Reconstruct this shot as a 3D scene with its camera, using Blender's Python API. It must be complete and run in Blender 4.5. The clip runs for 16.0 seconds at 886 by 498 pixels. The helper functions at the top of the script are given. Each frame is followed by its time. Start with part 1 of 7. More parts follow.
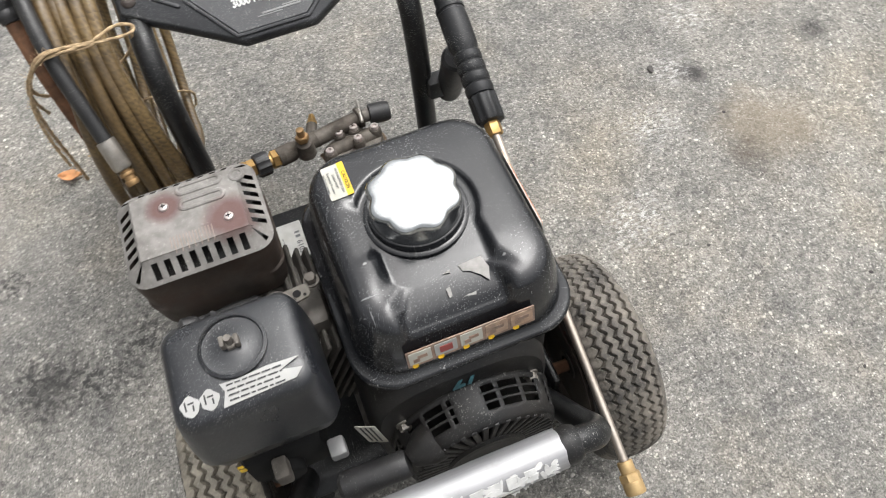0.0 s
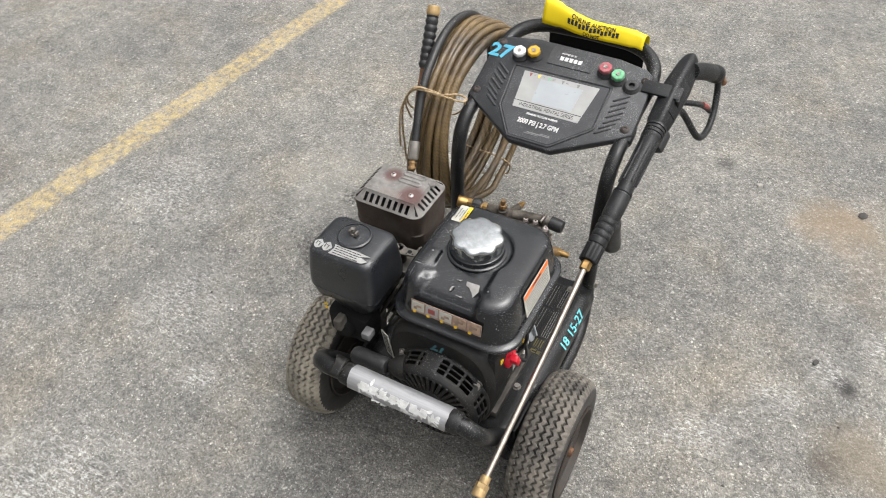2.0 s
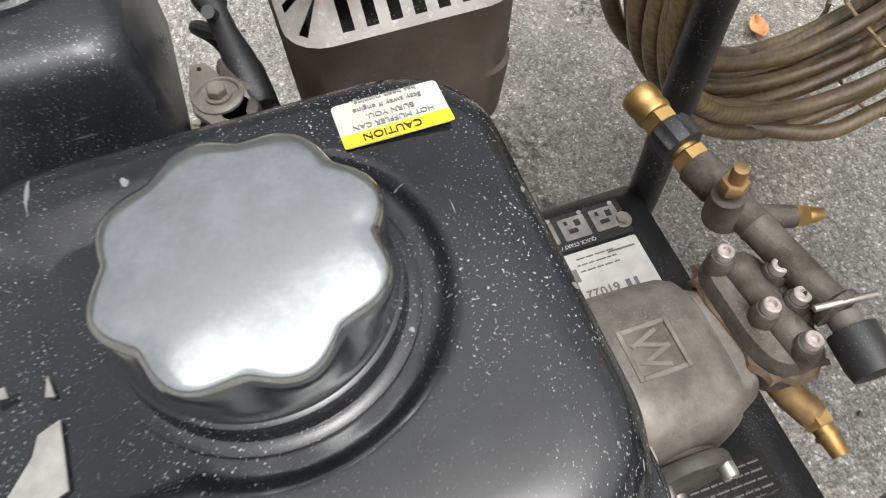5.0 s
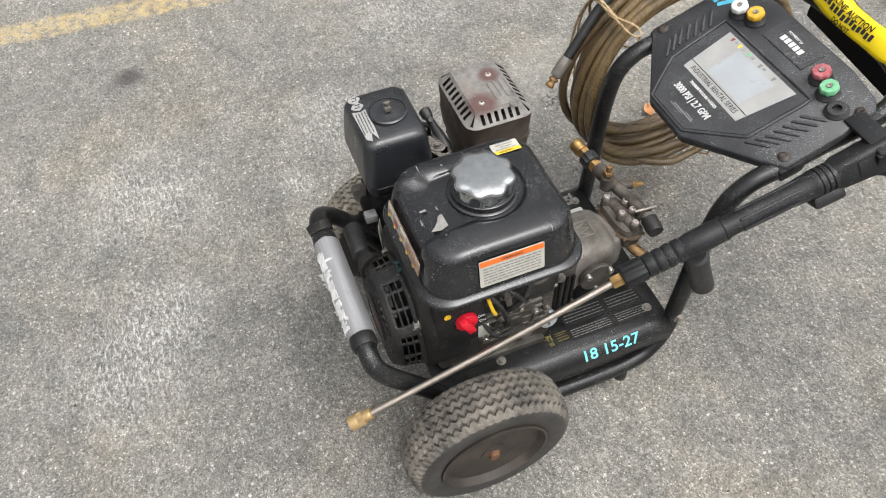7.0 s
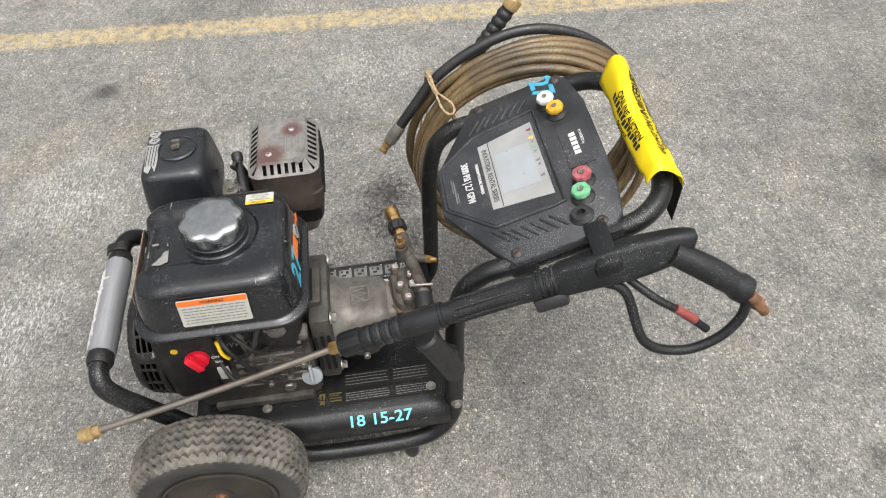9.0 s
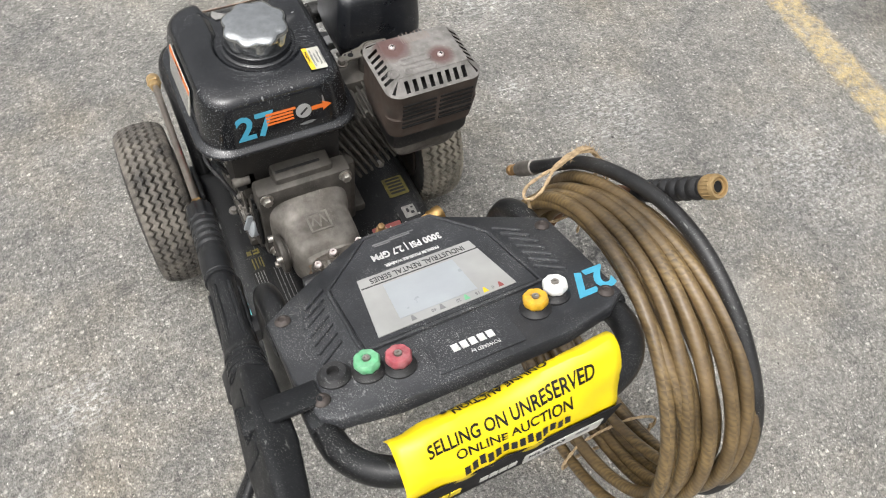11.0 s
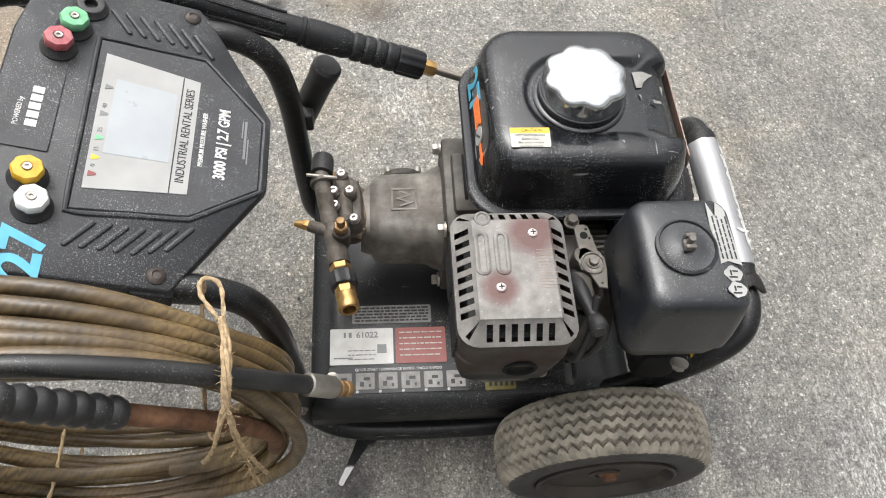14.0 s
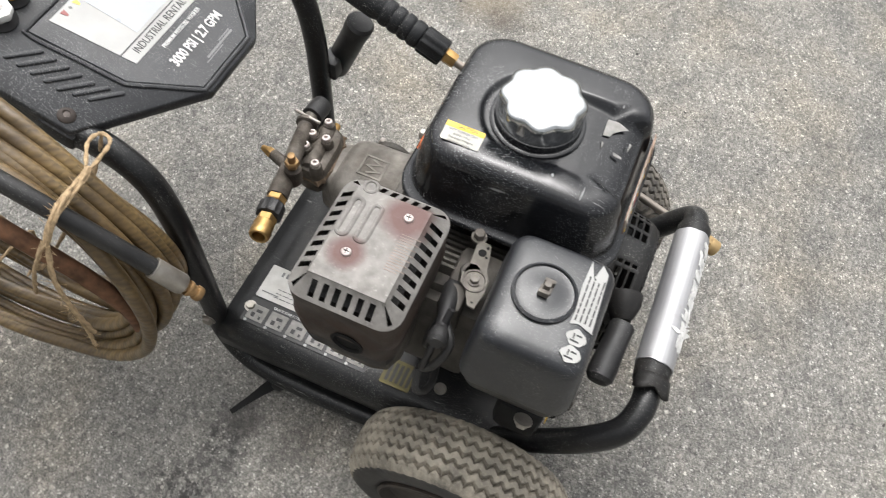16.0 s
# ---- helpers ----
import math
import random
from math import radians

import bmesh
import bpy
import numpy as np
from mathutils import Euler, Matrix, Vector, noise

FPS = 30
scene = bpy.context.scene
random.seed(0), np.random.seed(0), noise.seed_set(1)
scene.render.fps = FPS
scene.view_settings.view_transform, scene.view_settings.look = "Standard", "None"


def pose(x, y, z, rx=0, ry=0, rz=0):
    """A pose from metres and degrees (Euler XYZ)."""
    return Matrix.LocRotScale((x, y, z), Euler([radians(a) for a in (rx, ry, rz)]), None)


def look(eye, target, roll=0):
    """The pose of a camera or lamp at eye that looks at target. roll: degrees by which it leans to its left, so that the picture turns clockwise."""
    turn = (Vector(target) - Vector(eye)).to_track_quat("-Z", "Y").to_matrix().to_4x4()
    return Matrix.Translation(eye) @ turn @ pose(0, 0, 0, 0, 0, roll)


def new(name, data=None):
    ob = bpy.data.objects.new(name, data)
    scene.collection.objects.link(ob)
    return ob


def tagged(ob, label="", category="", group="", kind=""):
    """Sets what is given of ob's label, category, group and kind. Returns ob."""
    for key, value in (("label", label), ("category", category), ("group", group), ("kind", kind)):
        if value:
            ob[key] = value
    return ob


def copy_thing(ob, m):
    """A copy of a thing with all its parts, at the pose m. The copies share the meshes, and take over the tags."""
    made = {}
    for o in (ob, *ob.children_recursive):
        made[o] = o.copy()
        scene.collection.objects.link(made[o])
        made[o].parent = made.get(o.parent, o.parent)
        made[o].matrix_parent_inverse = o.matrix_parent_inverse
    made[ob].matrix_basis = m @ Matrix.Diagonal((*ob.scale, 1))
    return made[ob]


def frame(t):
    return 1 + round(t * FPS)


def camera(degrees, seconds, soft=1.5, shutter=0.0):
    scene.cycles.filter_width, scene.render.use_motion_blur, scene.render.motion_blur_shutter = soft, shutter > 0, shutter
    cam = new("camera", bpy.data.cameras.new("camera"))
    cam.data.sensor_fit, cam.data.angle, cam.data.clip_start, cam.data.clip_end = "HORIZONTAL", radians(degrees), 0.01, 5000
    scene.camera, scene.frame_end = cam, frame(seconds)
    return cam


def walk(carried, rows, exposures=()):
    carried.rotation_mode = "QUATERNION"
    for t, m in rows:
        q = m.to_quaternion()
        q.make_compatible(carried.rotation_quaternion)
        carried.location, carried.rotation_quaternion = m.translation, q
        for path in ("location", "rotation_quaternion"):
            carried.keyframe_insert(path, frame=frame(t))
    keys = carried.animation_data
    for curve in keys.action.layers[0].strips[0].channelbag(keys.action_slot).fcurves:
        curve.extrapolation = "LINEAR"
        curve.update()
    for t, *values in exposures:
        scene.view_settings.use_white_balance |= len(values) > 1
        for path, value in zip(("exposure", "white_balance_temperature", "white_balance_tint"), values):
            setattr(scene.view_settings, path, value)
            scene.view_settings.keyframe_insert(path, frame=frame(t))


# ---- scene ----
cam = camera(60.7, 16.0, soft=1.0, shutter=0.1)
PATH = [
    (0, (-0.041, -0.784, 1.054), (0.246, 0.214, -0.655), -6.3),
    (0.5, (-0.003, -0.961, 1.165), (-0.073, 0.157, -0.492), -6.7),
    (1, (0.119, -1.136, 1.282), (-0.133, 0.157, -0.223), -4.3),
    (1.5, (0.299, -1.195, 1.354), (-0.184, 0.125, -0.068), -3.8),
    (2, (0.423, -1.16, 1.345), (-0.279, 0.052, -0.082), -2.4),
    (2.5, (0.423, -0.954, 1.246), (-0.434, 0.04, -0.262), 1.5),
    (3, (0.438, -0.708, 1.139), (-0.518, -0.02, -0.477), 2.6),
    (3.5, (0.366, -0.466, 1.0), (-0.569, 0.048, -0.691), 2.9),
    (4, (0.209, -0.358, 0.77), (-0.764, 0.129, -0.908), 1.7),
    (4.5, (0.147, -0.344, 0.63), (-0.965, 0.099, -0.972), -0.6),
    (5, (0.173, -0.381, 0.686), (-0.858, -0.075, -1.0), -3.1),
    (5.2, (0.204, -0.401, 0.759), (-0.774, -0.134, -0.966), -3.4),
    (7.3, (0.748, -0.694, 1.28), (-0.449, -0.217, -0.25), -2.1),
    (7.5, (0.793, -0.69, 1.299), (-0.432, -0.163, -0.192), -1.5),
    (8, (0.875, -0.586, 1.307), (-0.43, -0.05, -0.111), -0.2),
    (8.5, (0.934, -0.358, 1.282), (-0.442, -0.013, -0.128), -2.3),
    (9, (0.806, -0.157, 1.232), (-0.531, -0.036, -0.251), -3.5),
    (9.2, (0.728, -0.09, 1.223), (-0.569, -0.046, -0.298), -2.2),
    (11.3, (0.095, 0.478, 1.18), (-0.264, -0.56, -0.492), 9.5),
    (11.5, (0.003, 0.534, 1.179), (-0.183, -0.559, -0.485), 10.0),
    (12, (-0.207, 0.467, 1.173), (-0.067, -0.651, -0.479), 9.9),
    (12.5, (-0.358, 0.278, 1.146), (0.068, -0.727, -0.53), 11.6),
    (13, (-0.475, 0.119, 1.14), (0.322, -0.599, -0.548), 8.2),
    (13.5, (-0.485, -0.045, 1.109), (0.46, -0.49, -0.596), 7.9),
    (14, (-0.47, -0.188, 1.073), (0.516, -0.366, -0.658), 7.8),
    (14.5, (-0.492, -0.278, 1.069), (0.503, -0.191, -0.664), 4.9),
    (15, (-0.453, -0.267, 1.074), (0.557, -0.109, -0.645), 5.6),
    (15.5, (-0.462, -0.276, 1.084), (0.556, -0.108, -0.629), 8.4),
    (16, (-0.467, -0.466, 1.054), (0.53, -0.195, -0.658), 9.2),
]
EXPOSURES = [(0, 0.80), (1.5, 0.66), (3.2, 0.68), (3.9, 0.90), (4.5, 0.96), (5.2, 0.96), (7.3, 0.68), (11.5, 0.70), (12.5, 0.64), (13.2, 0.74), (14.5, 0.86), (16, 0.82)]
walk(cam, [(t, look(eye, target, roll)) for t, eye, target, roll in PATH], EXPOSURES)

# ---- light ----
SUN_EL, SUN_AZ = 68.0, 65.0
world = bpy.data.worlds.new("overcast_sky")
scene.world = world
world.use_nodes = True
wn, wl = world.node_tree.nodes, world.node_tree.links
sky = wn.new("ShaderNodeTexSky")
sky.sky_type, sky.sun_disc = "NISHITA", False
sky.sun_elevation, sky.sun_rotation = radians(SUN_EL), radians(SUN_AZ)
sky.air_density, sky.dust_density = 1.0, 8.0
grey = wn.new("ShaderNodeHueSaturation")
grey.inputs["Saturation"].default_value = 0.12
wl.new(sky.outputs[0], grey.inputs["Color"])
wl.new(grey.outputs[0], wn["Background"].inputs["Color"])
wn["Background"].inputs["Strength"].default_value = 0.15
sun_data = bpy.data.lights.new("sun", "SUN")
sun_data.energy, sun_data.angle, sun_data.color = 0.8, radians(100), (1.0, 0.99, 0.98)
sun = new("sun", sun_data)
_az, _el = radians(SUN_AZ), radians(SUN_EL)
sun.matrix_world = look((math.sin(_az) * math.cos(_el) * 20, math.cos(_az) * math.cos(_el) * 20, math.sin(_el) * 20), (0, 0, 0))


# ---- materials ----
def lin(r, g, b):
    return tuple((c / 12.92 if c <= 0.04045 else ((c + 0.055) / 1.055) ** 2.4) for c in (r / 255, g / 255, b / 255))


class Nodes:
    """A small wrapper round a material's node tree."""

    def __init__(self, name):
        self.mat = bpy.data.materials.new(name)
        self.mat.use_nodes = True
        self.n, self.l = self.mat.node_tree.nodes, self.mat.node_tree.links
        self.bsdf = self.n["Principled BSDF"]
        self.co = self.n.new("ShaderNodeTexCoord").outputs["Object"]

    def set(self, key, value):
        if hasattr(value, "links"):
            self.l.new(value, self.bsdf.inputs[key])
        else:
            self.bsdf.inputs[key].default_value = (*value, 1.0) if isinstance(value, tuple) and len(value) == 3 else value

    def noise(self, scale, detail=3.0, rough=0.55, co=None, stretch=None, out="Fac"):
        co = co or self.co
        if stretch:
            mp = self.n.new("ShaderNodeMapping")
            mp.inputs["Scale"].default_value = stretch
            self.l.new(co, mp.inputs[0])
            co = mp.outputs[0]
        t = self.n.new("ShaderNodeTexNoise")
        t.inputs["Scale"].default_value, t.inputs["Detail"].default_value, t.inputs["Roughness"].default_value = scale, detail, rough
        self.l.new(co, t.inputs["Vector"])
        return t.outputs[out]

    def voronoi(self, scale, feature="F1", out="Distance", co=None, rnd=1.0):
        t = self.n.new("ShaderNodeTexVoronoi")
        t.feature = feature
        t.inputs["Scale"].default_value = scale
        t.inputs["Randomness"].default_value = rnd
        self.l.new(co or self.co, t.inputs["Vector"])
        return t.outputs[out]

    def ramp(self, fac, stops):
        r = self.n.new("ShaderNodeValToRGB")
        e = r.color_ramp.elements
        while len(e) < len(stops):
            e.new(0.5)
        for k, (p, c) in enumerate(stops):
            e[k].position = p
            e[k].color = (c, c, c, 1) if isinstance(c, (int, float)) else (*c, 1)
        self.l.new(fac, r.inputs[0])
        return r.outputs[0]

    def mix(self, fac, a, b, mode="MIX"):
        m = self.n.new("ShaderNodeMix")
        m.data_type, m.blend_type = "RGBA", mode
        for key, v in ((0, fac), (6, a), (7, b)):
            if hasattr(v, "links"):
                self.l.new(v, m.inputs[key])
            else:
                m.inputs[key].default_value = (*v, 1.0) if isinstance(v, tuple) else v
        return m.outputs[2]

    def math(self, op, a, b=0.0, c=0.0):
        m = self.n.new("ShaderNodeMath")
        m.operation = op
        for k, v in enumerate((a, b, c)):
            if hasattr(v, "links"):
                self.l.new(v, m.inputs[k])
            else:
                m.inputs[k].default_value = v
        return m.outputs[0]

    def near(self, place, radius):
        """1 at a place, falling to 0 at a radius."""
        v = self.n.new("ShaderNodeVectorMath")
        v.operation = "DISTANCE"
        self.l.new(self.co, v.inputs[0])
        v.inputs[1].default_value = place
        m = self.n.new("ShaderNodeMapRange")
        m.inputs[1].default_value, m.inputs[2].default_value = 0.0, radius
        m.inputs[3].default_value, m.inputs[4].default_value = 1.0, 0.0
        self.l.new(v.outputs["Value"], m.inputs[0])
        return m.outputs[0]

    def bump(self, height, strength=0.3, distance=0.001, normal=None):
        b = self.n.new("ShaderNodeBump")
        b.inputs["Strength"].default_value, b.inputs["Distance"].default_value = strength, distance
        self.l.new(height, b.inputs["Height"])
        if normal:
            self.l.new(normal, b.inputs["Normal"])
        self.l.new(b.outputs[0], self.bsdf.inputs["Normal"])
        return b.outputs[0]


def worn(name, base, rough=0.5, metal=0.0, var=0.25, scale=25.0, grain=350.0, bump=0.15, dust=0.0, dust_col=(0.28, 0.26, 0.23), specks=0.0, speck_col=(0.34, 0.34, 0.32), spread=0.12, stretch=None, spec=0.5):
    """A worn surface: broad and fine colour change, a film of dust in patches, light specks and scratches, fine relief."""
    m = Nodes(name)
    broad = m.noise(scale, 4.0, stretch=stretch)
    col = m.mix(m.ramp(broad, [(0.3, 0.0), (0.7, 1.0)]), tuple(c * (1 - var) for c in base), tuple(min(1.0, c * (1 + var)) for c in base))
    r = m.math("ADD", m.math("MULTIPLY", m.noise(scale * 2.3, 5.0), spread * 2), rough - spread)
    if dust:
        film = m.math("MULTIPLY", m.ramp(m.noise(scale * 0.7, 6.0, 0.65), [(0.38, 0.0), (0.72, 1.0)]), dust)
        col = m.mix(film, col, dust_col)
        r = m.math("ADD", r, m.math("MULTIPLY", film, 0.35))
    if specks:
        dots = m.ramp(m.noise(820.0, 2.0, 0.6), [(0.66 - 0.06 * specks, 0.0), (0.70, 1.0)])
        lines = m.ramp(m.noise(330.0, 2.0, 0.5, stretch=(1.0, 0.14, 1.0)), [(0.70 - 0.03 * specks, 0.0), (0.74, 1.0)])
        where = m.ramp(m.noise(18.0, 3.0), [(0.42, 0.15), (0.62, 1.0)])
        both = m.math("MULTIPLY", m.math("MAXIMUM", dots, m.math("MULTIPLY", lines, 0.6)), where)
        col = m.mix(m.math("MULTIPLY", both, min(1.0, 0.55 + 0.3 * specks)), col, speck_col)
        r = m.math("ADD", r, m.math("MULTIPLY", both, 0.4))
    m.set("Base Color", col)
    m.set("Roughness", r)
    m.set("Metallic", metal)
    m.set("Specular IOR Level", spec)
    if bump:
        m.bump(m.noise(grain, 3.0), bump, 0.0006)
    return m.mat


BLACK_PLASTIC = worn("black_textured_plastic", (0.007, 0.0075, 0.0085), 0.46, var=0.2, grain=900, bump=0.35, dust=0.12, dust_col=(0.05, 0.052, 0.056), specks=0.6, spec=0.3)
# the air cleaner's bluish film also puts some sky sheen into its colour
AIR_BLACK = worn("dull_black_moulded_plastic", (0.0085, 0.0094, 0.0118), 0.29, var=0.35, scale=16, grain=1100, bump=0.12, dust=0.22, dust_col=(0.050, 0.054, 0.060), specks=1.0, speck_col=(0.30, 0.30, 0.29), spec=0.6)
TUBE_BLACK = worn("black_powder_coat", (0.0055, 0.0057, 0.0063), 0.33, var=0.3, scale=20, grain=700, bump=0.12, dust=0.10, dust_col=(0.06, 0.06, 0.06), specks=0.9, spec=0.35)
RUBBER_BLACK = worn("black_rubber", (0.0095, 0.0095, 0.0105), 0.5, var=0.3, scale=40, bump=0.1, dust=0.10, dust_col=(0.16, 0.15, 0.14), specks=0.3)
GUN_BLACK = worn("black_gun_plastic", (0.0085, 0.0089, 0.0099), 0.42, var=0.2, scale=35, grain=1200, bump=0.2, dust=0.14, dust_col=(0.045, 0.047, 0.050), specks=0.8, spec=0.3)
SHROUD_BLACK = worn("dusty_black_steel", (0.0075, 0.0075, 0.0078), 0.48, var=0.3, scale=22, bump=0.1, dust=0.26, dust_col=(0.060, 0.050, 0.040), specks=0.5, spec=0.3)
# near-black standing for shade in slots, holes and recesses; soot at the exhaust
SHADE_BLACK = worn("soot_and_shade_black", (0.008, 0.008, 0.008), 0.8, var=0.3, bump=0.0, spec=0.2)
CAST = worn("dirty_cast_aluminium", (0.165, 0.152, 0.136), 0.58, 0.45, var=0.5, scale=30, grain=600, bump=0.5, dust=0.85, dust_col=(0.060, 0.050, 0.040), specks=0.8, speck_col=(0.30, 0.28, 0.25))
CAST_DARK = worn("oily_cast_aluminium", (0.072, 0.066, 0.058), 0.55, 0.4, var=0.5, scale=32, grain=600, bump=0.45, dust=0.7, dust_col=(0.036, 0.030, 0.024), specks=0.6, speck_col=(0.22, 0.20, 0.18))
STEEL = worn("dull_zinc_steel", (0.36, 0.34, 0.31), 0.42, 0.9, var=0.25, scale=60, dust=0.3, dust_col=(0.2, 0.16, 0.12))
LANCE_STEEL = worn("tarnished_lance_steel", (0.36, 0.32, 0.28), 0.38, 0.95, var=0.25, scale=18, bump=0.03, dust=0.35, dust_col=(0.2, 0.15, 0.11))
CAST_PALE = worn("rubbed_cast_aluminium", (0.16, 0.148, 0.130), 0.6, 0.4, var=0.3, scale=40, grain=800, bump=0.3, dust=0.5, dust_col=(0.085, 0.074, 0.06))
CAST_BROWN = worn("brown_grimed_casting", (0.105, 0.092, 0.078), 0.56, 0.4, var=0.55, scale=55, grain=600, bump=0.5, dust=0.9, dust_col=(0.040, 0.030, 0.022), specks=0.8, speck_col=(0.26, 0.24, 0.21))
SEAM = worn("brown_crusted_sealant", (0.10, 0.068, 0.042), 0.8, var=0.4, scale=80, bump=0.4)
BRASS = worn("aged_brass", (0.43, 0.275, 0.11), 0.42, 0.95, var=0.3, scale=60, bump=0.05, dust=0.3, dust_col=(0.24, 0.14, 0.05))
BRASS_DUSTY = worn("dusty_tan_brass", (0.44, 0.31, 0.15), 0.5, 0.65, var=0.25, scale=60, bump=0.08, dust=0.4, dust_col=(0.28, 0.20, 0.11))
BRASS_DARK = worn("browned_brass", (0.30, 0.19, 0.09), 0.5, 0.8, var=0.35, scale=60, bump=0.1, dust=0.4, dust_col=(0.12, 0.08, 0.05))
RUST = worn("rusty_steel", (0.17, 0.085, 0.045), 0.75, 0.3, var=0.5, scale=70, grain=500, bump=0.4, dust=0.3, dust_col=(0.06, 0.035, 0.025))
SKIRT = worn("grimy_heat_browned_steel", (0.036, 0.029, 0.024), 0.6, 0.15, var=0.55, scale=28, grain=500, bump=0.3, dust=0.8, dust_col=(0.050, 0.028, 0.018), specks=0.5, speck_col=(0.14, 0.11, 0.09))
SCREW_DARK = worn("rust_darkened_screw", (0.060, 0.050, 0.045), 0.55, 0.5, var=0.4, scale=90, bump=0.2, dust=0.3, dust_col=(0.04, 0.03, 0.025))
ETCHED = worn("faint_etched_print", (0.21, 0.165, 0.14), 0.7, var=0.3, bump=0.0)
SCREW = worn("pale_plated_screw", (0.52, 0.47, 0.45), 0.35, 0.6, var=0.25, scale=90, dust=0.3, dust_col=(0.2, 0.1, 0.08))
PANEL_PLASTIC = worn("dusty_scuffed_panel_plastic", (0.0165, 0.0175, 0.0200), 0.46, var=0.25, grain=900, bump=0.35, dust=0.4, dust_col=(0.045, 0.047, 0.052), specks=1.4, speck_col=(0.30, 0.30, 0.29))
RED = worn("red_switch_plastic", (0.62, 0.012, 0.03), 0.35, var=0.12, bump=0.02)
LABEL_WHITE = worn("white_label_film", (0.29, 0.29, 0.28), 0.36, var=0.10, bump=0.0, dust=0.12)
STOCK_WHITE = worn("damp_white_paper_label", (0.56, 0.555, 0.53), 0.45, var=0.12, scale=60, bump=0.03, dust=0.3, dust_col=(0.34, 0.31, 0.25))
LABEL_CREAM = worn("weathered_cream_label", (0.42, 0.41, 0.36), 0.5, var=0.12, scale=40, bump=0.05, dust=0.25)
LABEL_YELLOW = worn("yellow_label_ink", (0.75, 0.48, 0.015), 0.4, var=0.08, bump=0.0, dust=0.1)
LABEL_ORANGE = worn("orange_label_ink", (0.72, 0.15, 0.015), 0.4, var=0.12, bump=0.0, dust=0.15)
LABEL_DIM = worn("dirty_faded_label", (0.22, 0.212, 0.20), 0.5, var=0.3, scale=90, bump=0.05, dust=0.4, dust_col=(0.10, 0.09, 0.085))
LABEL_GREY = worn("grey_label_ink", (0.16, 0.16, 0.16), 0.45, var=0.1, bump=0.0)
LABEL_BLUEGREY = worn("pale_grey_label_window", (0.30, 0.32, 0.335), 0.30, var=0.06, bump=0.0, dust=0.1)
LABEL_RED = worn("red_label_ink", (0.22, 0.035, 0.03), 0.45, var=0.2, bump=0.0, dust=0.2)
LABEL_BROWN = worn("sun_faded_picture_label", (0.22, 0.14, 0.10), 0.6, var=0.4, scale=120, bump=0.1, dust=0.4)
PICTURE_TAN = worn("faded_tan_picture", (0.30, 0.20, 0.14), 0.55, var=0.4, scale=110, bump=0.05, dust=0.3)
INK = worn("black_ink", (0.012, 0.012, 0.013), 0.5, var=0.1, bump=0.0)
PRINT_WHITE = worn("scuffed_white_print", (0.55, 0.55, 0.54), 0.5, var=0.2, scale=80, bump=0.0, dust=0.2)
PAINT_BLUE = worn("light_blue_paint_marker", (0.055, 0.30, 0.43), 0.5, var=0.1, scale=60, bump=0.1)
STENCIL_BLUE = worn("pale_cyan_vinyl_letters", (0.16, 0.58, 0.62), 0.45, var=0.1, bump=0.0)
TAG_YELLOW = worn("yellow_plastic_film", (0.80, 0.60, 0.005), 0.38, var=0.06, scale=14, grain=60, bump=0.15)
CARD_BLACK = worn("black_card", (0.007, 0.007, 0.008), 0.6, var=0.1, bump=0.05, spec=0.15)
TIP_RED = worn("faded_red_nozzle", (0.30, 0.055, 0.07), 0.5, var=0.25, scale=120, dust=0.35, dust_col=(0.5, 0.35, 0.33))
TIP_GREEN = worn("faded_green_nozzle", (0.10, 0.36, 0.17), 0.5, var=0.25, scale=120, dust=0.35, dust_col=(0.35, 0.5, 0.38))
TIP_YELLOW = worn("dirty_yellow_nozzle", (0.60, 0.34, 0.015), 0.5, var=0.25, scale=120, dust=0.3, dust_col=(0.3, 0.2, 0.1))
TIP_WHITE = worn("white_nozzle", (0.70, 0.70, 0.68), 0.45, var=0.12, scale=120, dust=0.15)
TWINE = worn("jute_twine", (0.34, 0.25, 0.15), 0.9, var=0.35, scale=200, grain=900, bump=0.6, spec=0.2)
DIM_YELLOW = worn("grimy_yellow_print", (0.13, 0.105, 0.018), 0.5, var=0.3, scale=80, bump=0.0, dust=0.4, dust_col=(0.05, 0.045, 0.035))
LEAF = worn("dry_orange_leaf", (0.50, 0.24, 0.10), 0.7, var=0.3, scale=60)
HOSE_BLACK = worn("black_hose_rubber", (0.010, 0.010, 0.0105), 0.38, var=0.3, scale=30, bump=0.08, dust=0.25, dust_col=(0.06, 0.057, 0.052), specks=0.5)


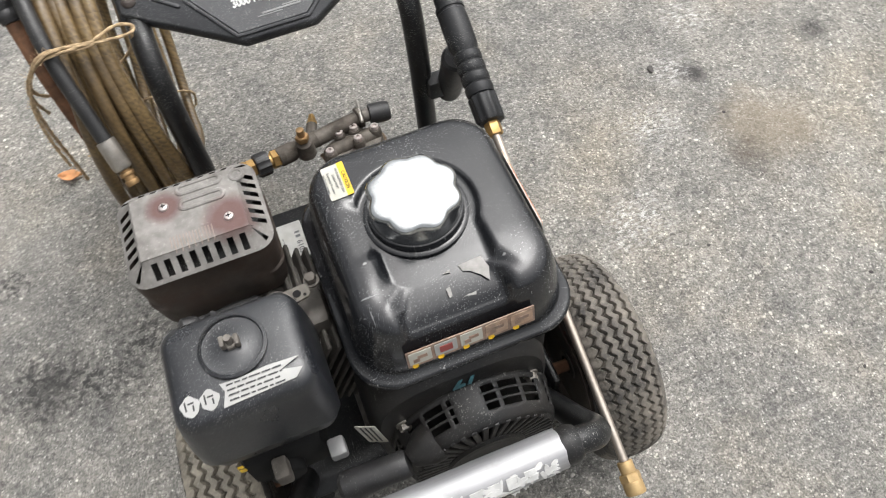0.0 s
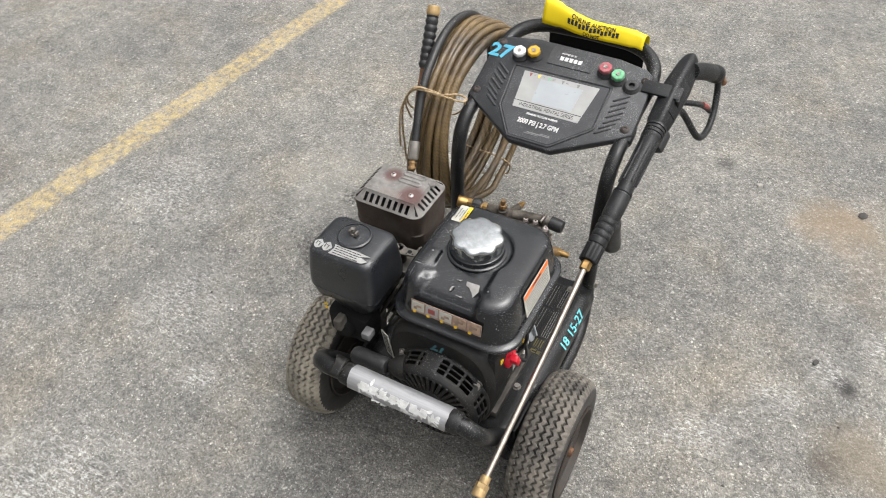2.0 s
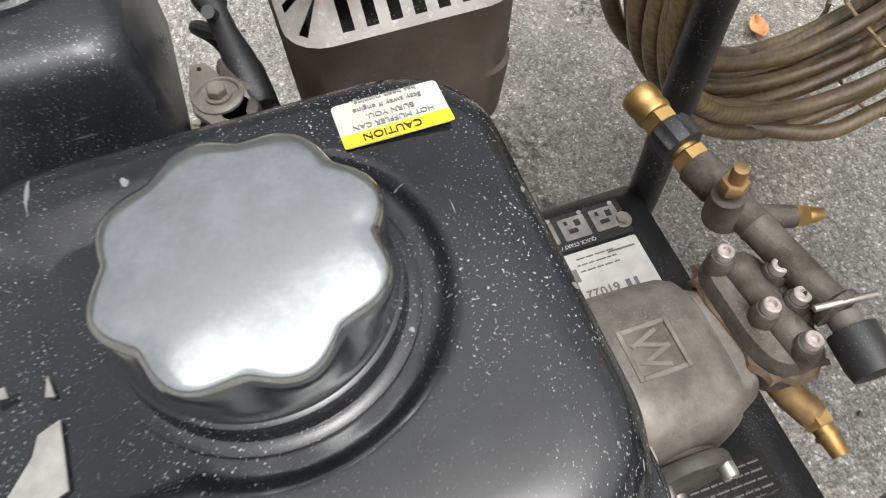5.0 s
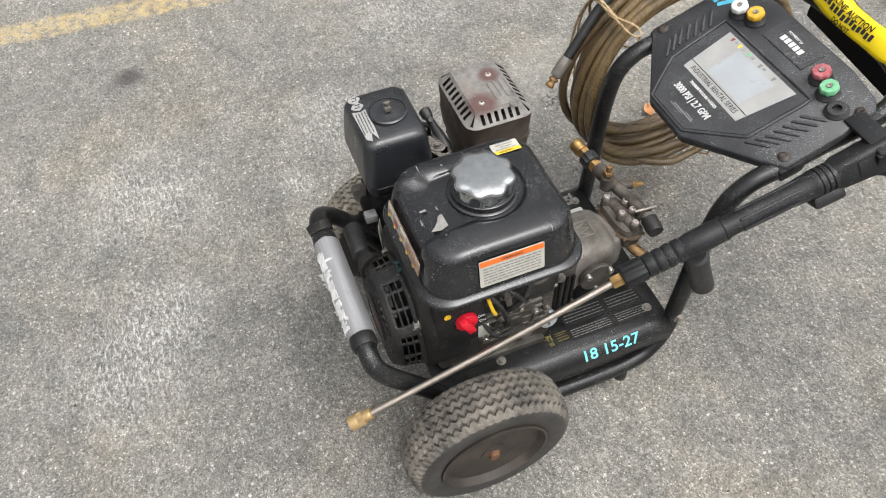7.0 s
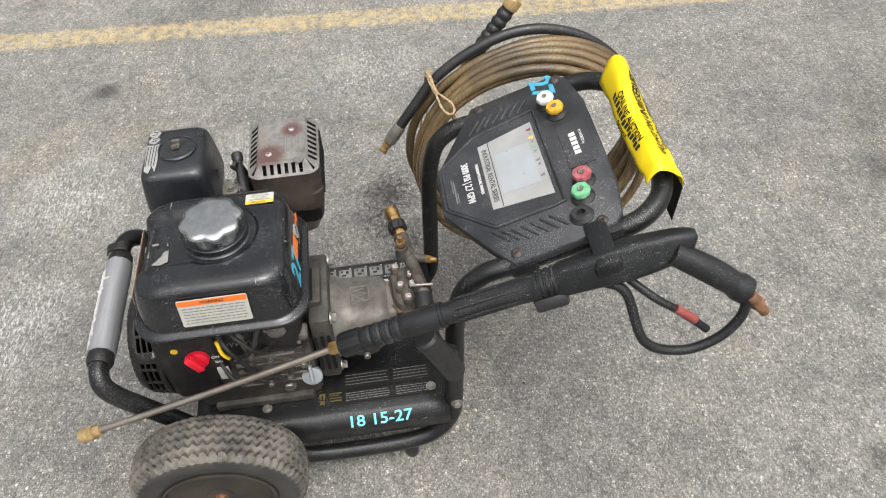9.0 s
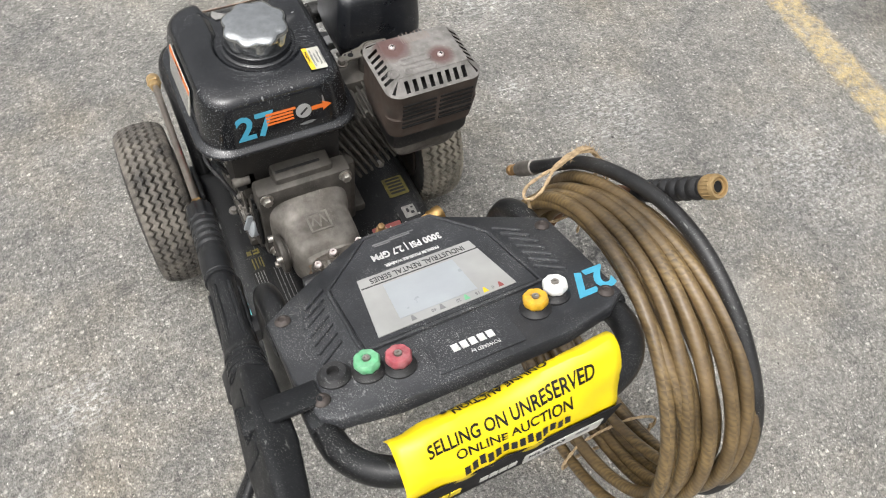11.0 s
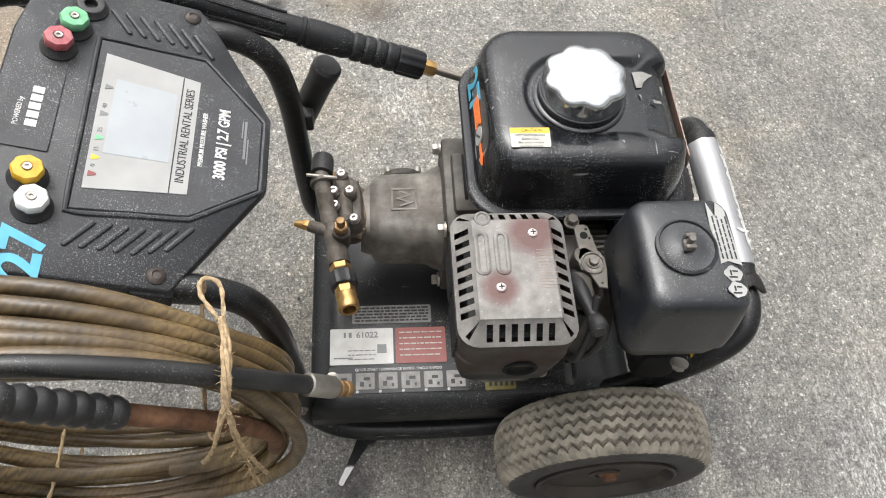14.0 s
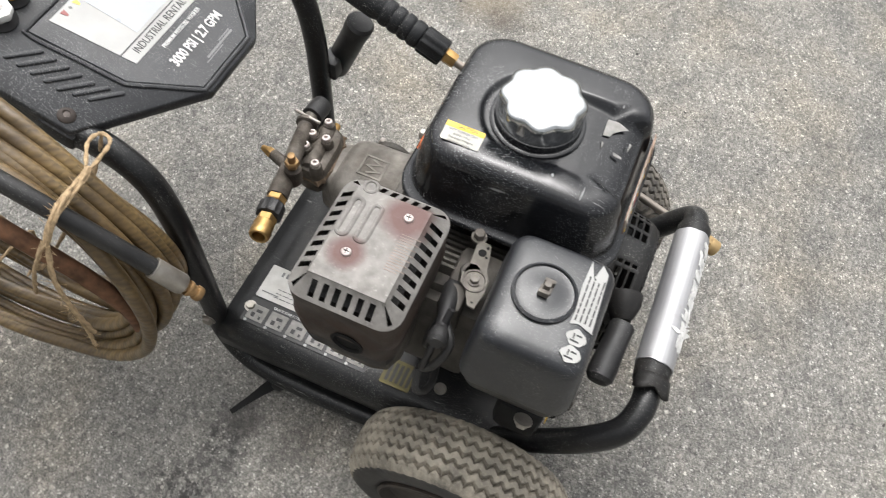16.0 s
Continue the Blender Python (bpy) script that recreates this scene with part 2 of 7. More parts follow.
def chipped_enamel():
    """Glossy black enamel with a thin film of dust, pale chips of two sizes and hair scratches in three directions."""
    m = Nodes("chipped_black_enamel")
    film = m.ramp(m.noise(13.0, 6.0, 0.68), [(0.36, 0.0), (0.74, 1.0)])
    col = m.mix(m.math("MULTIPLY", film, 0.09), (0.0045, 0.0050, 0.0062), (0.14, 0.145, 0.155))
    where = m.ramp(m.noise(17.0, 4.0, 0.6), [(0.44, 0.10), (0.62, 1.0)])
    dots = m.ramp(m.noise(900.0, 2.0, 0.6), [(0.640, 0.0), (0.685, 1.0)])
    chips = m.ramp(m.noise(300.0, 4.0, 0.7), [(0.680, 0.0), (0.705, 1.0)])
    marks = m.math("MULTIPLY", m.math("MAXIMUM", dots, chips), where)
    for k, stretch in enumerate(((1.0, 0.05, 0.3), (0.06, 1.0, 0.3), (0.3, 0.3, 0.05))):
        hair = m.ramp(m.noise(260.0 + 40 * k, 2.0, 0.5, stretch=stretch), [(0.735, 0.0), (0.76, 1.0)])
        marks = m.math("MAXIMUM", marks, m.math("MULTIPLY", hair, 0.55))
    m.set("Base Color", m.mix(m.math("MULTIPLY", marks, 0.85), col, (0.34, 0.34, 0.335)))
    r = m.math("ADD", 0.09, m.math("MULTIPLY", m.noise(30.0, 5.0, 0.65), 0.12))
    r = m.math("ADD", r, m.math("MULTIPLY", film, 0.10))
    m.set("Roughness", m.math("ADD", r, m.math("MULTIPLY", marks, 0.4)))
    m.set("Specular IOR Level", 0.55)
    m.bump(m.math("SUBTRACT", m.math("MULTIPLY", m.noise(45.0, 3.0), 0.5), m.math("MULTIPLY", marks, 0.5)), 0.12, 0.0008)
    return m.mat


def aluminium_sleeve():
    m = Nodes("brushed_aluminium_sleeve")
    line = m.noise(60.0, 4.0, stretch=(0.3, 6.0, 6.0))
    col = m.mix(line, (0.27, 0.27, 0.28), (0.45, 0.45, 0.455))
    dirt = m.ramp(m.noise(45.0, 6.0, 0.7), [(0.55, 0.0), (0.75, 1.0)])
    col = m.mix(m.math("MULTIPLY", dirt, 0.6), col, (0.20, 0.19, 0.175))
    m.set("Base Color", col)
    m.set("Metallic", m.math("SUBTRACT", 0.75, m.math("MULTIPLY", dirt, 0.6)))
    m.set("Roughness", m.math("ADD", 0.46, m.math("MULTIPLY", line, 0.2)))
    m.bump(line, 0.1, 0.0005)
    return m.mat


def chrome():
    m = Nodes("scuffed_chrome")
    scuff = m.ramp(m.noise(55.0, 6.0, 0.75), [(0.36, 0.0), (0.72, 1.0)])
    m.set("Base Color", m.mix(scuff, (0.53, 0.545, 0.55), (0.35, 0.36, 0.36)))
    m.set("Metallic", 1.0)
    m.set("Roughness", m.math("ADD", 0.13, m.math("MULTIPLY", scuff, 0.16)))
    m.bump(m.noise(40.0, 2.0), 0.06, 0.001)
    return m.mat


def muffler_paint():
    """Grey heat-worn steel with rust rings round the two screws."""
    m = Nodes("heat_worn_muffler_guard")
    n = m.noise(45.0, 6.0, 0.65)
    col = m.mix(m.ramp(n, [(0.35, 0.0), (0.65, 1.0)]), (0.125, 0.117, 0.108), (0.225, 0.214, 0.200))
    spots = m.ramp(m.noise(260.0, 3.0), [(0.60, 0.0), (0.72, 1.0)])
    col = m.mix(m.math("MULTIPLY", spots, 0.45), col, (0.36, 0.345, 0.32))
    wob = m.math("MULTIPLY", m.math("SUBTRACT", m.noise(60.0, 3.0), 0.5), 0.5)
    for place, radius in ((SCREW_A, 0.027), (SCREW_B, 0.038)):
        f = m.ramp(m.math("ADD", m.near(place, radius), m.math("MULTIPLY", wob, 0.6)), [(0.22, 0.0), (0.40, 0.55), (0.62, 1.0)])
        col = m.mix(m.math("MULTIPLY", f, 0.8), col, (0.085, 0.030, 0.026))
    m.set("Base Color", col)
    m.set("Metallic", 0.25)
    m.set("Roughness", m.math("ADD", 0.5, m.math("MULTIPLY", n, 0.25)))
    m.bump(m.noise(500.0, 3.0), 0.25, 0.0006)
    return m.mat


def tyre_rubber(name, dark, pale):
    m = Nodes(name)
    n = m.noise(22.0, 5.0, 0.65)
    col = m.mix(m.ramp(n, [(0.35, 0.0), (0.68, 1.0)]), dark, pale)
    m.set("Base Color", m.mix(m.math("MULTIPLY", m.ramp(m.noise(300.0, 3.0), [(0.5, 0.0), (0.7, 1.0)]), 0.35), col, tuple(c * 1.12 for c in pale)))
    m.set("Roughness", 0.8)
    m.bump(m.noise(600.0, 3.0), 0.3, 0.0006)
    return m.mat


def hose_brown():
    """Tan braided hose cover, its weave running round the hose by its UV."""
    m = Nodes("tan_braided_hose_cover")
    uv = m.n.new("ShaderNodeTexCoord").outputs["UV"]
    w = m.n.new("ShaderNodeTexWave")
    w.inputs["Scale"].default_value = 1.0
    w.bands_direction = "DIAGONAL"
    w.wave_profile = "TRI"
    mp = m.n.new("ShaderNodeMapping")
    mp.inputs["Scale"].default_value = (2.2, 85.0, 1.0)
    m.l.new(uv, mp.inputs[0])
    m.l.new(mp.outputs[0], w.inputs["Vector"])
    n = m.noise(9.0, 5.0, 0.6)
    col = m.mix(m.ramp(n, [(0.35, 0.0), (0.65, 1.0)]), (0.036, 0.025, 0.014), (0.135, 0.090, 0.043))
    rubbed = m.ramp(m.noise(5.0, 3.0, 0.6), [(0.42, 0.15), (0.58, 0.62)])
    col = m.mix(m.math("MULTIPLY", w.outputs["Fac"], rubbed), col, (0.31, 0.215, 0.092))
    dirt = m.ramp(m.noise(35.0, 5.0, 0.7), [(0.52, 0.0), (0.75, 1.0)])
    m.set("Base Color", m.mix(m.math("MULTIPLY", dirt, 0.6), col, (0.05, 0.036, 0.024)))
    m.set("Roughness", 0.36)
    m.bump(w.outputs["Fac"], 0.35, 0.0008)
    return m.mat


def asphalt():
    """Weathered asphalt: pale stones of three sizes in grey binder, broad stains, a dark oil patch and rusty spots."""
    m = Nodes("weathered_asphalt")
    warp = m.n.new("ShaderNodeVectorMath")
    warp.operation = "ADD"
    m.l.new(m.co, warp.inputs[0])
    off = m.n.new("ShaderNodeVectorMath")
    off.operation = "SCALE"
    m.l.new(m.noise(120.0, 2.0, out="Color"), off.inputs[0])
    off.inputs["Scale"].default_value = 0.006
    m.l.new(off.outputs[0], warp.inputs[1])
    co = warp.outputs[0]
    big, small = m.voronoi(105.0, co=co), m.voronoi(290.0, co=co)
    bigc, smallc = m.voronoi(105.0, out="Color", co=co), m.voronoi(290.0, out="Color", co=co)
    bs, ss = m.n.new("ShaderNodeSeparateColor"), m.n.new("ShaderNodeSeparateColor")
    m.l.new(bigc, bs.inputs[0])
    m.l.new(smallc, ss.inputs[0])
    sand = m.ramp(m.noise(330.0, 6.0, 0.8), [(0.30, (0.040, 0.038, 0.036)), (0.46, (0.135, 0.132, 0.126)), (0.60, (0.235, 0.228, 0.216)), (0.76, (0.38, 0.37, 0.353))])
    sc = m.ramp(ss.outputs[0], [(0.0, (0.075, 0.072, 0.068)), (0.55, (0.19, 0.185, 0.175)), (0.85, (0.30, 0.29, 0.272)), (1.0, (0.52, 0.505, 0.48))])
    col = m.mix(m.math("MULTIPLY", m.ramp(small, [(0.30, 1.0), (0.60, 0.0)]), 0.70), sand, sc)
    stone = m.ramp(bs.outputs[1], [(0.0, (0.10, 0.095, 0.09)), (0.45, (0.20, 0.19, 0.18)), (0.75, (0.36, 0.34, 0.31)), (1.0, (0.58, 0.56, 0.52))])
    patch = m.ramp(m.noise(4.5, 4.0, 0.65), [(0.36, 0.15), (0.66, 1.0)])
    chosen = m.math("MULTIPLY", m.ramp(bs.outputs[0], [(0.66, 0.0), (0.70, 1.0)]), patch)
    inside = m.ramp(m.math("ADD", big, m.math("MULTIPLY", m.math("SUBTRACT", m.noise(240.0, 3.0), 0.5), 0.35)), [(0.22, 1.0), (0.40, 0.0)])
    col = m.mix(m.math("MULTIPLY", m.math("MULTIPLY", chosen, inside), 0.9), col, stone)
    glint = m.ramp(m.noise(520.0, 3.0, 0.6), [(0.625, 0.0), (0.65, 1.0)])
    col = m.mix(m.math("MULTIPLY", m.math("MULTIPLY", glint, patch), 0.30), col, (0.52, 0.515, 0.50))
    broad = m.ramp(m.noise(1.7, 5.0, 0.6), [(0.3, 0.0), (0.7, 1.0)])
    col = m.mix(1.0, col, m.mix(broad, (0.86, 0.88, 0.90), (1.34, 1.34, 1.31)), "MULTIPLY")
    mid = m.ramp(m.noise(11.0, 6.0, 0.75), [(0.30, 0.0), (0.7, 1.0)])
    col = m.mix(1.0, col, m.mix(mid, (0.70, 0.71, 0.72), (1.30, 1.28, 1.24)), "MULTIPLY")
    clot = m.ramp(m.noise(48.0, 5.0, 0.7), [(0.30, 0.0), (0.7, 1.0)])
    col = m.mix(1.0, col, m.mix(clot, (0.72, 0.72, 0.72), (1.27, 1.26, 1.25)), "MULTIPLY")
    pepper = m.ramp(m.noise(135.0, 4.0, 0.7), [(0.36, 0.0), (0.62, 1.0)])
    col = m.mix(1.0, col, m.mix(pepper, (0.68, 0.675, 0.665), (1.26, 1.25, 1.23)), "MULTIPLY")
    pock = m.ramp(m.noise(75.0, 3.0, 0.6), [(0.645, 0.0), (0.68, 1.0)])
    col = m.mix(m.math("MULTIPLY", pock, 0.55), col, (0.05, 0.05, 0.048))
    tan = m.ramp(m.noise(3.1, 5.0, 0.65), [(0.50, 0.0), (0.72, 1.0)])
    col = m.mix(m.math("MULTIPLY", tan, 0.35), col, m.mix(1.0, col, (1.22, 1.06, 0.82), "MULTIPLY"))
    wob = m.math("MULTIPLY", m.math("SUBTRACT", m.noise(14.0, 4.0, 0.65), 0.5), 0.9)
    for (x, y), rad, tint, amount in STAINS:
        f = m.ramp(m.math("ADD", m.near((x, y, 0.0), rad), wob), [(0.3, 0.0), (0.75, 1.0)])
        col = m.mix(m.math("MULTIPLY", f, amount), col, tint)
    for (x, y), rad, amount in DARKER:
        f = m.ramp(m.math("ADD", m.near((x, y, 0.0), rad), wob), [(0.2, 0.0), (0.9, 1.0)])
        col = m.mix(m.math("MULTIPLY", f, amount), col, m.mix(1.0, col, (0.42, 0.42, 0.43), "MULTIPLY"))
    streak = m.ramp(m.noise(120.0, 6.0, 0.8, stretch=(0.55, 1.3, 1.0)), [(0.50, 0.0), (0.60, 1.0)])
    for (x, y), rad, amount in SCRAPES:
        f = m.ramp(m.math("ADD", m.near((x, y, 0.0), rad), wob), [(0.2, 0.0), (0.8, 1.0)])
        col = m.mix(m.math("MULTIPLY", m.math("MULTIPLY", f, streak), amount), col, (0.60, 0.59, 0.57))
    crumb = m.ramp(m.noise(75.0, 5.0, 0.75), [(0.46, 0.0), (0.56, 1.0)])
    for (x, y), rad in OIL:
        f = m.ramp(m.math("ADD", m.near((x, y, 0.0), rad), wob), [(0.25, 0.0), (0.8, 1.0)])
        col = m.mix(m.math("MULTIPLY", m.math("MULTIPLY", f, crumb), 0.85), col, (0.032, 0.031, 0.030))
    scuff = m.ramp(m.noise(5.0, 3.0, stretch=(0.5, 3.0, 1.0)), [(0.66, 0.0), (0.8, 1.0)])
    fine = m.ramp(m.noise(90.0, 3.0), [(0.5, 0.0), (0.6, 1.0)])
    col = m.mix(m.math("MULTIPLY", m.math("MULTIPLY", scuff, fine), 0.35), col, (0.45, 0.44, 0.42))
    # worn yellow parking line
    sep = m.n.new("ShaderNodeSeparateXYZ")
    m.l.new(m.co, sep.inputs[0])
    across = m.math("ABSOLUTE", m.math("SUBTRACT", sep.outputs[0], m.math("MULTIPLY_ADD", sep.outputs[1], 0.077, -1.277)))
    edge = m.math("ADD", across, m.math("MULTIPLY", m.math("SUBTRACT", m.noise(30.0, 4.0, 0.7), 0.5), 0.05))
    band = m.ramp(edge, [(0.034, 1.0), (0.054, 0.0)])
    wear = m.ramp(m.noise(38.0, 6.0, 0.75), [(0.40, 0.10), (0.60, 1.0)])
    pits = m.ramp(m.noise(420.0, 2.0), [(0.40, 0.2), (0.52, 1.0)])
    paint = m.math("MULTIPLY", m.math("MULTIPLY", band, wear), m.math("MULTIPLY", pits, 0.85))
    col = m.mix(paint, col, (0.57, 0.425, 0.185))
    m.set("Base Color", col)
    m.set("Roughness", 0.86)
    m.set("Specular IOR Level", 0.3)
    h = m.math("ADD", m.math("MULTIPLY", big, -0.6), m.math("MULTIPLY", small, -0.5))
    h = m.math("ADD", h, m.math("MULTIPLY", m.noise(300.0, 5.0, 0.7), 0.9))
    m.bump(h, 0.8, 0.0035)
    return m.mat


SCREW_A, SCREW_B = (-0.171, -0.299, 0.477), (-0.115, -0.334, 0.477)
DARKER = [((-0.37, 1.00), 0.10, 0.7), ((-0.20, 1.00), 0.05, 0.8), ((0.96, 0.01), 0.05, 0.9), ((-1.65, -0.48), 0.40, 0.6), ((-0.58, 1.18), 0.32, 0.6), ((-0.24, 1.03), 0.06, 0.8), ((-0.50, -0.16), 0.09, 0.6), ((0.69, -0.21), 0.08, 0.7), ((0.47, -1.41), 0.06, 0.8)]
SCRAPES = [((-0.21, -1.01), 0.24, 0.6), ((-0.61, -0.92), 0.24, 0.65), ((-0.30, -0.92), 0.16, 0.5), ((-1.86, -0.92), 0.30, 0.7), ((-1.03, -0.16), 0.28, 0.5), ((-0.70, -0.45), 0.20, 0.5), ((0.56, -0.08), 0.09, 0.7), ((0.67, 0.03), 0.07, 0.7), ((0.45, -0.24), 0.10, 0.7), ((0.76, 0.14), 0.08, 0.7), ((-0.53, -0.60), 0.07, 0.7)]
OIL = [((-0.51, -0.16), 0.13), ((-0.42, -0.18), 0.11), ((-0.35, -0.14), 0.10), ((-0.27, -0.145), 0.06), ((-0.54, 0.05), 0.07)]
STAINS = [
    ((-0.62, 0.10), 0.30, (0.34, 0.325, 0.30), 0.25),
    ((0.699, 0.004), 0.05, (0.035, 0.033, 0.032), 0.85), ((0.60, 0.50), 0.17, (0.26, 0.19, 0.12), 0.5),
    ((0.75, -0.16), 0.16, (0.20, 0.16, 0.11), 0.5), ((-0.50, -0.16), 0.05, (0.05, 0.048, 0.046), 0.5),
    ((-0.23, -0.15), 0.06, (0.035, 0.033, 0.032), 0.7), ((0.30, 0.62), 0.05, (0.03, 0.03, 0.03), 0.5),
    ((-1.05, -0.90), 0.07, (0.035, 0.034, 0.033), 0.7), ((-0.24, -0.24), 0.08, (0.05, 0.047, 0.044), 0.5),
    ((0.90, 0.45), 0.5, (0.27, 0.21, 0.15), 0.28),
]
MUFFLER = muffler_paint()
TYRE = tyre_rubber("scuffed_black_tyre_rubber", (0.028, 0.026, 0.024), (0.185, 0.165, 0.138))
TYRE_TAN = tyre_rubber("tan_dusted_tyre_rubber", (0.105, 0.095, 0.078), (0.310, 0.278, 0.222))
TANK_BLACK = chipped_enamel()
HOSE_BROWN, CHROME, ALU, ASPHALT = hose_brown(), chrome(), aluminium_sleeve(), asphalt()
SIDEWALL = worn("grey_black_sidewall_rubber", (0.028, 0.027, 0.026), 0.62, var=0.35, scale=30, grain=500, bump=0.2, dust=0.35, dust_col=(0.10, 0.088, 0.072))
RIM = worn("brown_dusted_black_rim", (0.025, 0.021, 0.018), 0.6, var=0.4, scale=30, grain=300, bump=0.2, dust=0.5, dust_col=(0.085, 0.06, 0.042))


# ---- building helpers ----
def part(name, bm, material, parent=None, label="", angle=35, solid=0.0):
    """Links a bmesh (or mesh) as one mesh object under a thing or a part."""
    if isinstance(bm, bpy.types.Mesh):
        me = bm
    else:
        bmesh.ops.recalc_face_normals(bm, faces=bm.faces)
        me = bpy.data.meshes.new(name)
        bm.to_mesh(me)
        bm.free()
    me.materials.clear()
    me.materials.append(material)
    me.shade_smooth()
    me.set_sharp_from_angle(angle=radians(angle))
    ob = new(name, me)
    ob.parent = parent
    if label:
        ob["label"] = label
    if solid:
        s = ob.modifiers.new("thickness", "SOLIDIFY")
        s.thickness, s.offset = solid, -1
    return ob


def thing(name, label, category, group="", kind="", at=(0, 0, 0)):
    ob = new(name)
    ob.location = at
    ob.empty_display_size = 0.05
    return tagged(ob, label, category, group, kind)


def axes(origin, xdir, ydir):
    x = Vector(xdir).normalized()
    z = x.cross(Vector(ydir)).normalized()
    y = z.cross(x)
    return Matrix(((x.x, y.x, z.x, origin[0]), (x.y, y.y, z.y, origin[1]), (x.z, y.z, z.z, origin[2]), (0, 0, 0, 1)))


def along(p0, p1):
    """A frame at p0 whose z runs to p1."""
    d = Vector(p1) - Vector(p0)
    return Matrix.Translation(p0) @ d.to_track_quat("Z", "Y").to_matrix().to_4x4()


def box(bm, x0, x1, y0, y1, z0, z1, bev=0.0, m=None, seg=2):
    r = bmesh.ops.create_cube(bm, size=1.0)
    vs = r["verts"]
    for v in vs:
        v.co = Vector(((x0 + x1) / 2 + v.co.x * (x1 - x0), (y0 + y1) / 2 + v.co.y * (y1 - y0), (z0 + z1) / 2 + v.co.z * (z1 - z0)))
    if bev:
        es = list({e for v in vs for e in v.link_edges})
        out = bmesh.ops.bevel(bm, geom=es, offset=bev, segments=seg, profile=0.5, affect="EDGES")
        vs = list({v for f in out["faces"] for v in f.verts} | {v for v in vs if v.is_valid})
    if m:
        for v in vs:
            v.co = m @ v.co
    return bm


def rings(bm, loops, close=False, cap0=True, cap1=True):
    """A skin through loops of points."""
    vs = [[bm.verts.new(p) for p in loop] for loop in loops]
    n = len(vs[0])
    pairs = list(zip(vs, vs[1:])) + ([(vs[-1], vs[0])] if close else [])
    for a, b in pairs:
        for k in range(n):
            bm.faces.new((a[k], a[(k + 1) % n], b[(k + 1) % n], b[k]))
    if not close:
        if cap0:
            bm.faces.new(vs[0][::-1])
        if cap1:
            bm.faces.new(vs[-1])
    return vs


def lathe(bm, profile, m=None, seg=32, flute=0, amp=0.0):
    """Turns (radius, height) pairs round z. flute and amp scallop the rim."""
    m = m or Matrix.Identity(4)
    loops = []
    for r, z in profile:
        loop = []
        for k in range(seg):
            a = 2 * math.pi * k / seg
            rr = r * (1 + amp * math.cos(flute * a)) if flute else r
            loop.append(m @ Vector((rr * math.cos(a), rr * math.sin(a), z)))
        loops.append(loop)
    rings(bm, loops)
    return bm


def rod(bm, p0, p1, r0, r1=None, seg=20, bev=0.0):
    r1 = r0 if r1 is None else r1
    h = (Vector(p1) - Vector(p0)).length
    b = min(bev, h / 3)
    prof = [(r0, 0), (r1, h)] if not b else [(r0 - b, 0), (r0 - b * 0.3, b * 0.3), (r0, b), (r1, h - b), (r1 - b * 0.3, h - b * 0.3), (r1 - b, h)]
    return lathe(bm, prof, along(p0, p1), seg)


def hexagon(bm, p0, p1, r):
    h = (Vector(p1) - Vector(p0)).length
    return lathe(bm, [(r * 0.9, 0), (r, h * 0.12), (r, h * 0.88), (r * 0.9, h)], along(p0, p1), 6)


def smooth_path(points, step=0.006, closed=False):
    """Catmull-Rom through the points, at even steps or so."""
    p = [Vector(q) for q in points]
    n, out = len(p), []
    for k in range(n if closed else n - 1):
        if closed:
            a, b, c, d = p[k - 1], p[k], p[(k + 1) % n], p[(k + 2) % n]
        else:
            b, c = p[k], p[k + 1]
            a, d = p[k - 1] if k else b * 2 - c, p[k + 2] if k + 2 < n else c * 2 - b
        cnt = max(2, int((c - b).length / step))
        for s in range(cnt):
            t = s / cnt
            out.append(0.5 * (2 * b + (c - a) * t + (2 * a - 5 * b + 4 * c - d) * t * t + (3 * b - a - 3 * c + d) * t ** 3))
    if not closed:
        out.append(p[-1])
    return out


def pipe(bm, points, r, seg=14, step=0.006, closed=False, smooth=True, radius=None):
    """A round tube along a path; radius(k, n) may vary its thickness. Writes a UV: round, along in metres."""
    pts = smooth_path(points, step, closed) if smooth else [Vector(p) for p in points]
    n = len(pts)
    uv = bm.loops.layers.uv.verify()
    tan = [((pts[(k + 1) % n] if closed or k < n - 1 else pts[k]) - (pts[k - 1] if closed or k else pts[k])).normalized() for k in range(n)]
    up = Vector((0, 0, 1)) if abs(tan[0].z) < 0.9 else Vector((1, 0, 0))
    x = tan[0].cross(up).normalized()
    loops, run, dist = [], 0.0, []
    for k in range(n):
        x = (x - tan[k] * x.dot(tan[k])).normalized()
        y = tan[k].cross(x)
        rr = radius(k, n) if radius else r
        loops.append([bm.verts.new(pts[k] + rr * (math.cos(2 * math.pi * s / seg) * x + math.sin(2 * math.pi * s / seg) * y)) for s in range(seg)])
        if k:
            run += (pts[k] - pts[k - 1]).length
        dist.append(run)
    for k in range(n if closed else n - 1):
        a, b = loops[k], loops[(k + 1) % n]
        for s in range(seg):
            f = bm.faces.new((a[s], a[(s + 1) % seg], b[(s + 1) % seg], b[s]))
            for lp, (uu, vv) in zip(f.loops, ((s, dist[k]), (s + 1, dist[k]), (s + 1, dist[k] + 0.006), (s, dist[k] + 0.006))):
                lp[uv].uv = (uu / seg, vv)
    if not closed:
        bm.faces.new(loops[0][::-1])
        bm.faces.new(loops[-1])
    return bm


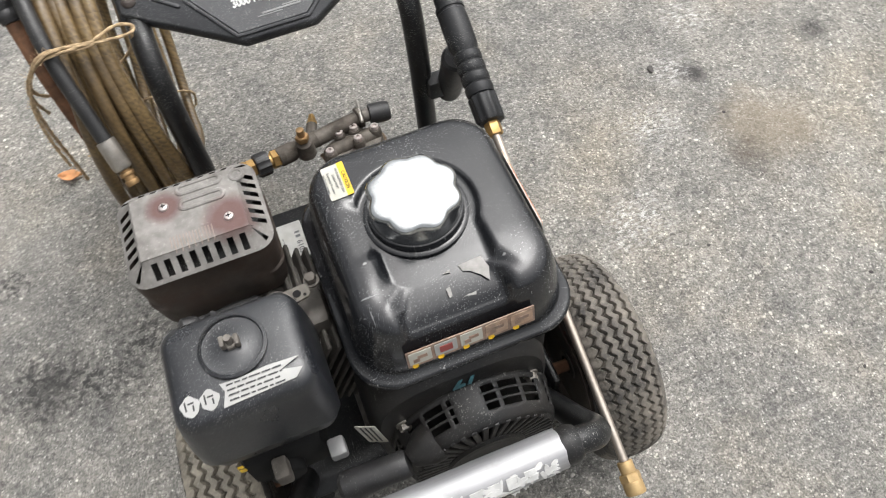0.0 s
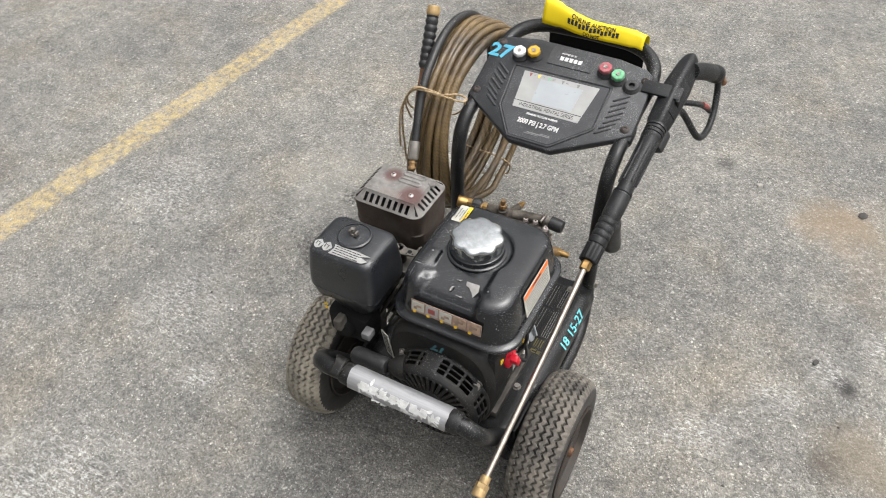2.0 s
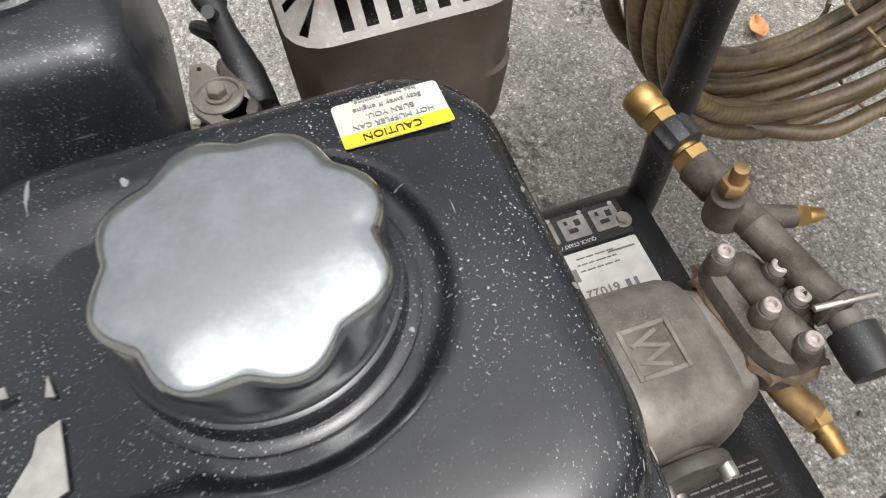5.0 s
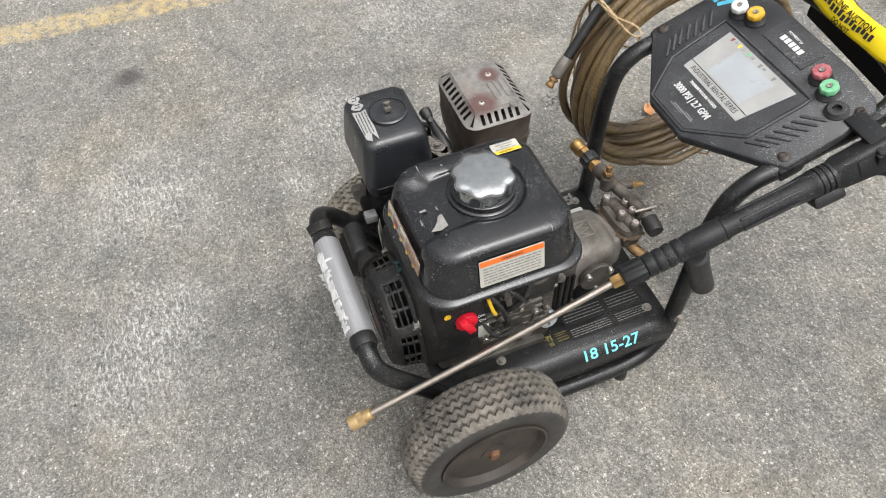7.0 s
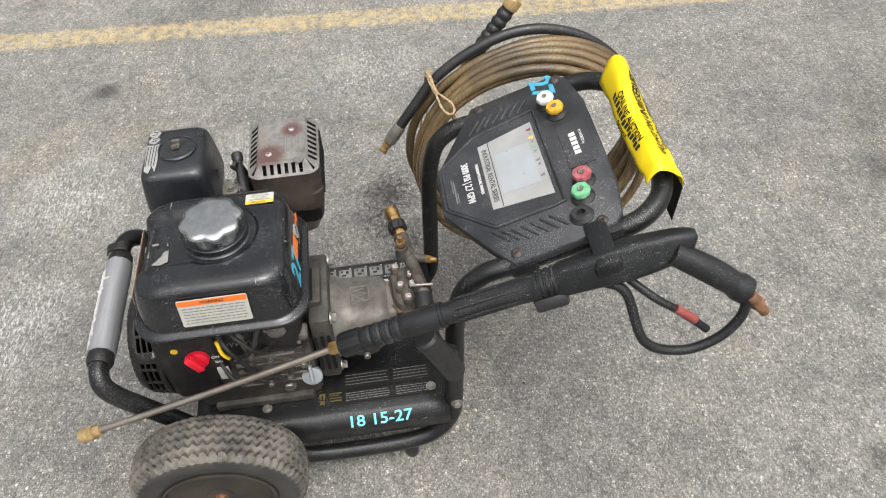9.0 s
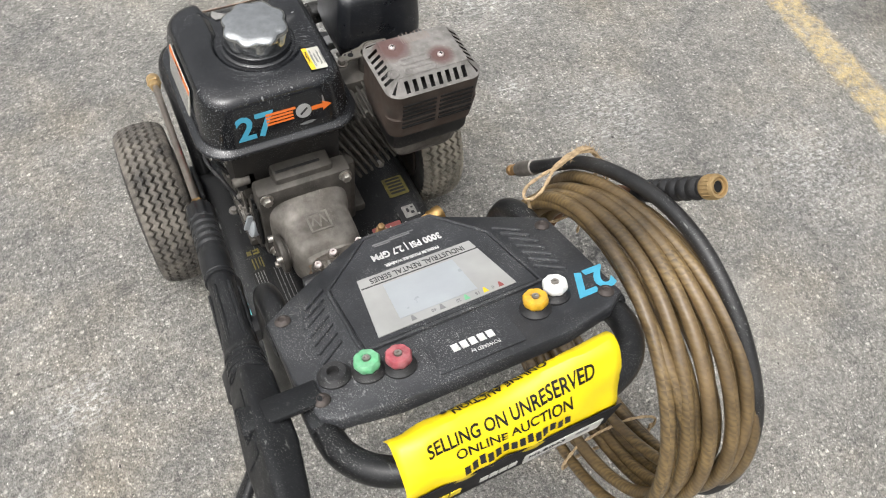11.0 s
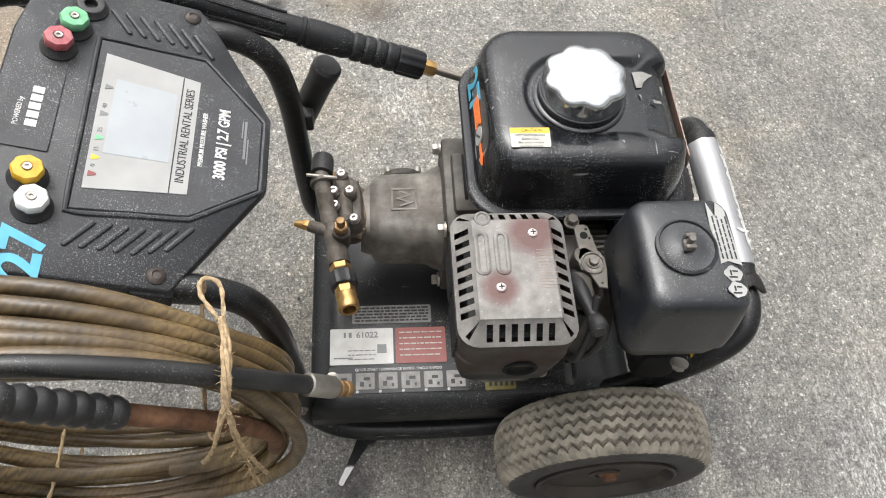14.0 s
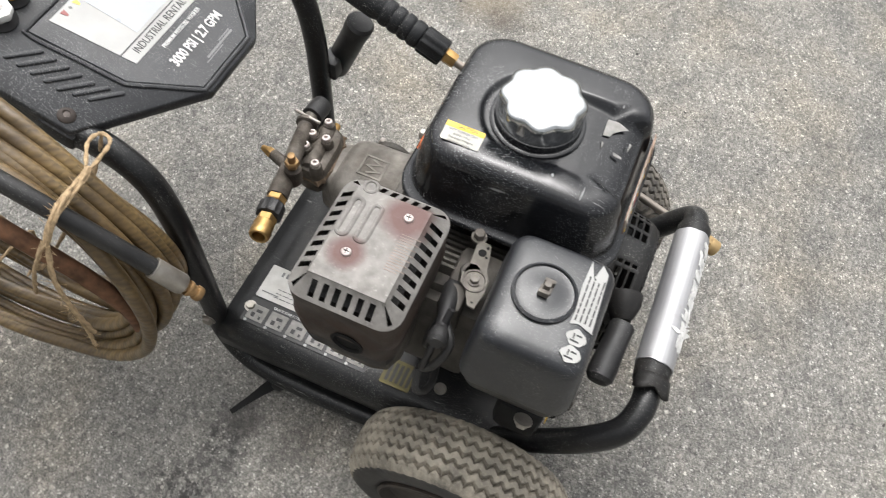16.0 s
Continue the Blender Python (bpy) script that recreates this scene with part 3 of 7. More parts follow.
def rrect(x0, x1, y0, y1, r, n=8, z=0.0):
    """A rounded rectangle, counter-clockwise."""
    r = min(r, (x1 - x0) / 2 - 1e-4, (y1 - y0) / 2 - 1e-4)
    out = []
    for cx, cy, a0 in ((x1 - r, y1 - r, 0), (x0 + r, y1 - r, 90), (x0 + r, y0 + r, 180), (x1 - r, y0 + r, 270)):
        for k in range(n + 1):
            a = radians(a0 + 90 * k / n)
            out.append(Vector((cx + r * math.cos(a), cy + r * math.sin(a), z)))
    return out


def prism(bm, outline, z0, z1, m=None, bev=0.0):
    """A plate of a 2D outline, with a small bevel at its upper and lower rim."""
    m = m or Matrix.Identity(4)
    pts = [Vector((p[0], p[1], 0)) for p in outline]
    c = sum(pts, Vector()) / len(pts)

    def loop(z, inset):
        out = []
        for p in pts:
            d = c - p
            out.append(m @ (p + (d.normalized() * inset if inset else Vector()) + Vector((0, 0, z))))
        return out

    if bev:
        rings(bm, [loop(z0, bev), loop(z0 + bev, 0), loop(z1 - bev, 0), loop(z1, bev)])
    else:
        rings(bm, [loop(z0, 0), loop(z1, 0)])
    return bm


def plate(name, m, w, h, material, parent, label="", t=0.0008, r=0.002):
    bm = bmesh.new()
    prism(bm, [(p.x, p.y) for p in rrect(-w / 2, w / 2, -h / 2, h / 2, r, 3)], 0.0, t, m)
    return part(name, bm, material, parent, label)


def bars(name, m, rows, material, parent, label="", t=0.0005):
    """Small flat bars (x, y, width, height) that stand for writing or marks."""
    bm = bmesh.new()
    for x, y, w, h in rows:
        box(bm, x - w / 2, x + w / 2, y - h / 2, y + h / 2, 0, t, m=m)
    return part(name, bm, material, parent, label)


def lines_of_bars(w, rows, pitch, h, y0, seed=1, x0=0.0):
    """Rows of word-like bars across a width."""
    rnd, out = random.Random(seed), []
    for k in range(rows):
        x = -w / 2
        while x < w / 2 - 0.002:
            ww = min(rnd.uniform(0.003, 0.010), w / 2 - x)
            out.append((x0 + x + ww / 2, y0 - k * pitch, ww, h))
            x += ww + 0.0015
    return out


def words(text, size, m, material, parent, label="", name="lettering", bold=0.0, squeeze=1.0):
    """Raised lettering in the built-in font, centred on m."""
    cu = bpy.data.curves.new(name, "FONT")
    cu.body, cu.size, cu.extrude, cu.offset, cu.resolution_u = text, size, 0.0003, bold, 3
    cu.align_x, cu.align_y = "CENTER", "CENTER"
    tmp = bpy.data.objects.new(name, cu)
    me = bpy.data.meshes.new_from_object(tmp)
    bpy.data.objects.remove(tmp)
    me.transform(m @ Matrix.Diagonal((squeeze, 1, 1, 1)))
    return part(name, me, material, parent, label)


def bolt(name, p, d, r, h, material, parent, label=""):
    """A hexagon bolt head with washer at p, facing d."""
    bm = bmesh.new()
    d = Vector(d).normalized()
    rod(bm, Vector(p), Vector(p) + d * h * 0.25, r * 1.35, seg=18)
    hexagon(bm, Vector(p) + d * h * 0.2, Vector(p) + d * h, r)
    return part(name, bm, material, parent, label)


def socket_screw(name, p, d, r, h, material, parent, label=""):
    bm = bmesh.new()
    m = along(p, Vector(p) + Vector(d))
    lathe(bm, [(r, 0), (r, h * 0.85), (r * 0.85, h), (r * 0.5, h), (r * 0.45, h * 0.5), (0.0001, h * 0.5)], m, 16)
    return part(name, bm, material, parent, label)


# ---- ground ----
bm = bmesh.new()
rnd = random.Random(4)
N = 60
def _gp(i):
    s = i / N * 2 - 1
    return math.copysign(abs(s) ** 3 * 60 + abs(s) * 1.5, s)
gv = [[bm.verts.new((_gp(i), _gp(j), 0)) for j in range(N + 1)] for i in range(N + 1)]
for i in range(N):
    for j in range(N):
        bm.faces.new((gv[i][j], gv[i + 1][j], gv[i + 1][j + 1], gv[i][j + 1]))
ground = part("ground", bm, ASPHALT, None)
tagged(ground, "weathered grey asphalt yard with worn yellow line and stains", "ground", kind="structure")

# unseen wall, added so that cap and tank reflect something darker to the west
bm = bmesh.new()
box(bm, -5.4, -5.0, -14, 14, 0, 3.2)
reflection_wall = part("unseen_west_wall", bm, worn("grey_green_reflector", (0.16, 0.165, 0.16), 0.8, var=0.3, scale=1.5), None)
tagged(reflection_wall, "unseen plain grey-green wall, added to darken reflections from the west", "wall", kind="structure")

# ---- pressure washer: frame ----
washer = thing("pressure_washer", "used black petrol pressure washer on two pneumatic wheels, scuffed and dusty", "pressure washer")


def side_path(s):
    """The base and handle tube of one side, from the axle to the handle's middle."""
    return [(s * 0.150, -0.50, 0.085), (s * 0.158, -0.44, 0.062), (s * 0.168, -0.36, 0.052), (s * 0.170, -0.26, 0.048), (s * 0.168, -0.170, 0.050), (s * 0.163, -0.126, 0.064),
            (s * 0.157, -0.099, 0.105), (s * 0.155, -0.093, 0.17), (s * 0.155, -0.090, 0.27), (s * 0.155, -0.086, 0.355), (s * 0.155, -0.073, 0.418), (s * 0.155, -0.043, 0.450),
            (s * 0.155, 0.0, 0.462), (s * 0.155, 0.06, 0.482), (s * 0.158, 0.125, 0.504), (s * 0.152, 0.166, 0.518), (s * 0.128, 0.195, 0.528), (s * 0.090, 0.209, 0.533), (s * 0.045, 0.212, 0.534)]


bm = bmesh.new()
pipe(bm, side_path(-1) + [(0, 0.213, 0.534)] + side_path(1)[::-1], 0.0142, 18, 0.008)
part("frame_tube", bm, TUBE_BLACK, washer, "bent black steel tube of base and handle")

for s, path in ((-1, [(-0.150, -0.44, 0.085), (-0.156, -0.49, 0.145), (-0.162, -0.535, 0.215), (-0.162, -0.572, 0.270), (-0.150, -0.599, 0.302), (-0.126, -0.610, 0.315), (-0.100, -0.611, 0.317), (-0.07, -0.610, 0.317)]),
                (1, [(0.150, -0.43, 0.070), (0.150, -0.478, 0.105), (0.150, -0.532, 0.185), (0.152, -0.573, 0.245), (0.153, -0.597, 0.284), (0.146, -0.608, 0.305), (0.128, -0.610, 0.316), (0.10, -0.610, 0.317)])):
    bm = bmesh.new()
    pipe(bm, path, 0.0145, 18, 0.006)
    part("bumper_leg", bm, TUBE_BLACK, washer)
# silver sleeve with a torn end and its worn-off printing
bm = bmesh.new()
sl = []
for k, x in enumerate(np.linspace(-0.075, 0.105, 30)):
    loop = []
    for j in range(28):
        a = 2 * math.pi * j / 28
        r = 0.0205 + 0.0004 * noise.noise(Vector((x * 40, a, 2)))
        e = 0.003 * noise.noise(Vector((a * 1.5, k * 0.01, 5))) if k in (0, 29) else 0
        loop.append((x + e, -0.6100 + r * math.cos(a), 0.3170 + r * math.sin(a)))
    sl.append(loop)
rings(bm, sl)
sleeve = part("bumper_sleeve", bm, ALU, washer, "silver bumper sleeve with peeling white lettering")
rnd = random.Random(8)
bm = bmesh.new()
for k in range(70):
    x = rnd.uniform(-0.055, 0.092)
    a = radians(rnd.gauss(150, 16))
    m = Matrix.Translation((x, -0.6100 + 0.0207 * math.cos(a), 0.3170 + 0.0207 * math.sin(a))) @ Matrix.Rotation(a - math.pi / 2, 4, "X") @ Matrix.Rotation(rnd.uniform(0, 3), 4, "Z")
    w, h = rnd.uniform(0.003, 0.009), rnd.uniform(0.0015, 0.004)
    prism(bm, [(w * math.cos(t) * rnd.uniform(0.6, 1), h * math.sin(t) * rnd.uniform(0.6, 1)) for t in np.linspace(0, 5.4, 7)], 0, 0.0007, m)
part("peeling_print", bm, PRINT_WHITE, sleeve, "flaking white paint of worn-off letters")
for x, a0, ln in ((-0.020, 196, 0.016), (-0.006, 204, 0.012), (0.048, 200, 0.010), (0.060, 207, 0.007)):
    bm = bmesh.new()
    a = radians(a0)
    mm = Matrix.Translation((x, -0.6100 + 0.0205 * math.cos(a), 0.3170 + 0.0205 * math.sin(a))) @ Matrix.Rotation(a - math.pi / 2 + 0.5, 4, "X")
    prism(bm, [(-ln / 2, 0.0), (ln / 2, 0.001), (ln * 0.35, ln * 0.5), (ln * 0.1, ln * 0.35), (-ln * 0.2, ln * 0.7), (-ln * 0.4, ln * 0.3)], 0, 0.0008, mm)
    part("film_shred", bm, PRINT_WHITE, sleeve, "torn shred of white film")
sleeve_m = Matrix.Translation((0.015, -0.6100, 0.3170)) @ Matrix.Rotation(radians(52), 4, "X")
bars("worn_letters", sleeve_m @ Matrix.Translation((0, 0, 0.0202)), [(-0.06 + 0.0185 * k, 0.0, 0.012, 0.013) for k in range(7)], PRINT_WHITE, sleeve, "row of worn white letter blocks", t=0.0009)
for s, x in ((-1, -0.082), (1, 0.110)):
    bm = bmesh.new()
    lathe(bm, [(0.0150, -0.016), (0.0185, -0.010), (0.0195, 0.008), (0.0165, 0.014)], Matrix.Translation((x, -0.6100, 0.3170)) @ Matrix.Rotation(radians(90), 4, "Y"), 20)
    part("torn_foam_end", bm, SHROUD_BLACK, sleeve)
bm = bmesh.new()
flap = [[(-0.090 + 0.006 * noise.noise(Vector((u * 3, v * 4, 1))) - 0.020 * v, -0.610 + (0.022 + 0.003 * v) * math.cos(radians(40 + 110 * u)), 0.317 + (0.022 + 0.004 * v * math.sin(6 * u)) * math.sin(radians(40 + 110 * u))) for u in np.linspace(0, 1, 9)] for v in np.linspace(0, 1, 5)]
fv = [[bm.verts.new(p) for p in row] for row in flap]
for a, b in zip(fv, fv[1:]):
    for k in range(8):
        bm.faces.new((a[k], a[k + 1], b[k + 1], b[k]))
part("foam_flap", bm, SHROUD_BLACK, sleeve, "torn flap of black foam", solid=0.002)

# deck: folded sheet with rounded sides
bm = bmesh.new()
prof = [(-0.158, 0.086), (-0.168, 0.090), (-0.174, 0.099)] + [(-0.146 - 0.030 * math.cos(radians(a)), 0.119 + 0.030 * math.sin(radians(a))) for a in range(10, 90, 16)] + [(-0.135, 0.149)]
prof = prof + [(-x, z) for x, z in prof[::-1]]
loops = []
for y in np.linspace(-0.515, -0.104, 12):
    loops.append([(x, y, z) for x, z in prof])
vs = [[bm.verts.new(p) for p in l] for l in loops]
for a, b in zip(vs, vs[1:]):
    for k in range(len(prof) - 1):
        bm.faces.new((a[k], a[k + 1], b[k + 1], b[k]))
deck = part("deck", bm, TUBE_BLACK, washer, "black folded steel deck carrying engine and pump", solid=0.004)
bm = bmesh.new()
prism(bm, [(x * 0.985, z - 0.002) for x, z in prof], -0.003, 0.003, Matrix.Translation((0, -0.106, 0)) @ Matrix.Rotation(radians(90), 4, "X"), 0)
part("deck_end", bm, TUBE_BLACK, deck)
for x in (-0.13, 0.13):
    for y in (-0.13, -0.40):
        bolt("deck_bolt", (x, y, 0.149), (0, 0, 1), 0.006, 0.006, STEEL, deck)
for s in (-1, 1):
    bm = bmesh.new()
    lathe(bm, [(0.011, 0.0), (0.012, 0.003), (0.011, 0.020), (0.009, 0.040)], Matrix.Translation((s * 0.165, -0.175, 0)), 18)
    part("rubber_foot", bm, RUBBER_BLACK, washer)
    bolt("frame_bolt", (s * 0.1685, -0.092, 0.15), (s, 0, 0), 0.007, 0.007, STEEL, washer)
bm = bmesh.new()
rod(bm, (-0.262, -0.472, 0.1335), (0.248, -0.472, 0.1335), 0.008)
part("axle", bm, RUST, washer)
for s in (-1, 1):
    bm = bmesh.new()
    box(bm, s * 0.168 - 0.004, s * 0.168 + 0.004, -0.50, -0.43, 0.05, 0.17, 0.002)
    part("axle_bracket", bm, TUBE_BLACK, washer)

# deck labels
L = lambda x, y, z=0.1495: axes((x, y, z), (0, -1, 0), (1, 0, 0))
white = plate("stock_label", L(-0.088, -0.168), 0.082, 0.050, STOCK_WHITE, deck, "torn white stock label with a code")
bars("label_print", L(-0.088, -0.168) @ Matrix.Translation((0, 0, 0.0009)), lines_of_bars(0.035, 3, 0.006, 0.0012, -0.006, 3, 0.0) + [(0.026, -0.004, 0.012, 0.012), (-0.024, -0.016, 0.024, 0.0015), (-0.022, 0.016, 0.003, 0.007), (-0.015, 0.016, 0.004, 0.007)], LABEL_GREY, white)
words("61022", 0.0115, L(-0.088, -0.168) @ Matrix.Translation((0.007, 0.0155, 0.0009)), LABEL_GREY, white, bold=0.0002)
warn = plate("warning_label", L(-0.088, -0.245), 0.066, 0.050, LABEL_RED, deck, "faded red warning label")
bars("label_print", L(-0.088, -0.245) @ Matrix.Translation((0, 0, 0.0009)), lines_of_bars(0.056, 5, 0.008, 0.0016, 0.018, 5), LABEL_CREAM, warn)
text_l = plate("text_label", L(-0.043, -0.208), 0.105, 0.026, LABEL_DIM, deck, "scuffed grey text label")
bars("label_print", L(-0.043, -0.208) @ Matrix.Translation((0, 0, 0.0009)), lines_of_bars(0.098, 5, 0.0045, 0.0022, 0.009, 6), INK, text_l)
strip = plate("pictogram_strip", L(-0.134, -0.215), 0.178, 0.036, INK, deck, "black starting guide strip with small pictures")
words("QUICK START / DEMARRAGE RAPIDE / INICIO RAPIDO", 0.0050, L(-0.134, -0.215) @ Matrix.Translation((0, 0.0135, 0.0009)), PRINT_WHITE, strip, squeeze=0.92)
for k in range(6):
    mm = L(-0.134, -0.215) @ Matrix.Translation((-0.072 + k * 0.029, -0.002, 0.0009))
    pic = plate("pictogram", mm, 0.024, 0.022, LABEL_DIM, strip, r=0.001)
    bars("pictogram_mark", mm @ Matrix.Translation((0, 0, 0.0009)), [(0.002, 0.003, 0.008, 0.004), (-0.004, -0.004, 0.005, 0.006), (0.006, -0.006, 0.003, 0.004)], INK, strip)
for k in range(6):
    bm = bmesh.new()
    rod(bm, Vector(L(-0.134, -0.215) @ Vector((-0.072 + k * 0.029 - 0.010, -0.0155, 0.0))), Vector(L(-0.134, -0.215) @ Vector((-0.072 + k * 0.029 - 0.010, -0.0155, 0.0012))), 0.0020, seg=14)
    part("number_dot", bm, LABEL_WHITE, strip)
hot = plate("heat_label", L(-0.135, -0.345), 0.04, 0.036, DIM_YELLOW, deck, "dirty yellow and black hot surface label")
bars("label_print", L(-0.135, -0.345) @ Matrix.Translation((0, 0, 0.0009)), [(-0.013 + 0.007 * k, 0, 0.004, 0.026) for k in range(5)], INK, hot)
for k, (x, y, w, h) in enumerate(((0.098, -0.235, 0.078, 0.030), (0.098, -0.160, 0.066, 0.030), (0.130, -0.235, 0.080, 0.022), (0.130, -0.158, 0.066, 0.022))):
    mm = axes((x, y, 0.1495), (0, 1, 0), (-1, 0, 0))
    p = plate("deck_notice", mm, w, h, SHROUD_BLACK, deck, "dark worn safety notice", r=0.001)
    bars("label_print", mm @ Matrix.Translation((0, 0, 0.0009)), lines_of_bars(w * 0.9, 4, h / 5, 0.0012, h * 0.32, k + 20), LABEL_GREY, deck)
mm = axes((0.125, -0.298, 0.1495), (0, 1, 0), (-1, 0, 0))
bars("oil_symbol", mm, [(-0.012, 0.006, 0.010, 0.003), (-0.015, 0.001, 0.003, 0.008), (-0.009, 0.001, 0.003, 0.008), (-0.012, -0.009, 0.008, 0.007), (0.010, 0.006, 0.020, 0.002), (0.008, 0.002, 0.016, 0.0015), (0.010, -0.003, 0.020, 0.0015), (0.010, -0.008, 0.020, 0.002)], DIM_YELLOW, deck, "yellow oil symbol")
mm = axes((0.1695, -0.219, 0.1365), (0, 1, 0), (-0.68, 0, 0.73))
words("18 15-27", 0.0265, mm @ Matrix.Translation((0, 0, 0.0012)), STENCIL_BLUE, deck, "pale blue stock lettering", bold=0.0004, squeeze=1.12)


# ---- wheels ----
def build_wheel():
    w = new("wheel")
    w.parent = washer
    w["label"] = "pneumatic wheel with zigzag tread and dusty black rim"
    R, W = 0.134, 0.082
    bm = bmesh.new()
    nt = 480
    loops = []
    sweep = sorted({round(q, 4) for q in list(np.linspace(-1, 1, 37)) + [math.copysign(math.asin((abs(x) / (W / 2)) ** (1 / 0.9)) / radians(112), x) for x in np.linspace(-0.036, 0.036, 65)]})
    for s in sweep:
        loop = []
        for k in range(nt):
            th = 2 * math.pi * k / nt
            a = s * radians(112)
            x = W / 2 * math.copysign(min(1.0, abs(math.sin(min(abs(a), math.pi / 2))) ** 0.9), s)
            if abs(a) <= math.pi / 2:
                r = 0.094 + (R - 0.094) * math.cos(a) ** 0.40
            else:
                f = (abs(a) - math.pi / 2) / radians(22)
                r, x = 0.094 - 0.014 * f, math.copysign(W / 2 - 0.006 * f, s)
            if abs(x) < 0.031:
                zig = 0.0030 * (abs(((th * 60 / (2 * math.pi)) % 1.0) - 0.5) * 4 - 1)
                g = min(abs(x - c - zig) for c in (-0.026, -0.013, 0.0, 0.013, 0.026))
                if g < 0.0019:
                    r -= 0.0060 * min(1.0, (0.0019 - g) / 0.0006)
            elif 0.031 <= abs(x) < 0.0385 and r > 0.115 and int(th * 120 / (2 * math.pi)) % 2:
                r -= 0.0022
            loop.append((x, r * math.cos(th), r * math.sin(th)))
        loops.append(loop)
    cut = [k for k, l in enumerate(loops) if abs(l[0][0]) < 0.0395 and l[0][1] > 0.11]
    rings(bm, loops[cut[0]:cut[-1] + 1], cap0=False, cap1=False)
    part("tread", bm, TYRE, w, "tan-dusted zigzag tread", angle=50)
    for piece in (loops[:cut[0] + 1], loops[cut[-1]:]):
        bm = bmesh.new()
        rings(bm, piece, cap0=False, cap1=False)
        part("sidewall", bm, SIDEWALL, w, "grey-black tyre sidewall", angle=50)
    for sgn in (1, -1):
        bm = bmesh.new()
        m = Matrix.Rotation(radians(90 * sgn), 4, "Y")
        lathe(bm, [(0.080, W / 2 - 0.010), (0.0855, W / 2 - 0.003), (0.0865, W / 2 + 0.001), (0.083, W / 2 + 0.002), (0.078, W / 2 - 0.006), (0.073, W / 2 - 0.018), (0.060, W / 2 - 0.024), (0.040, W / 2 - 0.026),
                   (0.030, W / 2 - 0.022), (0.020, W / 2 - 0.020), (0.019, W / 2 - 0.008), (0.012, W / 2 - 0.007), (0.011, W / 2 - 0.015), (0.0001, W / 2 - 0.015)], m, 56)
        part("rim", bm, RIM, w)
    return w


w1 = build_wheel()
w1.location = (0.230, -0.472, 0.1335)
w2 = copy_thing(w1, Matrix.Translation((-0.229, -0.466, 0.1335)))
for ob in w2.children:
    if ob.name.startswith("tread"):
        ob.data = ob.data.copy()
        ob.data.materials[0] = TYRE_TAN
for s, x in ((1, 0.230), (-1, -0.229)):
    bm = bmesh.new()
    rod(bm, (x + s * 0.022, -0.472, 0.1335), (x + s * 0.041, -0.472, 0.1335), 0.0085, seg=20, bev=0.002)
    rod(bm, (x + s * 0.022, -0.472, 0.1335), (x + s * 0.034, -0.472, 0.1335), 0.0135, seg=20, bev=0.002)
    part("axle_nut", bm, RUST, washer, "rusty axle end")

# ---- fuel tank ----
TX0, TX1, TY0, TY1 = -0.057, 0.165, -0.528, -0.287
CAP = (0.047, -0.402)
bm = bmesh.new()
spec = [(0.401, 0.004), (0.4035, 0.0), (0.4075, 0.0), (0.4095, 0.0025), (0.4102, 0.0085), (0.4135, 0.0100), (0.430, 0.0112), (0.448, 0.0132), (0.462, 0.0160), (0.4700, 0.0178), (0.4760, 0.0202), (0.4802, 0.0240), (0.4828, 0.0300), (0.4840, 0.0390), (0.4850, 0.0540)]


def even(loop, n):
    """The same closed outline at n even steps."""
    ends = loop[1:] + loop[:1]
    total = sum((b - a).length for a, b in zip(loop, ends))
    out, run, k = [], 0.0, 0
    for s in range(n):
        want = total * s / n
        while run + (ends[k] - loop[k]).length < want:
            run += (ends[k] - loop[k]).length
            k += 1
        d = (ends[k] - loop[k]).length
        out.append(loop[k].lerp(ends[k], (want - run) / d if d else 0.0))
    return out


loops = []
for z, i in spec:
    loops.append(even(rrect(TX0 + i, TX1 - i, TY0 + i, TY1 - i, 0.044 - i * 0.30, 12, z), 176))
last, cc = loops[-1], Vector((0.054, -0.405, 0.4862))
for f in np.linspace(0.97, 0.03, 32):
    loops.append([Vector((cc.x + (p.x - cc.x) * f, cc.y + (p.y - cc.y) * f, 0.4862 - 0.0012 * f)) for p in last])


def smoothstep(a, b, x):
    t = max(0.0, min(1.0, (x - a) / (b - a)))
    return t * t * (3 - 2 * t)


def keyhole(p):
    """The sunk keyhole round the filler, open to the front, and the shallow slope of the front shoulder."""
    d = math.hypot(p.x - CAP[0], p.y - CAP[1])
    ring = 1 - smoothstep(0.054, 0.060, d)
    half = 0.050
    lane = (1 - smoothstep(half - 0.006, half + 0.004, abs(p.x - CAP[0]))) * (1 - smoothstep(-0.41, -0.40, p.y))
    sunk = max(ring, lane)
    drop = 0.0055 + 0.10 * max(0.0, -0.425 - p.y)
    return sunk * drop + 0.05 * max(0.0, -0.455 - p.y)


for k, loop in enumerate(loops):
    if loop[0].z > 0.455:
        w = smoothstep(0.455, 0.480, loop[0].z)
        for p in loop:
            p.z -= keyhole(p) * w
    if 0.425 < loop[0].z < 0.486:
        w = smoothstep(0.425, 0.455, loop[0].z)
        for p in loop:
            if p.y < -0.488:
                p.y += 0.0055 * w * (1 - smoothstep(0.046, 0.055, abs(p.x - CAP[0])))
rings(bm, loops)
tank = part("fuel_tank", bm, TANK_BLACK, washer, "scratched glossy black fuel tank with rolled lip", angle=60)
bm = bmesh.new()
lathe(bm, [(0.0490, -0.0015), (0.0488, 0.0006), (0.0470, 0.0018), (0.0450, 0.002), (0.0440, 0.009), (0.0425, 0.010)], Matrix.Translation((*CAP, 0.481)), 56)
part("filler_neck", bm, TANK_BLACK, tank)
bm = bmesh.new()
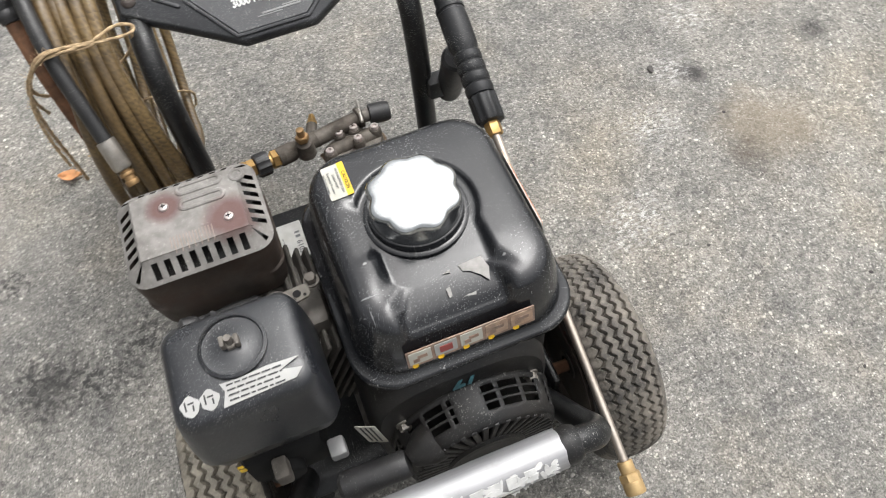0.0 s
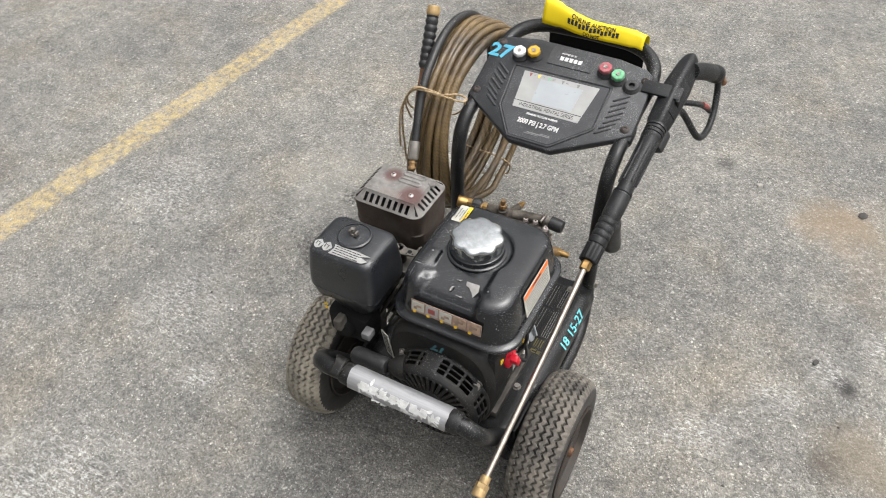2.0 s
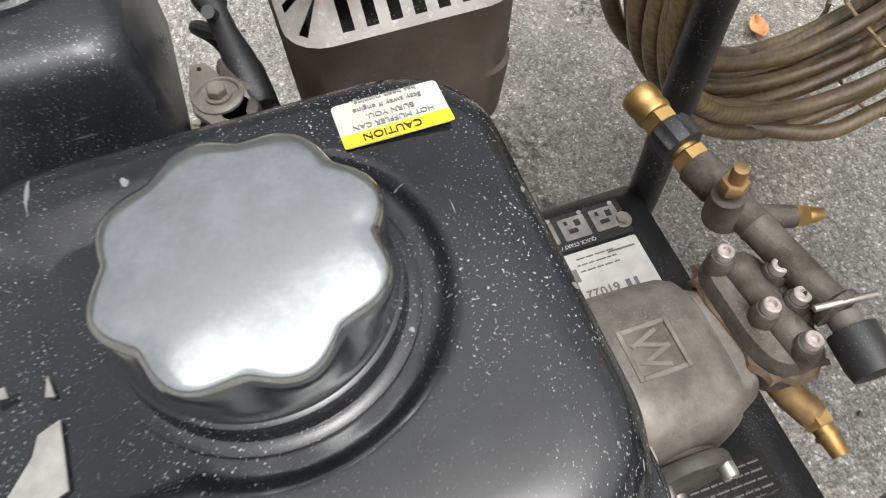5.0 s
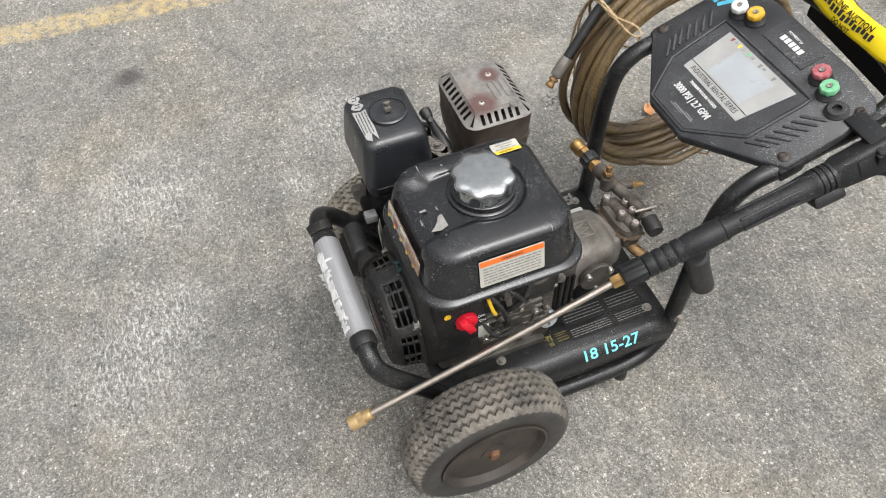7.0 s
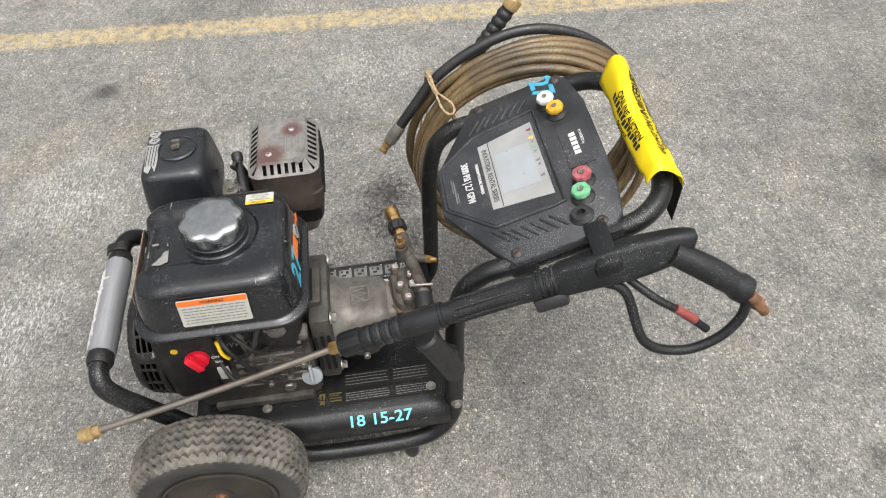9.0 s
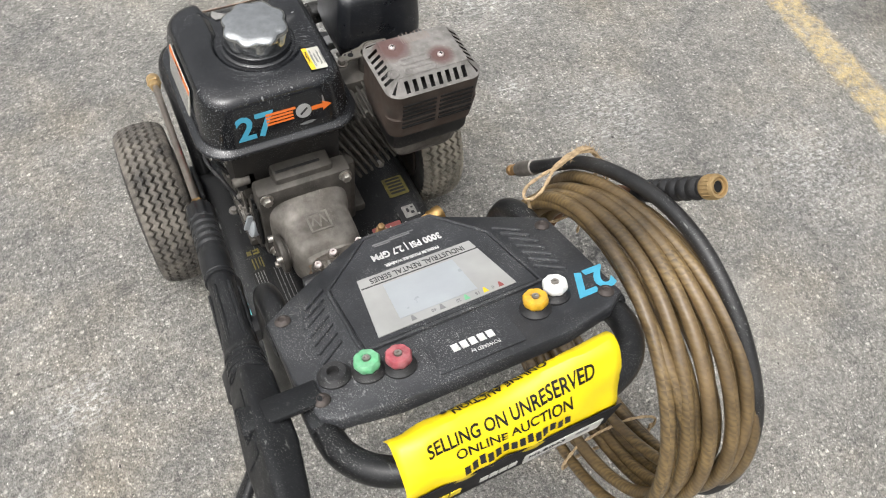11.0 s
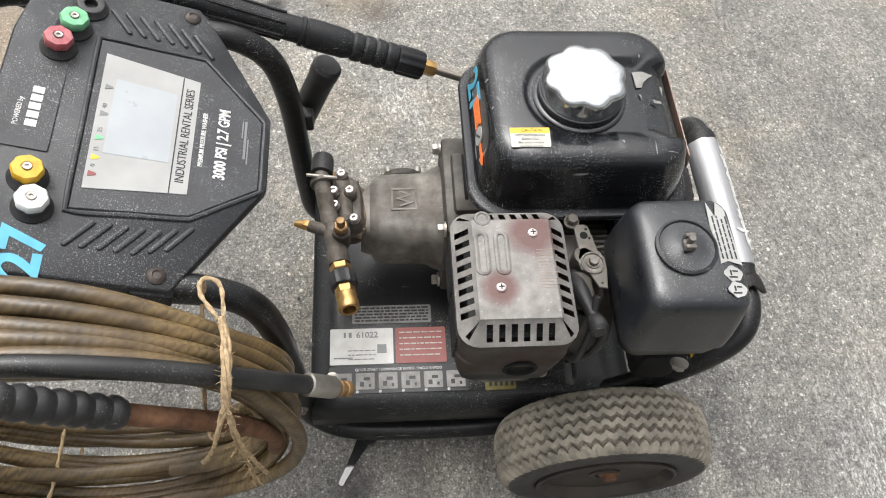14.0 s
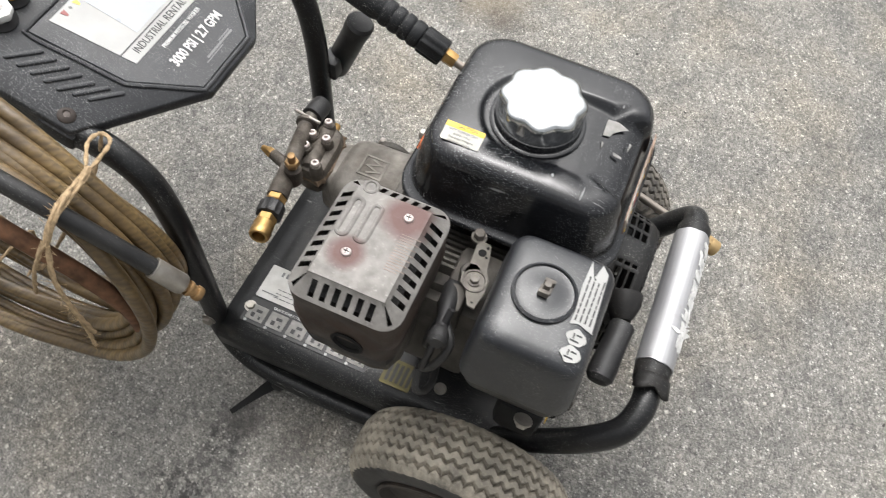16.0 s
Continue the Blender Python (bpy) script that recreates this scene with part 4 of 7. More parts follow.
capm = Matrix.Translation((*CAP, 0.4885)) @ Matrix.Rotation(radians(12), 4, "Z")
loops = []
for r, z, amp in ((0.0425, 0.0, 0.0), (0.0430, 0.005, 0.0), (0.0425, 0.0095, 0.012), (0.0420, 0.0135, 0.04), (0.0420, 0.0195, 0.058), (0.0413, 0.0225, 0.062), (0.0395, 0.0248, 0.058), (0.0365, 0.0262, 0.042), (0.0315, 0.0268, 0.012), (0.024, 0.0272, 0.0), (0.014, 0.0275, 0.0), (0.005, 0.0276, 0.0)):
    loops.append([capm @ Vector((r * (1 + amp * (1 - 2 * abs(math.cos(4 * t)) ** 1.5 * 0.9) * -1) * math.cos(t), r * (1 + amp * (1 - 2 * abs(math.cos(4 * t)) ** 1.5 * 0.9) * -1) * math.sin(t), z)) for t in np.linspace(0, 2 * math.pi, 129)[:-1]])
rings(bm, loops)
part("fuel_cap", bm, CHROME, tank, "scalloped chrome fuel cap with dull scuffs", angle=60)

# tank labels
m = axes((-0.0100, -0.343, 0.4850), (0, -1, 0), (1, 0, 0.07))
cau = plate("caution_label", m, 0.040, 0.0225, LABEL_CREAM, tank, "small white and yellow muffler caution label", t=0.0004)
plate("caution_band", m @ Matrix.Translation((0, 0.0082, 0.0004)), 0.040, 0.0062, LABEL_YELLOW, cau, r=0.0005, t=0.0004)
words("CAUTION", 0.0048, m @ Matrix.Translation((0.002, 0.0082, 0.0010)), INK, cau, squeeze=1.0)
for k, s in enumerate(("HOT MUFFLER CAN", "BURN YOU.", "Stay away if engine", "has been running.")):
    words(s, 0.0034, m @ Matrix.Translation((0, 0.0025 - 0.0042 * k, 0.0006)), LABEL_GREY, cau)
m = axes((0.1540, -0.406, 0.4465), (0, 1, 0), (-0.18, 0, 1))
side = plate("fuel_warning_label", m, 0.092, 0.045, LABEL_CREAM, tank, "cream warning label with orange band", t=0.0012)
plate("orange_band", m @ Matrix.Translation((0, 0.0175, 0.0012)), 0.090, 0.0085, LABEL_ORANGE, side, t=0.0005, r=0.0008)
words("WARNING", 0.0065, m @ Matrix.Translation((0, 0.0175, 0.0018)), INK, side)
bars("label_print", m @ Matrix.Translation((0, 0, 0.0013)), lines_of_bars(0.082, 6, 0.0050, 0.0014, 0.0085, 12), LABEL_GREY, side)
m = axes((0.052, -0.5195, 0.4405), (1, 0, 0), (0, 0.16, 1))
front = plate("starting_guide", m, 0.122, 0.023, LABEL_BROWN, tank, "row of five sun-worn pictures on tank front", t=0.0012, r=0.001)
for k in range(5):
    mm = m @ Matrix.Translation((-0.0485 + k * 0.0242, 0.001, 0.0012))
    plate("picture", mm, 0.021, 0.017, (LABEL_CREAM, LABEL_WHITE, LABEL_CREAM, PICTURE_TAN, PICTURE_TAN)[k], front, r=0.0008)
    bars("picture_mark", mm @ Matrix.Translation((0, 0, 0.0009)), [(0.002, 0.001, 0.009, 0.004), (-0.004, -0.003, 0.006, 0.005)] if k != 1 else [(0, 0, 0.012, 0.009)], LABEL_RED if k == 1 else LABEL_BROWN, front)
    bm = bmesh.new()
    lathe(bm, [(0.0022, 0), (0.0030, 0), (0.0030, 0.0008), (0.0022, 0.0008), (0.0022, 0.0001)], mm @ Matrix.Translation((-0.006, -0.0115, 0)), 14)
    part("yellow_ring", bm, LABEL_YELLOW, front)
m = axes((0.066, -0.4800, 0.4738), (1, 0, 0), (0, 1, 0.17))
torn = None
for pts in ([(-0.004, 0.013), (0.018, 0.014), (0.021, 0.002), (0.017, -0.010), (0.012, -0.003), (0.004, 0.004), (-0.002, 0.006)], [(-0.020, 0.010), (-0.012, 0.012), (-0.013, 0.009)], [(-0.022, -0.004), (-0.018, -0.003), (-0.019, -0.012), (-0.022, -0.013)], [(-0.010, -0.016), (0.002, -0.015), (0.001, -0.018)]):
    bm = bmesh.new()
    prism(bm, pts, 0, 0.0006, m)
    if torn is None:
        torn = part("torn_sticker", bm, LABEL_DIM, tank, "torn rest of a pale sticker")
    else:
        part("sticker_scrap", bm, LABEL_DIM, torn)
m = axes((0.089, -0.2990, 0.4385), (-1, 0, 0), (0, -0.17, 1))
words("27", 0.050, m @ Matrix.Translation((0, 0, 0.0004)), PAINT_BLUE, tank, "blue hand-painted number on tank back", bold=0.0012)
m = axes((0.030, -0.2994, 0.4445), (-1, 0, 0), (0, -0.17, 1))
for stripe in ((-0.024, 0.008, 0.040, 0.0035), (-0.026, 0.003, 0.036, 0.003), (-0.026, -0.002, 0.036, 0.003), (-0.026, -0.007, 0.036, 0.003), (0.025, 0, 0.016, 0.006)):
    bars("printed_stripe", m, [stripe], LABEL_ORANGE, tank, "orange printed stripe", t=0.0006)
bm = bmesh.new()
prism(bm, [(0.032, -0.007), (0.044, 0), (0.032, 0.007)], 0, 0.001, m)
part("arrow_head", bm, LABEL_ORANGE, tank)
bm = bmesh.new()
rod(bm, m @ Vector((0.006, 0, 0)), m @ Vector((0.006, 0, 0.0013)), 0.0105, seg=24)
part("dial_mark", bm, LABEL_WHITE, tank)
bars("dial_hand", m @ Matrix.Translation((0.006, 0, 0.0014)) @ Matrix.Rotation(0.7, 4, "Z"), [(0, 0, 0.013, 0.0025)], INK, tank)

# ---- engine ----
bm = bmesh.new()
box(bm, -0.050, 0.115, -0.500, -0.305, 0.153, 0.300, 0.010)
box(bm, -0.070, 0.125, -0.480, -0.320, 0.150, 0.166, 0.003)
engine = part("engine_block", bm, CAST_DARK, washer, "oily cast engine block")
tilt = Matrix.Translation((-0.03, -0.385, 0.285)) @ Matrix.Rotation(radians(-65), 4, "Y")
for k in range(9):
    bm = bmesh.new()
    g = 0.052 if k < 7 else 0.058
    box(bm, -0.060, 0.062, -g - 0.012, g + 0.012, 0.008 + k * 0.0105, 0.0125 + k * 0.0105, 0.0015, tilt, 1)
    part("cooling_fin", bm, CAST_DARK, engine)
bm = bmesh.new()
box(bm, -0.050, 0.050, -0.050, 0.050, 0.0, 0.115, 0.006, tilt)
part("cylinder", bm, CAST_DARK, engine)
bm = bmesh.new()
box(bm, -0.045, 0.040, -0.040, 0.045, 0.105, 0.130, 0.008, tilt)
part("rocker_cover", bm, CAST_DARK, engine)
bm = bmesh.new()
box(bm, -0.030, 0.130, -0.480, -0.310, 0.298, 0.398, 0.012)
part("tank_support", bm, SHROUD_BLACK, engine)

# fan housing and recoil starter
RC = Vector((0.043, 0, 0.262))
bm = bmesh.new()
loops = []
for y, s in ((-0.455, 0.97), (-0.465, 1.0), (-0.512, 1.0), (-0.522, 0.97), (-0.527, 0.92)):
    loop = []
    for k in range(64):
        a = 2 * math.pi * k / 64
        sx, sz = 0.098, 0.108
        e = 0.62
        x = sx * math.copysign(abs(math.cos(a)) ** e, math.cos(a))
        z = sz * math.copysign(abs(math.sin(a)) ** e, math.sin(a))
        loop.append((RC.x - 0.006 + x * s, y, RC.z + 0.018 + z * s))
    loops.append(loop)
rings(bm, loops)
shroud = part("fan_housing", bm, SHROUD_BLACK, washer, "dusty black fan housing")
m = axes((-0.0615, -0.5245, 0.312), (0.12, 0.02, -1), (1, -0.45, 0.1))
lab = plate("engine_plate", m, 0.062, 0.021, LABEL_CREAM, shroud, "scuffed grey engine data label")
bars("label_print", m @ Matrix.Translation((0, 0, 0.0009)), lines_of_bars(0.054, 3, 0.005, 0.0017, 0.005, 31), INK, lab)
# this number is a darker teal than the other painted ones
m = axes((0.040, -0.5275, 0.366), (1, 0, 0), (0, 0.3, 1))
words("27", 0.028, m, worn("dark_teal_paint", (0.018, 0.075, 0.090), 0.6, var=0.3, scale=90, dust=0.4, dust_col=(0.03, 0.03, 0.03)), shroud, "faint dark teal painted number", bold=0.0008)

bm = bmesh.new()
ys = [-0.526, -0.530, -0.5335, -0.5400, -0.5425, -0.5490, -0.5515, -0.5580, -0.5620, -0.5670, -0.5720]
rad = [0.091, 0.090, 0.0890, 0.0880, 0.0876, 0.0866, 0.0862, 0.0848, 0.0832, 0.0805, 0.0760]
seg = 120
grid = [[bm.verts.new((RC.x + r * math.cos(2 * math.pi * k / seg), y, RC.z + r * math.sin(2 * math.pi * k / seg))) for k in range(seg)] for y, r in zip(ys, rad)]
for j in range(len(ys) - 1):
    for k in range(seg):
        deg = 3.0 * k
        solid_arc = abs(deg - 93) < 12 or abs(deg - 30) < 5 or abs(deg - 150) < 5 or 245 < deg < 300
        if not (j in (2, 4, 6) and k % 6 not in (0,) and not solid_arc):
            bm.faces.new((grid[j][k], grid[j][(k + 1) % seg], grid[j + 1][(k + 1) % seg], grid[j + 1][k]))
recoil = part("recoil_starter", bm, SHROUD_BLACK, washer, "black recoil starter housing with vent slots", solid=0.003)
# near-black disc that paints the shaded inside behind the vent ribs
bm = bmesh.new()
lathe(bm, [(0.078, 0.0), (0.078, 0.002), (0.0001, 0.002)], along((RC.x, -0.560, RC.z), (RC.x, -0.60, RC.z)), 40)
part("recoil_interior", bm, SHADE_BLACK, recoil)
for k in range(40):
    a0 = 2 * math.pi * k / 40
    bm = bmesh.new()
    mm = Matrix.Translation((RC.x, -0.5705, RC.z)) @ Matrix.Rotation(-a0, 4, "Y")
    box(bm, 0.036, 0.0775, -0.002, 0.004, -0.0031, 0.0031, 0.0010, mm, 1)
    part("vent_rib", bm, SHROUD_BLACK, recoil)
bm = bmesh.new()
lathe(bm, [(0.043, -0.003), (0.043, 0.003), (0.041, 0.0055), (0.034, 0.006), (0.0335, 0.005), (0.0001, 0.005)], along((RC.x, -0.5705, RC.z), (RC.x, -0.60, RC.z)), 48)
part("recoil_badge", bm, SHROUD_BLACK, recoil)
mb = axes((RC.x, -0.5757, RC.z), (1, 0, 0), (0, 0, 1))
bars("badge_print", mb, [(-0.020 + 0.008 * k, 0.004, 0.006, 0.007) for k in range(6)], LABEL_GREY, recoil, "worn pale maker's mark")
bars("badge_stripe", mb, [(0.0, -0.008, 0.030, 0.007)], LABEL_RED, recoil, "faded red stripe")
bm = bmesh.new()
lathe(bm, [(0.006, 0.0), (0.0125, 0.001), (0.0145, 0.005), (0.0140, 0.020), (0.0148, 0.040), (0.0158, 0.058), (0.0152, 0.068), (0.0110, 0.073), (0.004, 0.0745)], along((-0.036, -0.566, 0.314), (-0.108, -0.561, 0.300)), 26)
part("pull_handle", bm, RUBBER_BLACK, recoil, "smooth black rubber pull handle")
bm = bmesh.new()
lathe(bm, [(0.022, 0.0), (0.020, 0.012), (0.013, 0.024), (0.009, 0.030), (0.004, 0.030)], along((-0.006, -0.556, 0.318), (-0.040, -0.566, 0.314)), 22)
part("rope_guide", bm, SHROUD_BLACK, recoil, "moulded rope guide of the starter")
for x, z in ((0.111, 0.313), (-0.028, 0.313), (0.043, 0.172)):
    bolt("starter_bolt", (x, -0.527, z), (0, -1, 0), 0.0065, 0.008, STEEL, recoil)

# control box, switch, levers on the gun side
bm = bmesh.new()
box(bm, 0.100, 0.136, -0.512, -0.432, 0.255, 0.365, 0.008)
ctl = part("switch_box", bm, SHROUD_BLACK, washer, "black ignition switch box")
bm = bmesh.new()
rod(bm, (0.134, -0.464, 0.322), (0.144, -0.464, 0.322), 0.0165, seg=28, bev=0.002)
box(bm, -0.006, 0.006, -0.022, 0.010, 0.0, 0.013, 0.002, Matrix.Translation((0.143, -0.464, 0.322)) @ Matrix.Rotation(radians(90), 4, "Y") @ Matrix.Rotation(radians(-65), 4, "Z"))
part("engine_switch", bm, RED, ctl, "bright red engine switch")
mm = axes((0.1365, -0.440, 0.318), (0, 1, 0), (0, 0, 1))
words("OFF", 0.007, mm, PRINT_WHITE, ctl)
words("ON", 0.007, mm @ Matrix.Translation((0.002, -0.012, 0)), PRINT_WHITE, ctl)
bm = bmesh.new()
lathe(bm, [(0.0025, 0), (0.0052, 0), (0.0052, 0.0015), (0.0025, 0.0015), (0.0025, 0.0002)], along((0.1365, -0.492, 0.345), (0.15, -0.492, 0.345)), 18)
part("choke_mark", bm, LABEL_YELLOW, ctl)
bm = bmesh.new()
box(bm, 0.136, 0.138, -0.445, -0.428, 0.262, 0.292, 0.0005)
part("bar_label", bm, LABEL_CREAM, ctl)
bm = bmesh.new()
box(bm, 0.095, 0.120, -0.425, -0.310, 0.285, 0.345, 0.006)
box(bm, 0.105, 0.128, -0.395, -0.375, 0.300, 0.375, 0.004)
box(bm, 0.090, 0.118, -0.350, -0.318, 0.200, 0.300, 0.006)
part("governor_housing", bm, CAST_DARK, engine)
for k in range(5):
    bm = bmesh.new()
    box(bm, 0.112, 0.121, -0.425, -0.318, 0.205 + k * 0.018, 0.210 + k * 0.018, 0.0015, seg=1)
    part("case_rib", bm, CAST, engine)
for y, z in ((-0.425, 0.215), (-0.425, 0.295), (-0.322, 0.30), (-0.322, 0.245)):
    bolt("case_bolt", (0.114, y, z), (1, 0, 0), 0.0065, 0.009, STEEL, engine)
for y, z, rr in ((-0.345, 0.352, 0.014), (-0.400, 0.350, 0.009), (-0.310, 0.330, 0.007)):
    bm = bmesh.new()
    rod(bm, (0.108, y, z), (0.132, y, z), rr, seg=20, bev=0.002)
    part("linkage_fitting", bm, CAST, engine)
for pts, r in (([(0.125, -0.43, 0.36), (0.145, -0.415, 0.34), (0.14, -0.40, 0.29), (0.125, -0.395, 0.25)], 0.0035), ([(0.12, -0.42, 0.37), (0.148, -0.395, 0.365), (0.146, -0.375, 0.33), (0.12, -0.36, 0.31)], 0.003), ([(0.13, -0.44, 0.30), (0.150, -0.42, 0.27), (0.135, -0.38, 0.25), (0.12, -0.36, 0.22)], 0.0032), ([(0.11, -0.33, 0.36), (0.135, -0.36, 0.372), (0.132, -0.41, 0.372), (0.115, -0.43, 0.36)], 0.0022)):
    bm = bmesh.new()
    pipe(bm, pts, r, 10)
    part("wire", bm, RUBBER_BLACK, engine)
bm = bmesh.new()
pipe(bm, [(0.136, -0.430, 0.355), (0.144, -0.426, 0.335), (0.142, -0.420, 0.318)], 0.0028, 10)
part("yellow_wire", bm, LABEL_YELLOW, engine, "short yellow wire")
bm = bmesh.new()
lathe(bm, [(0.007, 0), (0.007, 0.012), (0.015, 0.014), (0.0165, 0.018), (0.0165, 0.024), (0.013, 0.026)], along((0.098, -0.316, 0.203), (0.135, -0.316, 0.215)), 20)
box(bm, -0.0025, 0.0025, -0.006, 0.026, 0.024, 0.034, 0.002, along((0.098, -0.316, 0.203), (0.135, -0.316, 0.215)))
part("oil_filler_plug", bm, LABEL_BLUEGREY, engine, "pale grey oil filler plug")
for y0, z0, y1, z1, w, x, mat in ((-0.440, 0.352, -0.345, 0.362, 0.010, 0.128, CAST), (-0.400, 0.362, -0.392, 0.300, 0.009, 0.131, STEEL), (-0.360, 0.355, -0.318, 0.318, 0.012, 0.124, CAST), (-0.330, 0.350, -0.322, 0.250, 0.014, 0.119, CAST_DARK)):
    bm = bmesh.new()
    d = math.hypot(y1 - y0, z1 - z0)
    mm = axes((x, (y0 + y1) / 2, (z0 + z1) / 2), (0, y1 - y0, z1 - z0), (0, -(z1 - z0), y1 - y0))
    prism(bm, [(p.x, p.y) for p in rrect(-d / 2 - w / 2, d / 2 + w / 2, -w / 2, w / 2, w / 2 - 0.0005, 5)], -0.001, 0.0018, mm, 0.0005)
    part("governor_arm", bm, mat, engine, "stamped steel governor linkage arm")
    for y, z in ((y0, z0), (y1, z1)):
        bolt("linkage_pin", (x + 0.0015, y, z), (1, 0, 0), w * 0.30, 0.005, STEEL, engine)
bm = bmesh.new()
pipe(bm, [(0.133 + 0.0030 * math.cos(t), -0.432 + 0.0011 * t, 0.338 + 0.0030 * math.sin(t)) for t in np.linspace(0, 44, 180)], 0.0006, 6, smooth=False)
part("governor_spring", bm, STEEL, engine, "thin coil spring of the governor")
bm = bmesh.new()
pipe(bm, [(0.118, -0.365, 0.385), (0.140, -0.368, 0.372), (0.146, -0.380, 0.342), (0.140, -0.398, 0.315), (0.124, -0.402, 0.300)], 0.0042, 12)
part("fuel_line", bm, RUBBER_BLACK, engine, "black rubber fuel line")
# slots are not cut: near-black strips stand for their shade
for k in range(3):
    bm = bmesh.new()
    box(bm, 0.1105, 0.1150, -0.300 + 0.0105 * k, -0.295 + 0.0105 * k, 0.215, 0.300, 0.001, seg=1)
    part("adapter_slot", bm, SHADE_BLACK, engine)
bm = bmesh.new()
lathe(bm, [(0.040, 0.0), (0.040, 0.004), (0.036, 0.008), (0.030, 0.009), (0.029, 0.006), (0.012, 0.006), (0.011, 0.010), (0.0001, 0.010)], along((0.114, -0.375, 0.243), (0.2, -0.375, 0.243)), 40)
part("crankcase_cover", bm, CAST_DARK, engine, "round oily crankcase cover")
for a in range(20, 380, 60):
    bolt("cover_bolt", (0.121, -0.375 + 0.034 * math.cos(radians(a)), 0.243 + 0.034 * math.sin(radians(a))), (1, 0, 0), 0.0042, 0.006, STEEL, engine)
bm = bmesh.new()
hexagon(bm, (0.112, -0.355, 0.190), (0.124, -0.355, 0.190), 0.010)
part("drain_bolt", bm, STEEL, engine)

# ---- pump ----
bm = bmesh.new()
box(bm, -0.028, 0.110, -0.302, -0.270, 0.185, 0.335, 0.006)
box(bm, -0.005, 0.080, -0.318, -0.280, 0.300, 0.345, 0.006)
pump = part("pump_adapter", bm, CAST_DARK, washer, "dirty cast adapter plate between engine and pump")
# vent opening drawn as a near-black block in place of its shade
bm = bmesh.new()
box(bm, 0.010, 0.075, -0.2970, -0.2925, 0.334, 0.346, 0.001)
part("vent_slot", bm, SHADE_BLACK, pump)
for x, z in ((0.098, 0.325), (-0.018, 0.325), (0.098, 0.20), (-0.018, 0.20)):
    bolt("adapter_bolt", (x, -0.270, z), (0, 1, 0), 0.007, 0.010, STEEL, pump)
bm = bmesh.new()
loops = []
for y, sx, sz in ((-0.272, 0.060, 0.055), (-0.262, 0.058, 0.052), (-0.250, 0.052, 0.047), (-0.210, 0.051, 0.046), (-0.196, 0.050, 0.045), (-0.188, 0.047, 0.042), (-0.182, 0.040, 0.036), (-0.170, 0.036, 0.034)):
    loop = []
    for k in range(48):
        a = 2 * math.pi * k / 48
        e = 0.55
        loop.append((0.040 + sx * math.copysign(abs(math.cos(a)) ** e, math.cos(a)), y, 0.256 + sz * math.copysign(abs(math.sin(a)) ** e, math.sin(a))))
    loops.append(loop)
rings(bm, loops)
body = part("pump_body", bm, CAST, washer, "grey cast pump body with a square badge")
mm = axes((0.040, -0.224, 0.3022), (-1, 0, 0), (0, -1, 0))
bm = bmesh.new()
for a, b, c, d in ((-0.016, 0.016, 0.013, 0.016), (-0.016, 0.016, -0.016, -0.013), (-0.016, -0.013, -0.0131, 0.0131), (0.013, 0.016, -0.0131, 0.0131)):
    box(bm, a, b, c, d, -0.001, 0.0010, 0.0004, mm, 1)
for k in range(4):
    box(bm, -0.010 + k * 0.0055, -0.0075 + k * 0.0055, -0.009, 0.009, -0.001, 0.0007 + 0.0002 * k, 0, mm @ Matrix.Rotation(0.35 if k % 2 else -0.35, 4, "Z"))
part("cast_badge", bm, CAST_PALE, body)
bm = bmesh.new()
rod(bm, (0.075, -0.225, 0.252), (0.096, -0.225, 0.252), 0.023, seg=28, bev=0.003)
rod(bm, (0.094, -0.225, 0.252), (0.104, -0.225, 0.252), 0.029, seg=28, bev=0.003)
part("pump_flange", bm, CAST_DARK, body)
for x, y, z in ((0.103, -0.244, 0.268), (0.103, -0.206, 0.268), (0.103, -0.225, 0.228)):
    socket_screw("pump_screw", (x, y, z), (1, 0, 0), 0.005, 0.008, STEEL, body)
# manifold: a bar across the pump's end with screws, unloader knob and ports
B0, B1 = Vector((-0.058, -0.1475, 0.3160)), Vector((0.060, -0.1245, 0.3150))
BD = (B1 - B0).normalized()
SCREWS = [(0.005, -0.164, 0.317), (0.024, -0.141, 0.318), (0.044, -0.140, 0.318), (0.044, -0.159, 0.318), (0.069, -0.149, 0.317)]
bm = bmesh.new()
loops = []
for z, g in ((0.262, -0.004), (0.268, -0.001), (0.284, 0.0), (0.296, 0.0), (0.302, -0.003), (0.304, -0.008)):
    loops.append([(0.037 + (0.040 + g) * math.copysign(abs(math.cos(a)) ** 0.55, math.cos(a)), -0.153 + (0.021 + g) * math.copysign(abs(math.sin(a)) ** 0.55, math.sin(a)) + 0.10 * (0.040 + g) * math.cos(a), z) for a in np.linspace(0, 2 * math.pi, 65)[:-1]])
rings(bm, loops)
manifold = part("pump_manifold", bm, CAST_BROWN, washer, "grime-edged aluminium pump manifold")
bm = bmesh.new()
lathe(bm, [(0.0098, 0.0), (0.0125, 0.001), (0.0125, 0.020), (0.0108, 0.024), (0.0104, 0.052), (0.0112, 0.054), (0.0104, 0.056), (0.0100, 0.112), (0.0135, 0.114), (0.0140, 0.118), (0.008, 0.120)], along(B0, B1), 28)
part("outlet_bar", bm, CAST_BROWN, manifold, "round cast outlet tube of the pump")
bm = bmesh.new()
rod(bm, (-0.014, -0.142, 0.316), (-0.004, -0.112, 0.315), 0.0082, 0.0068, seg=18)
part("side_port", bm, CAST_BROWN, manifold)
bm = bmesh.new()
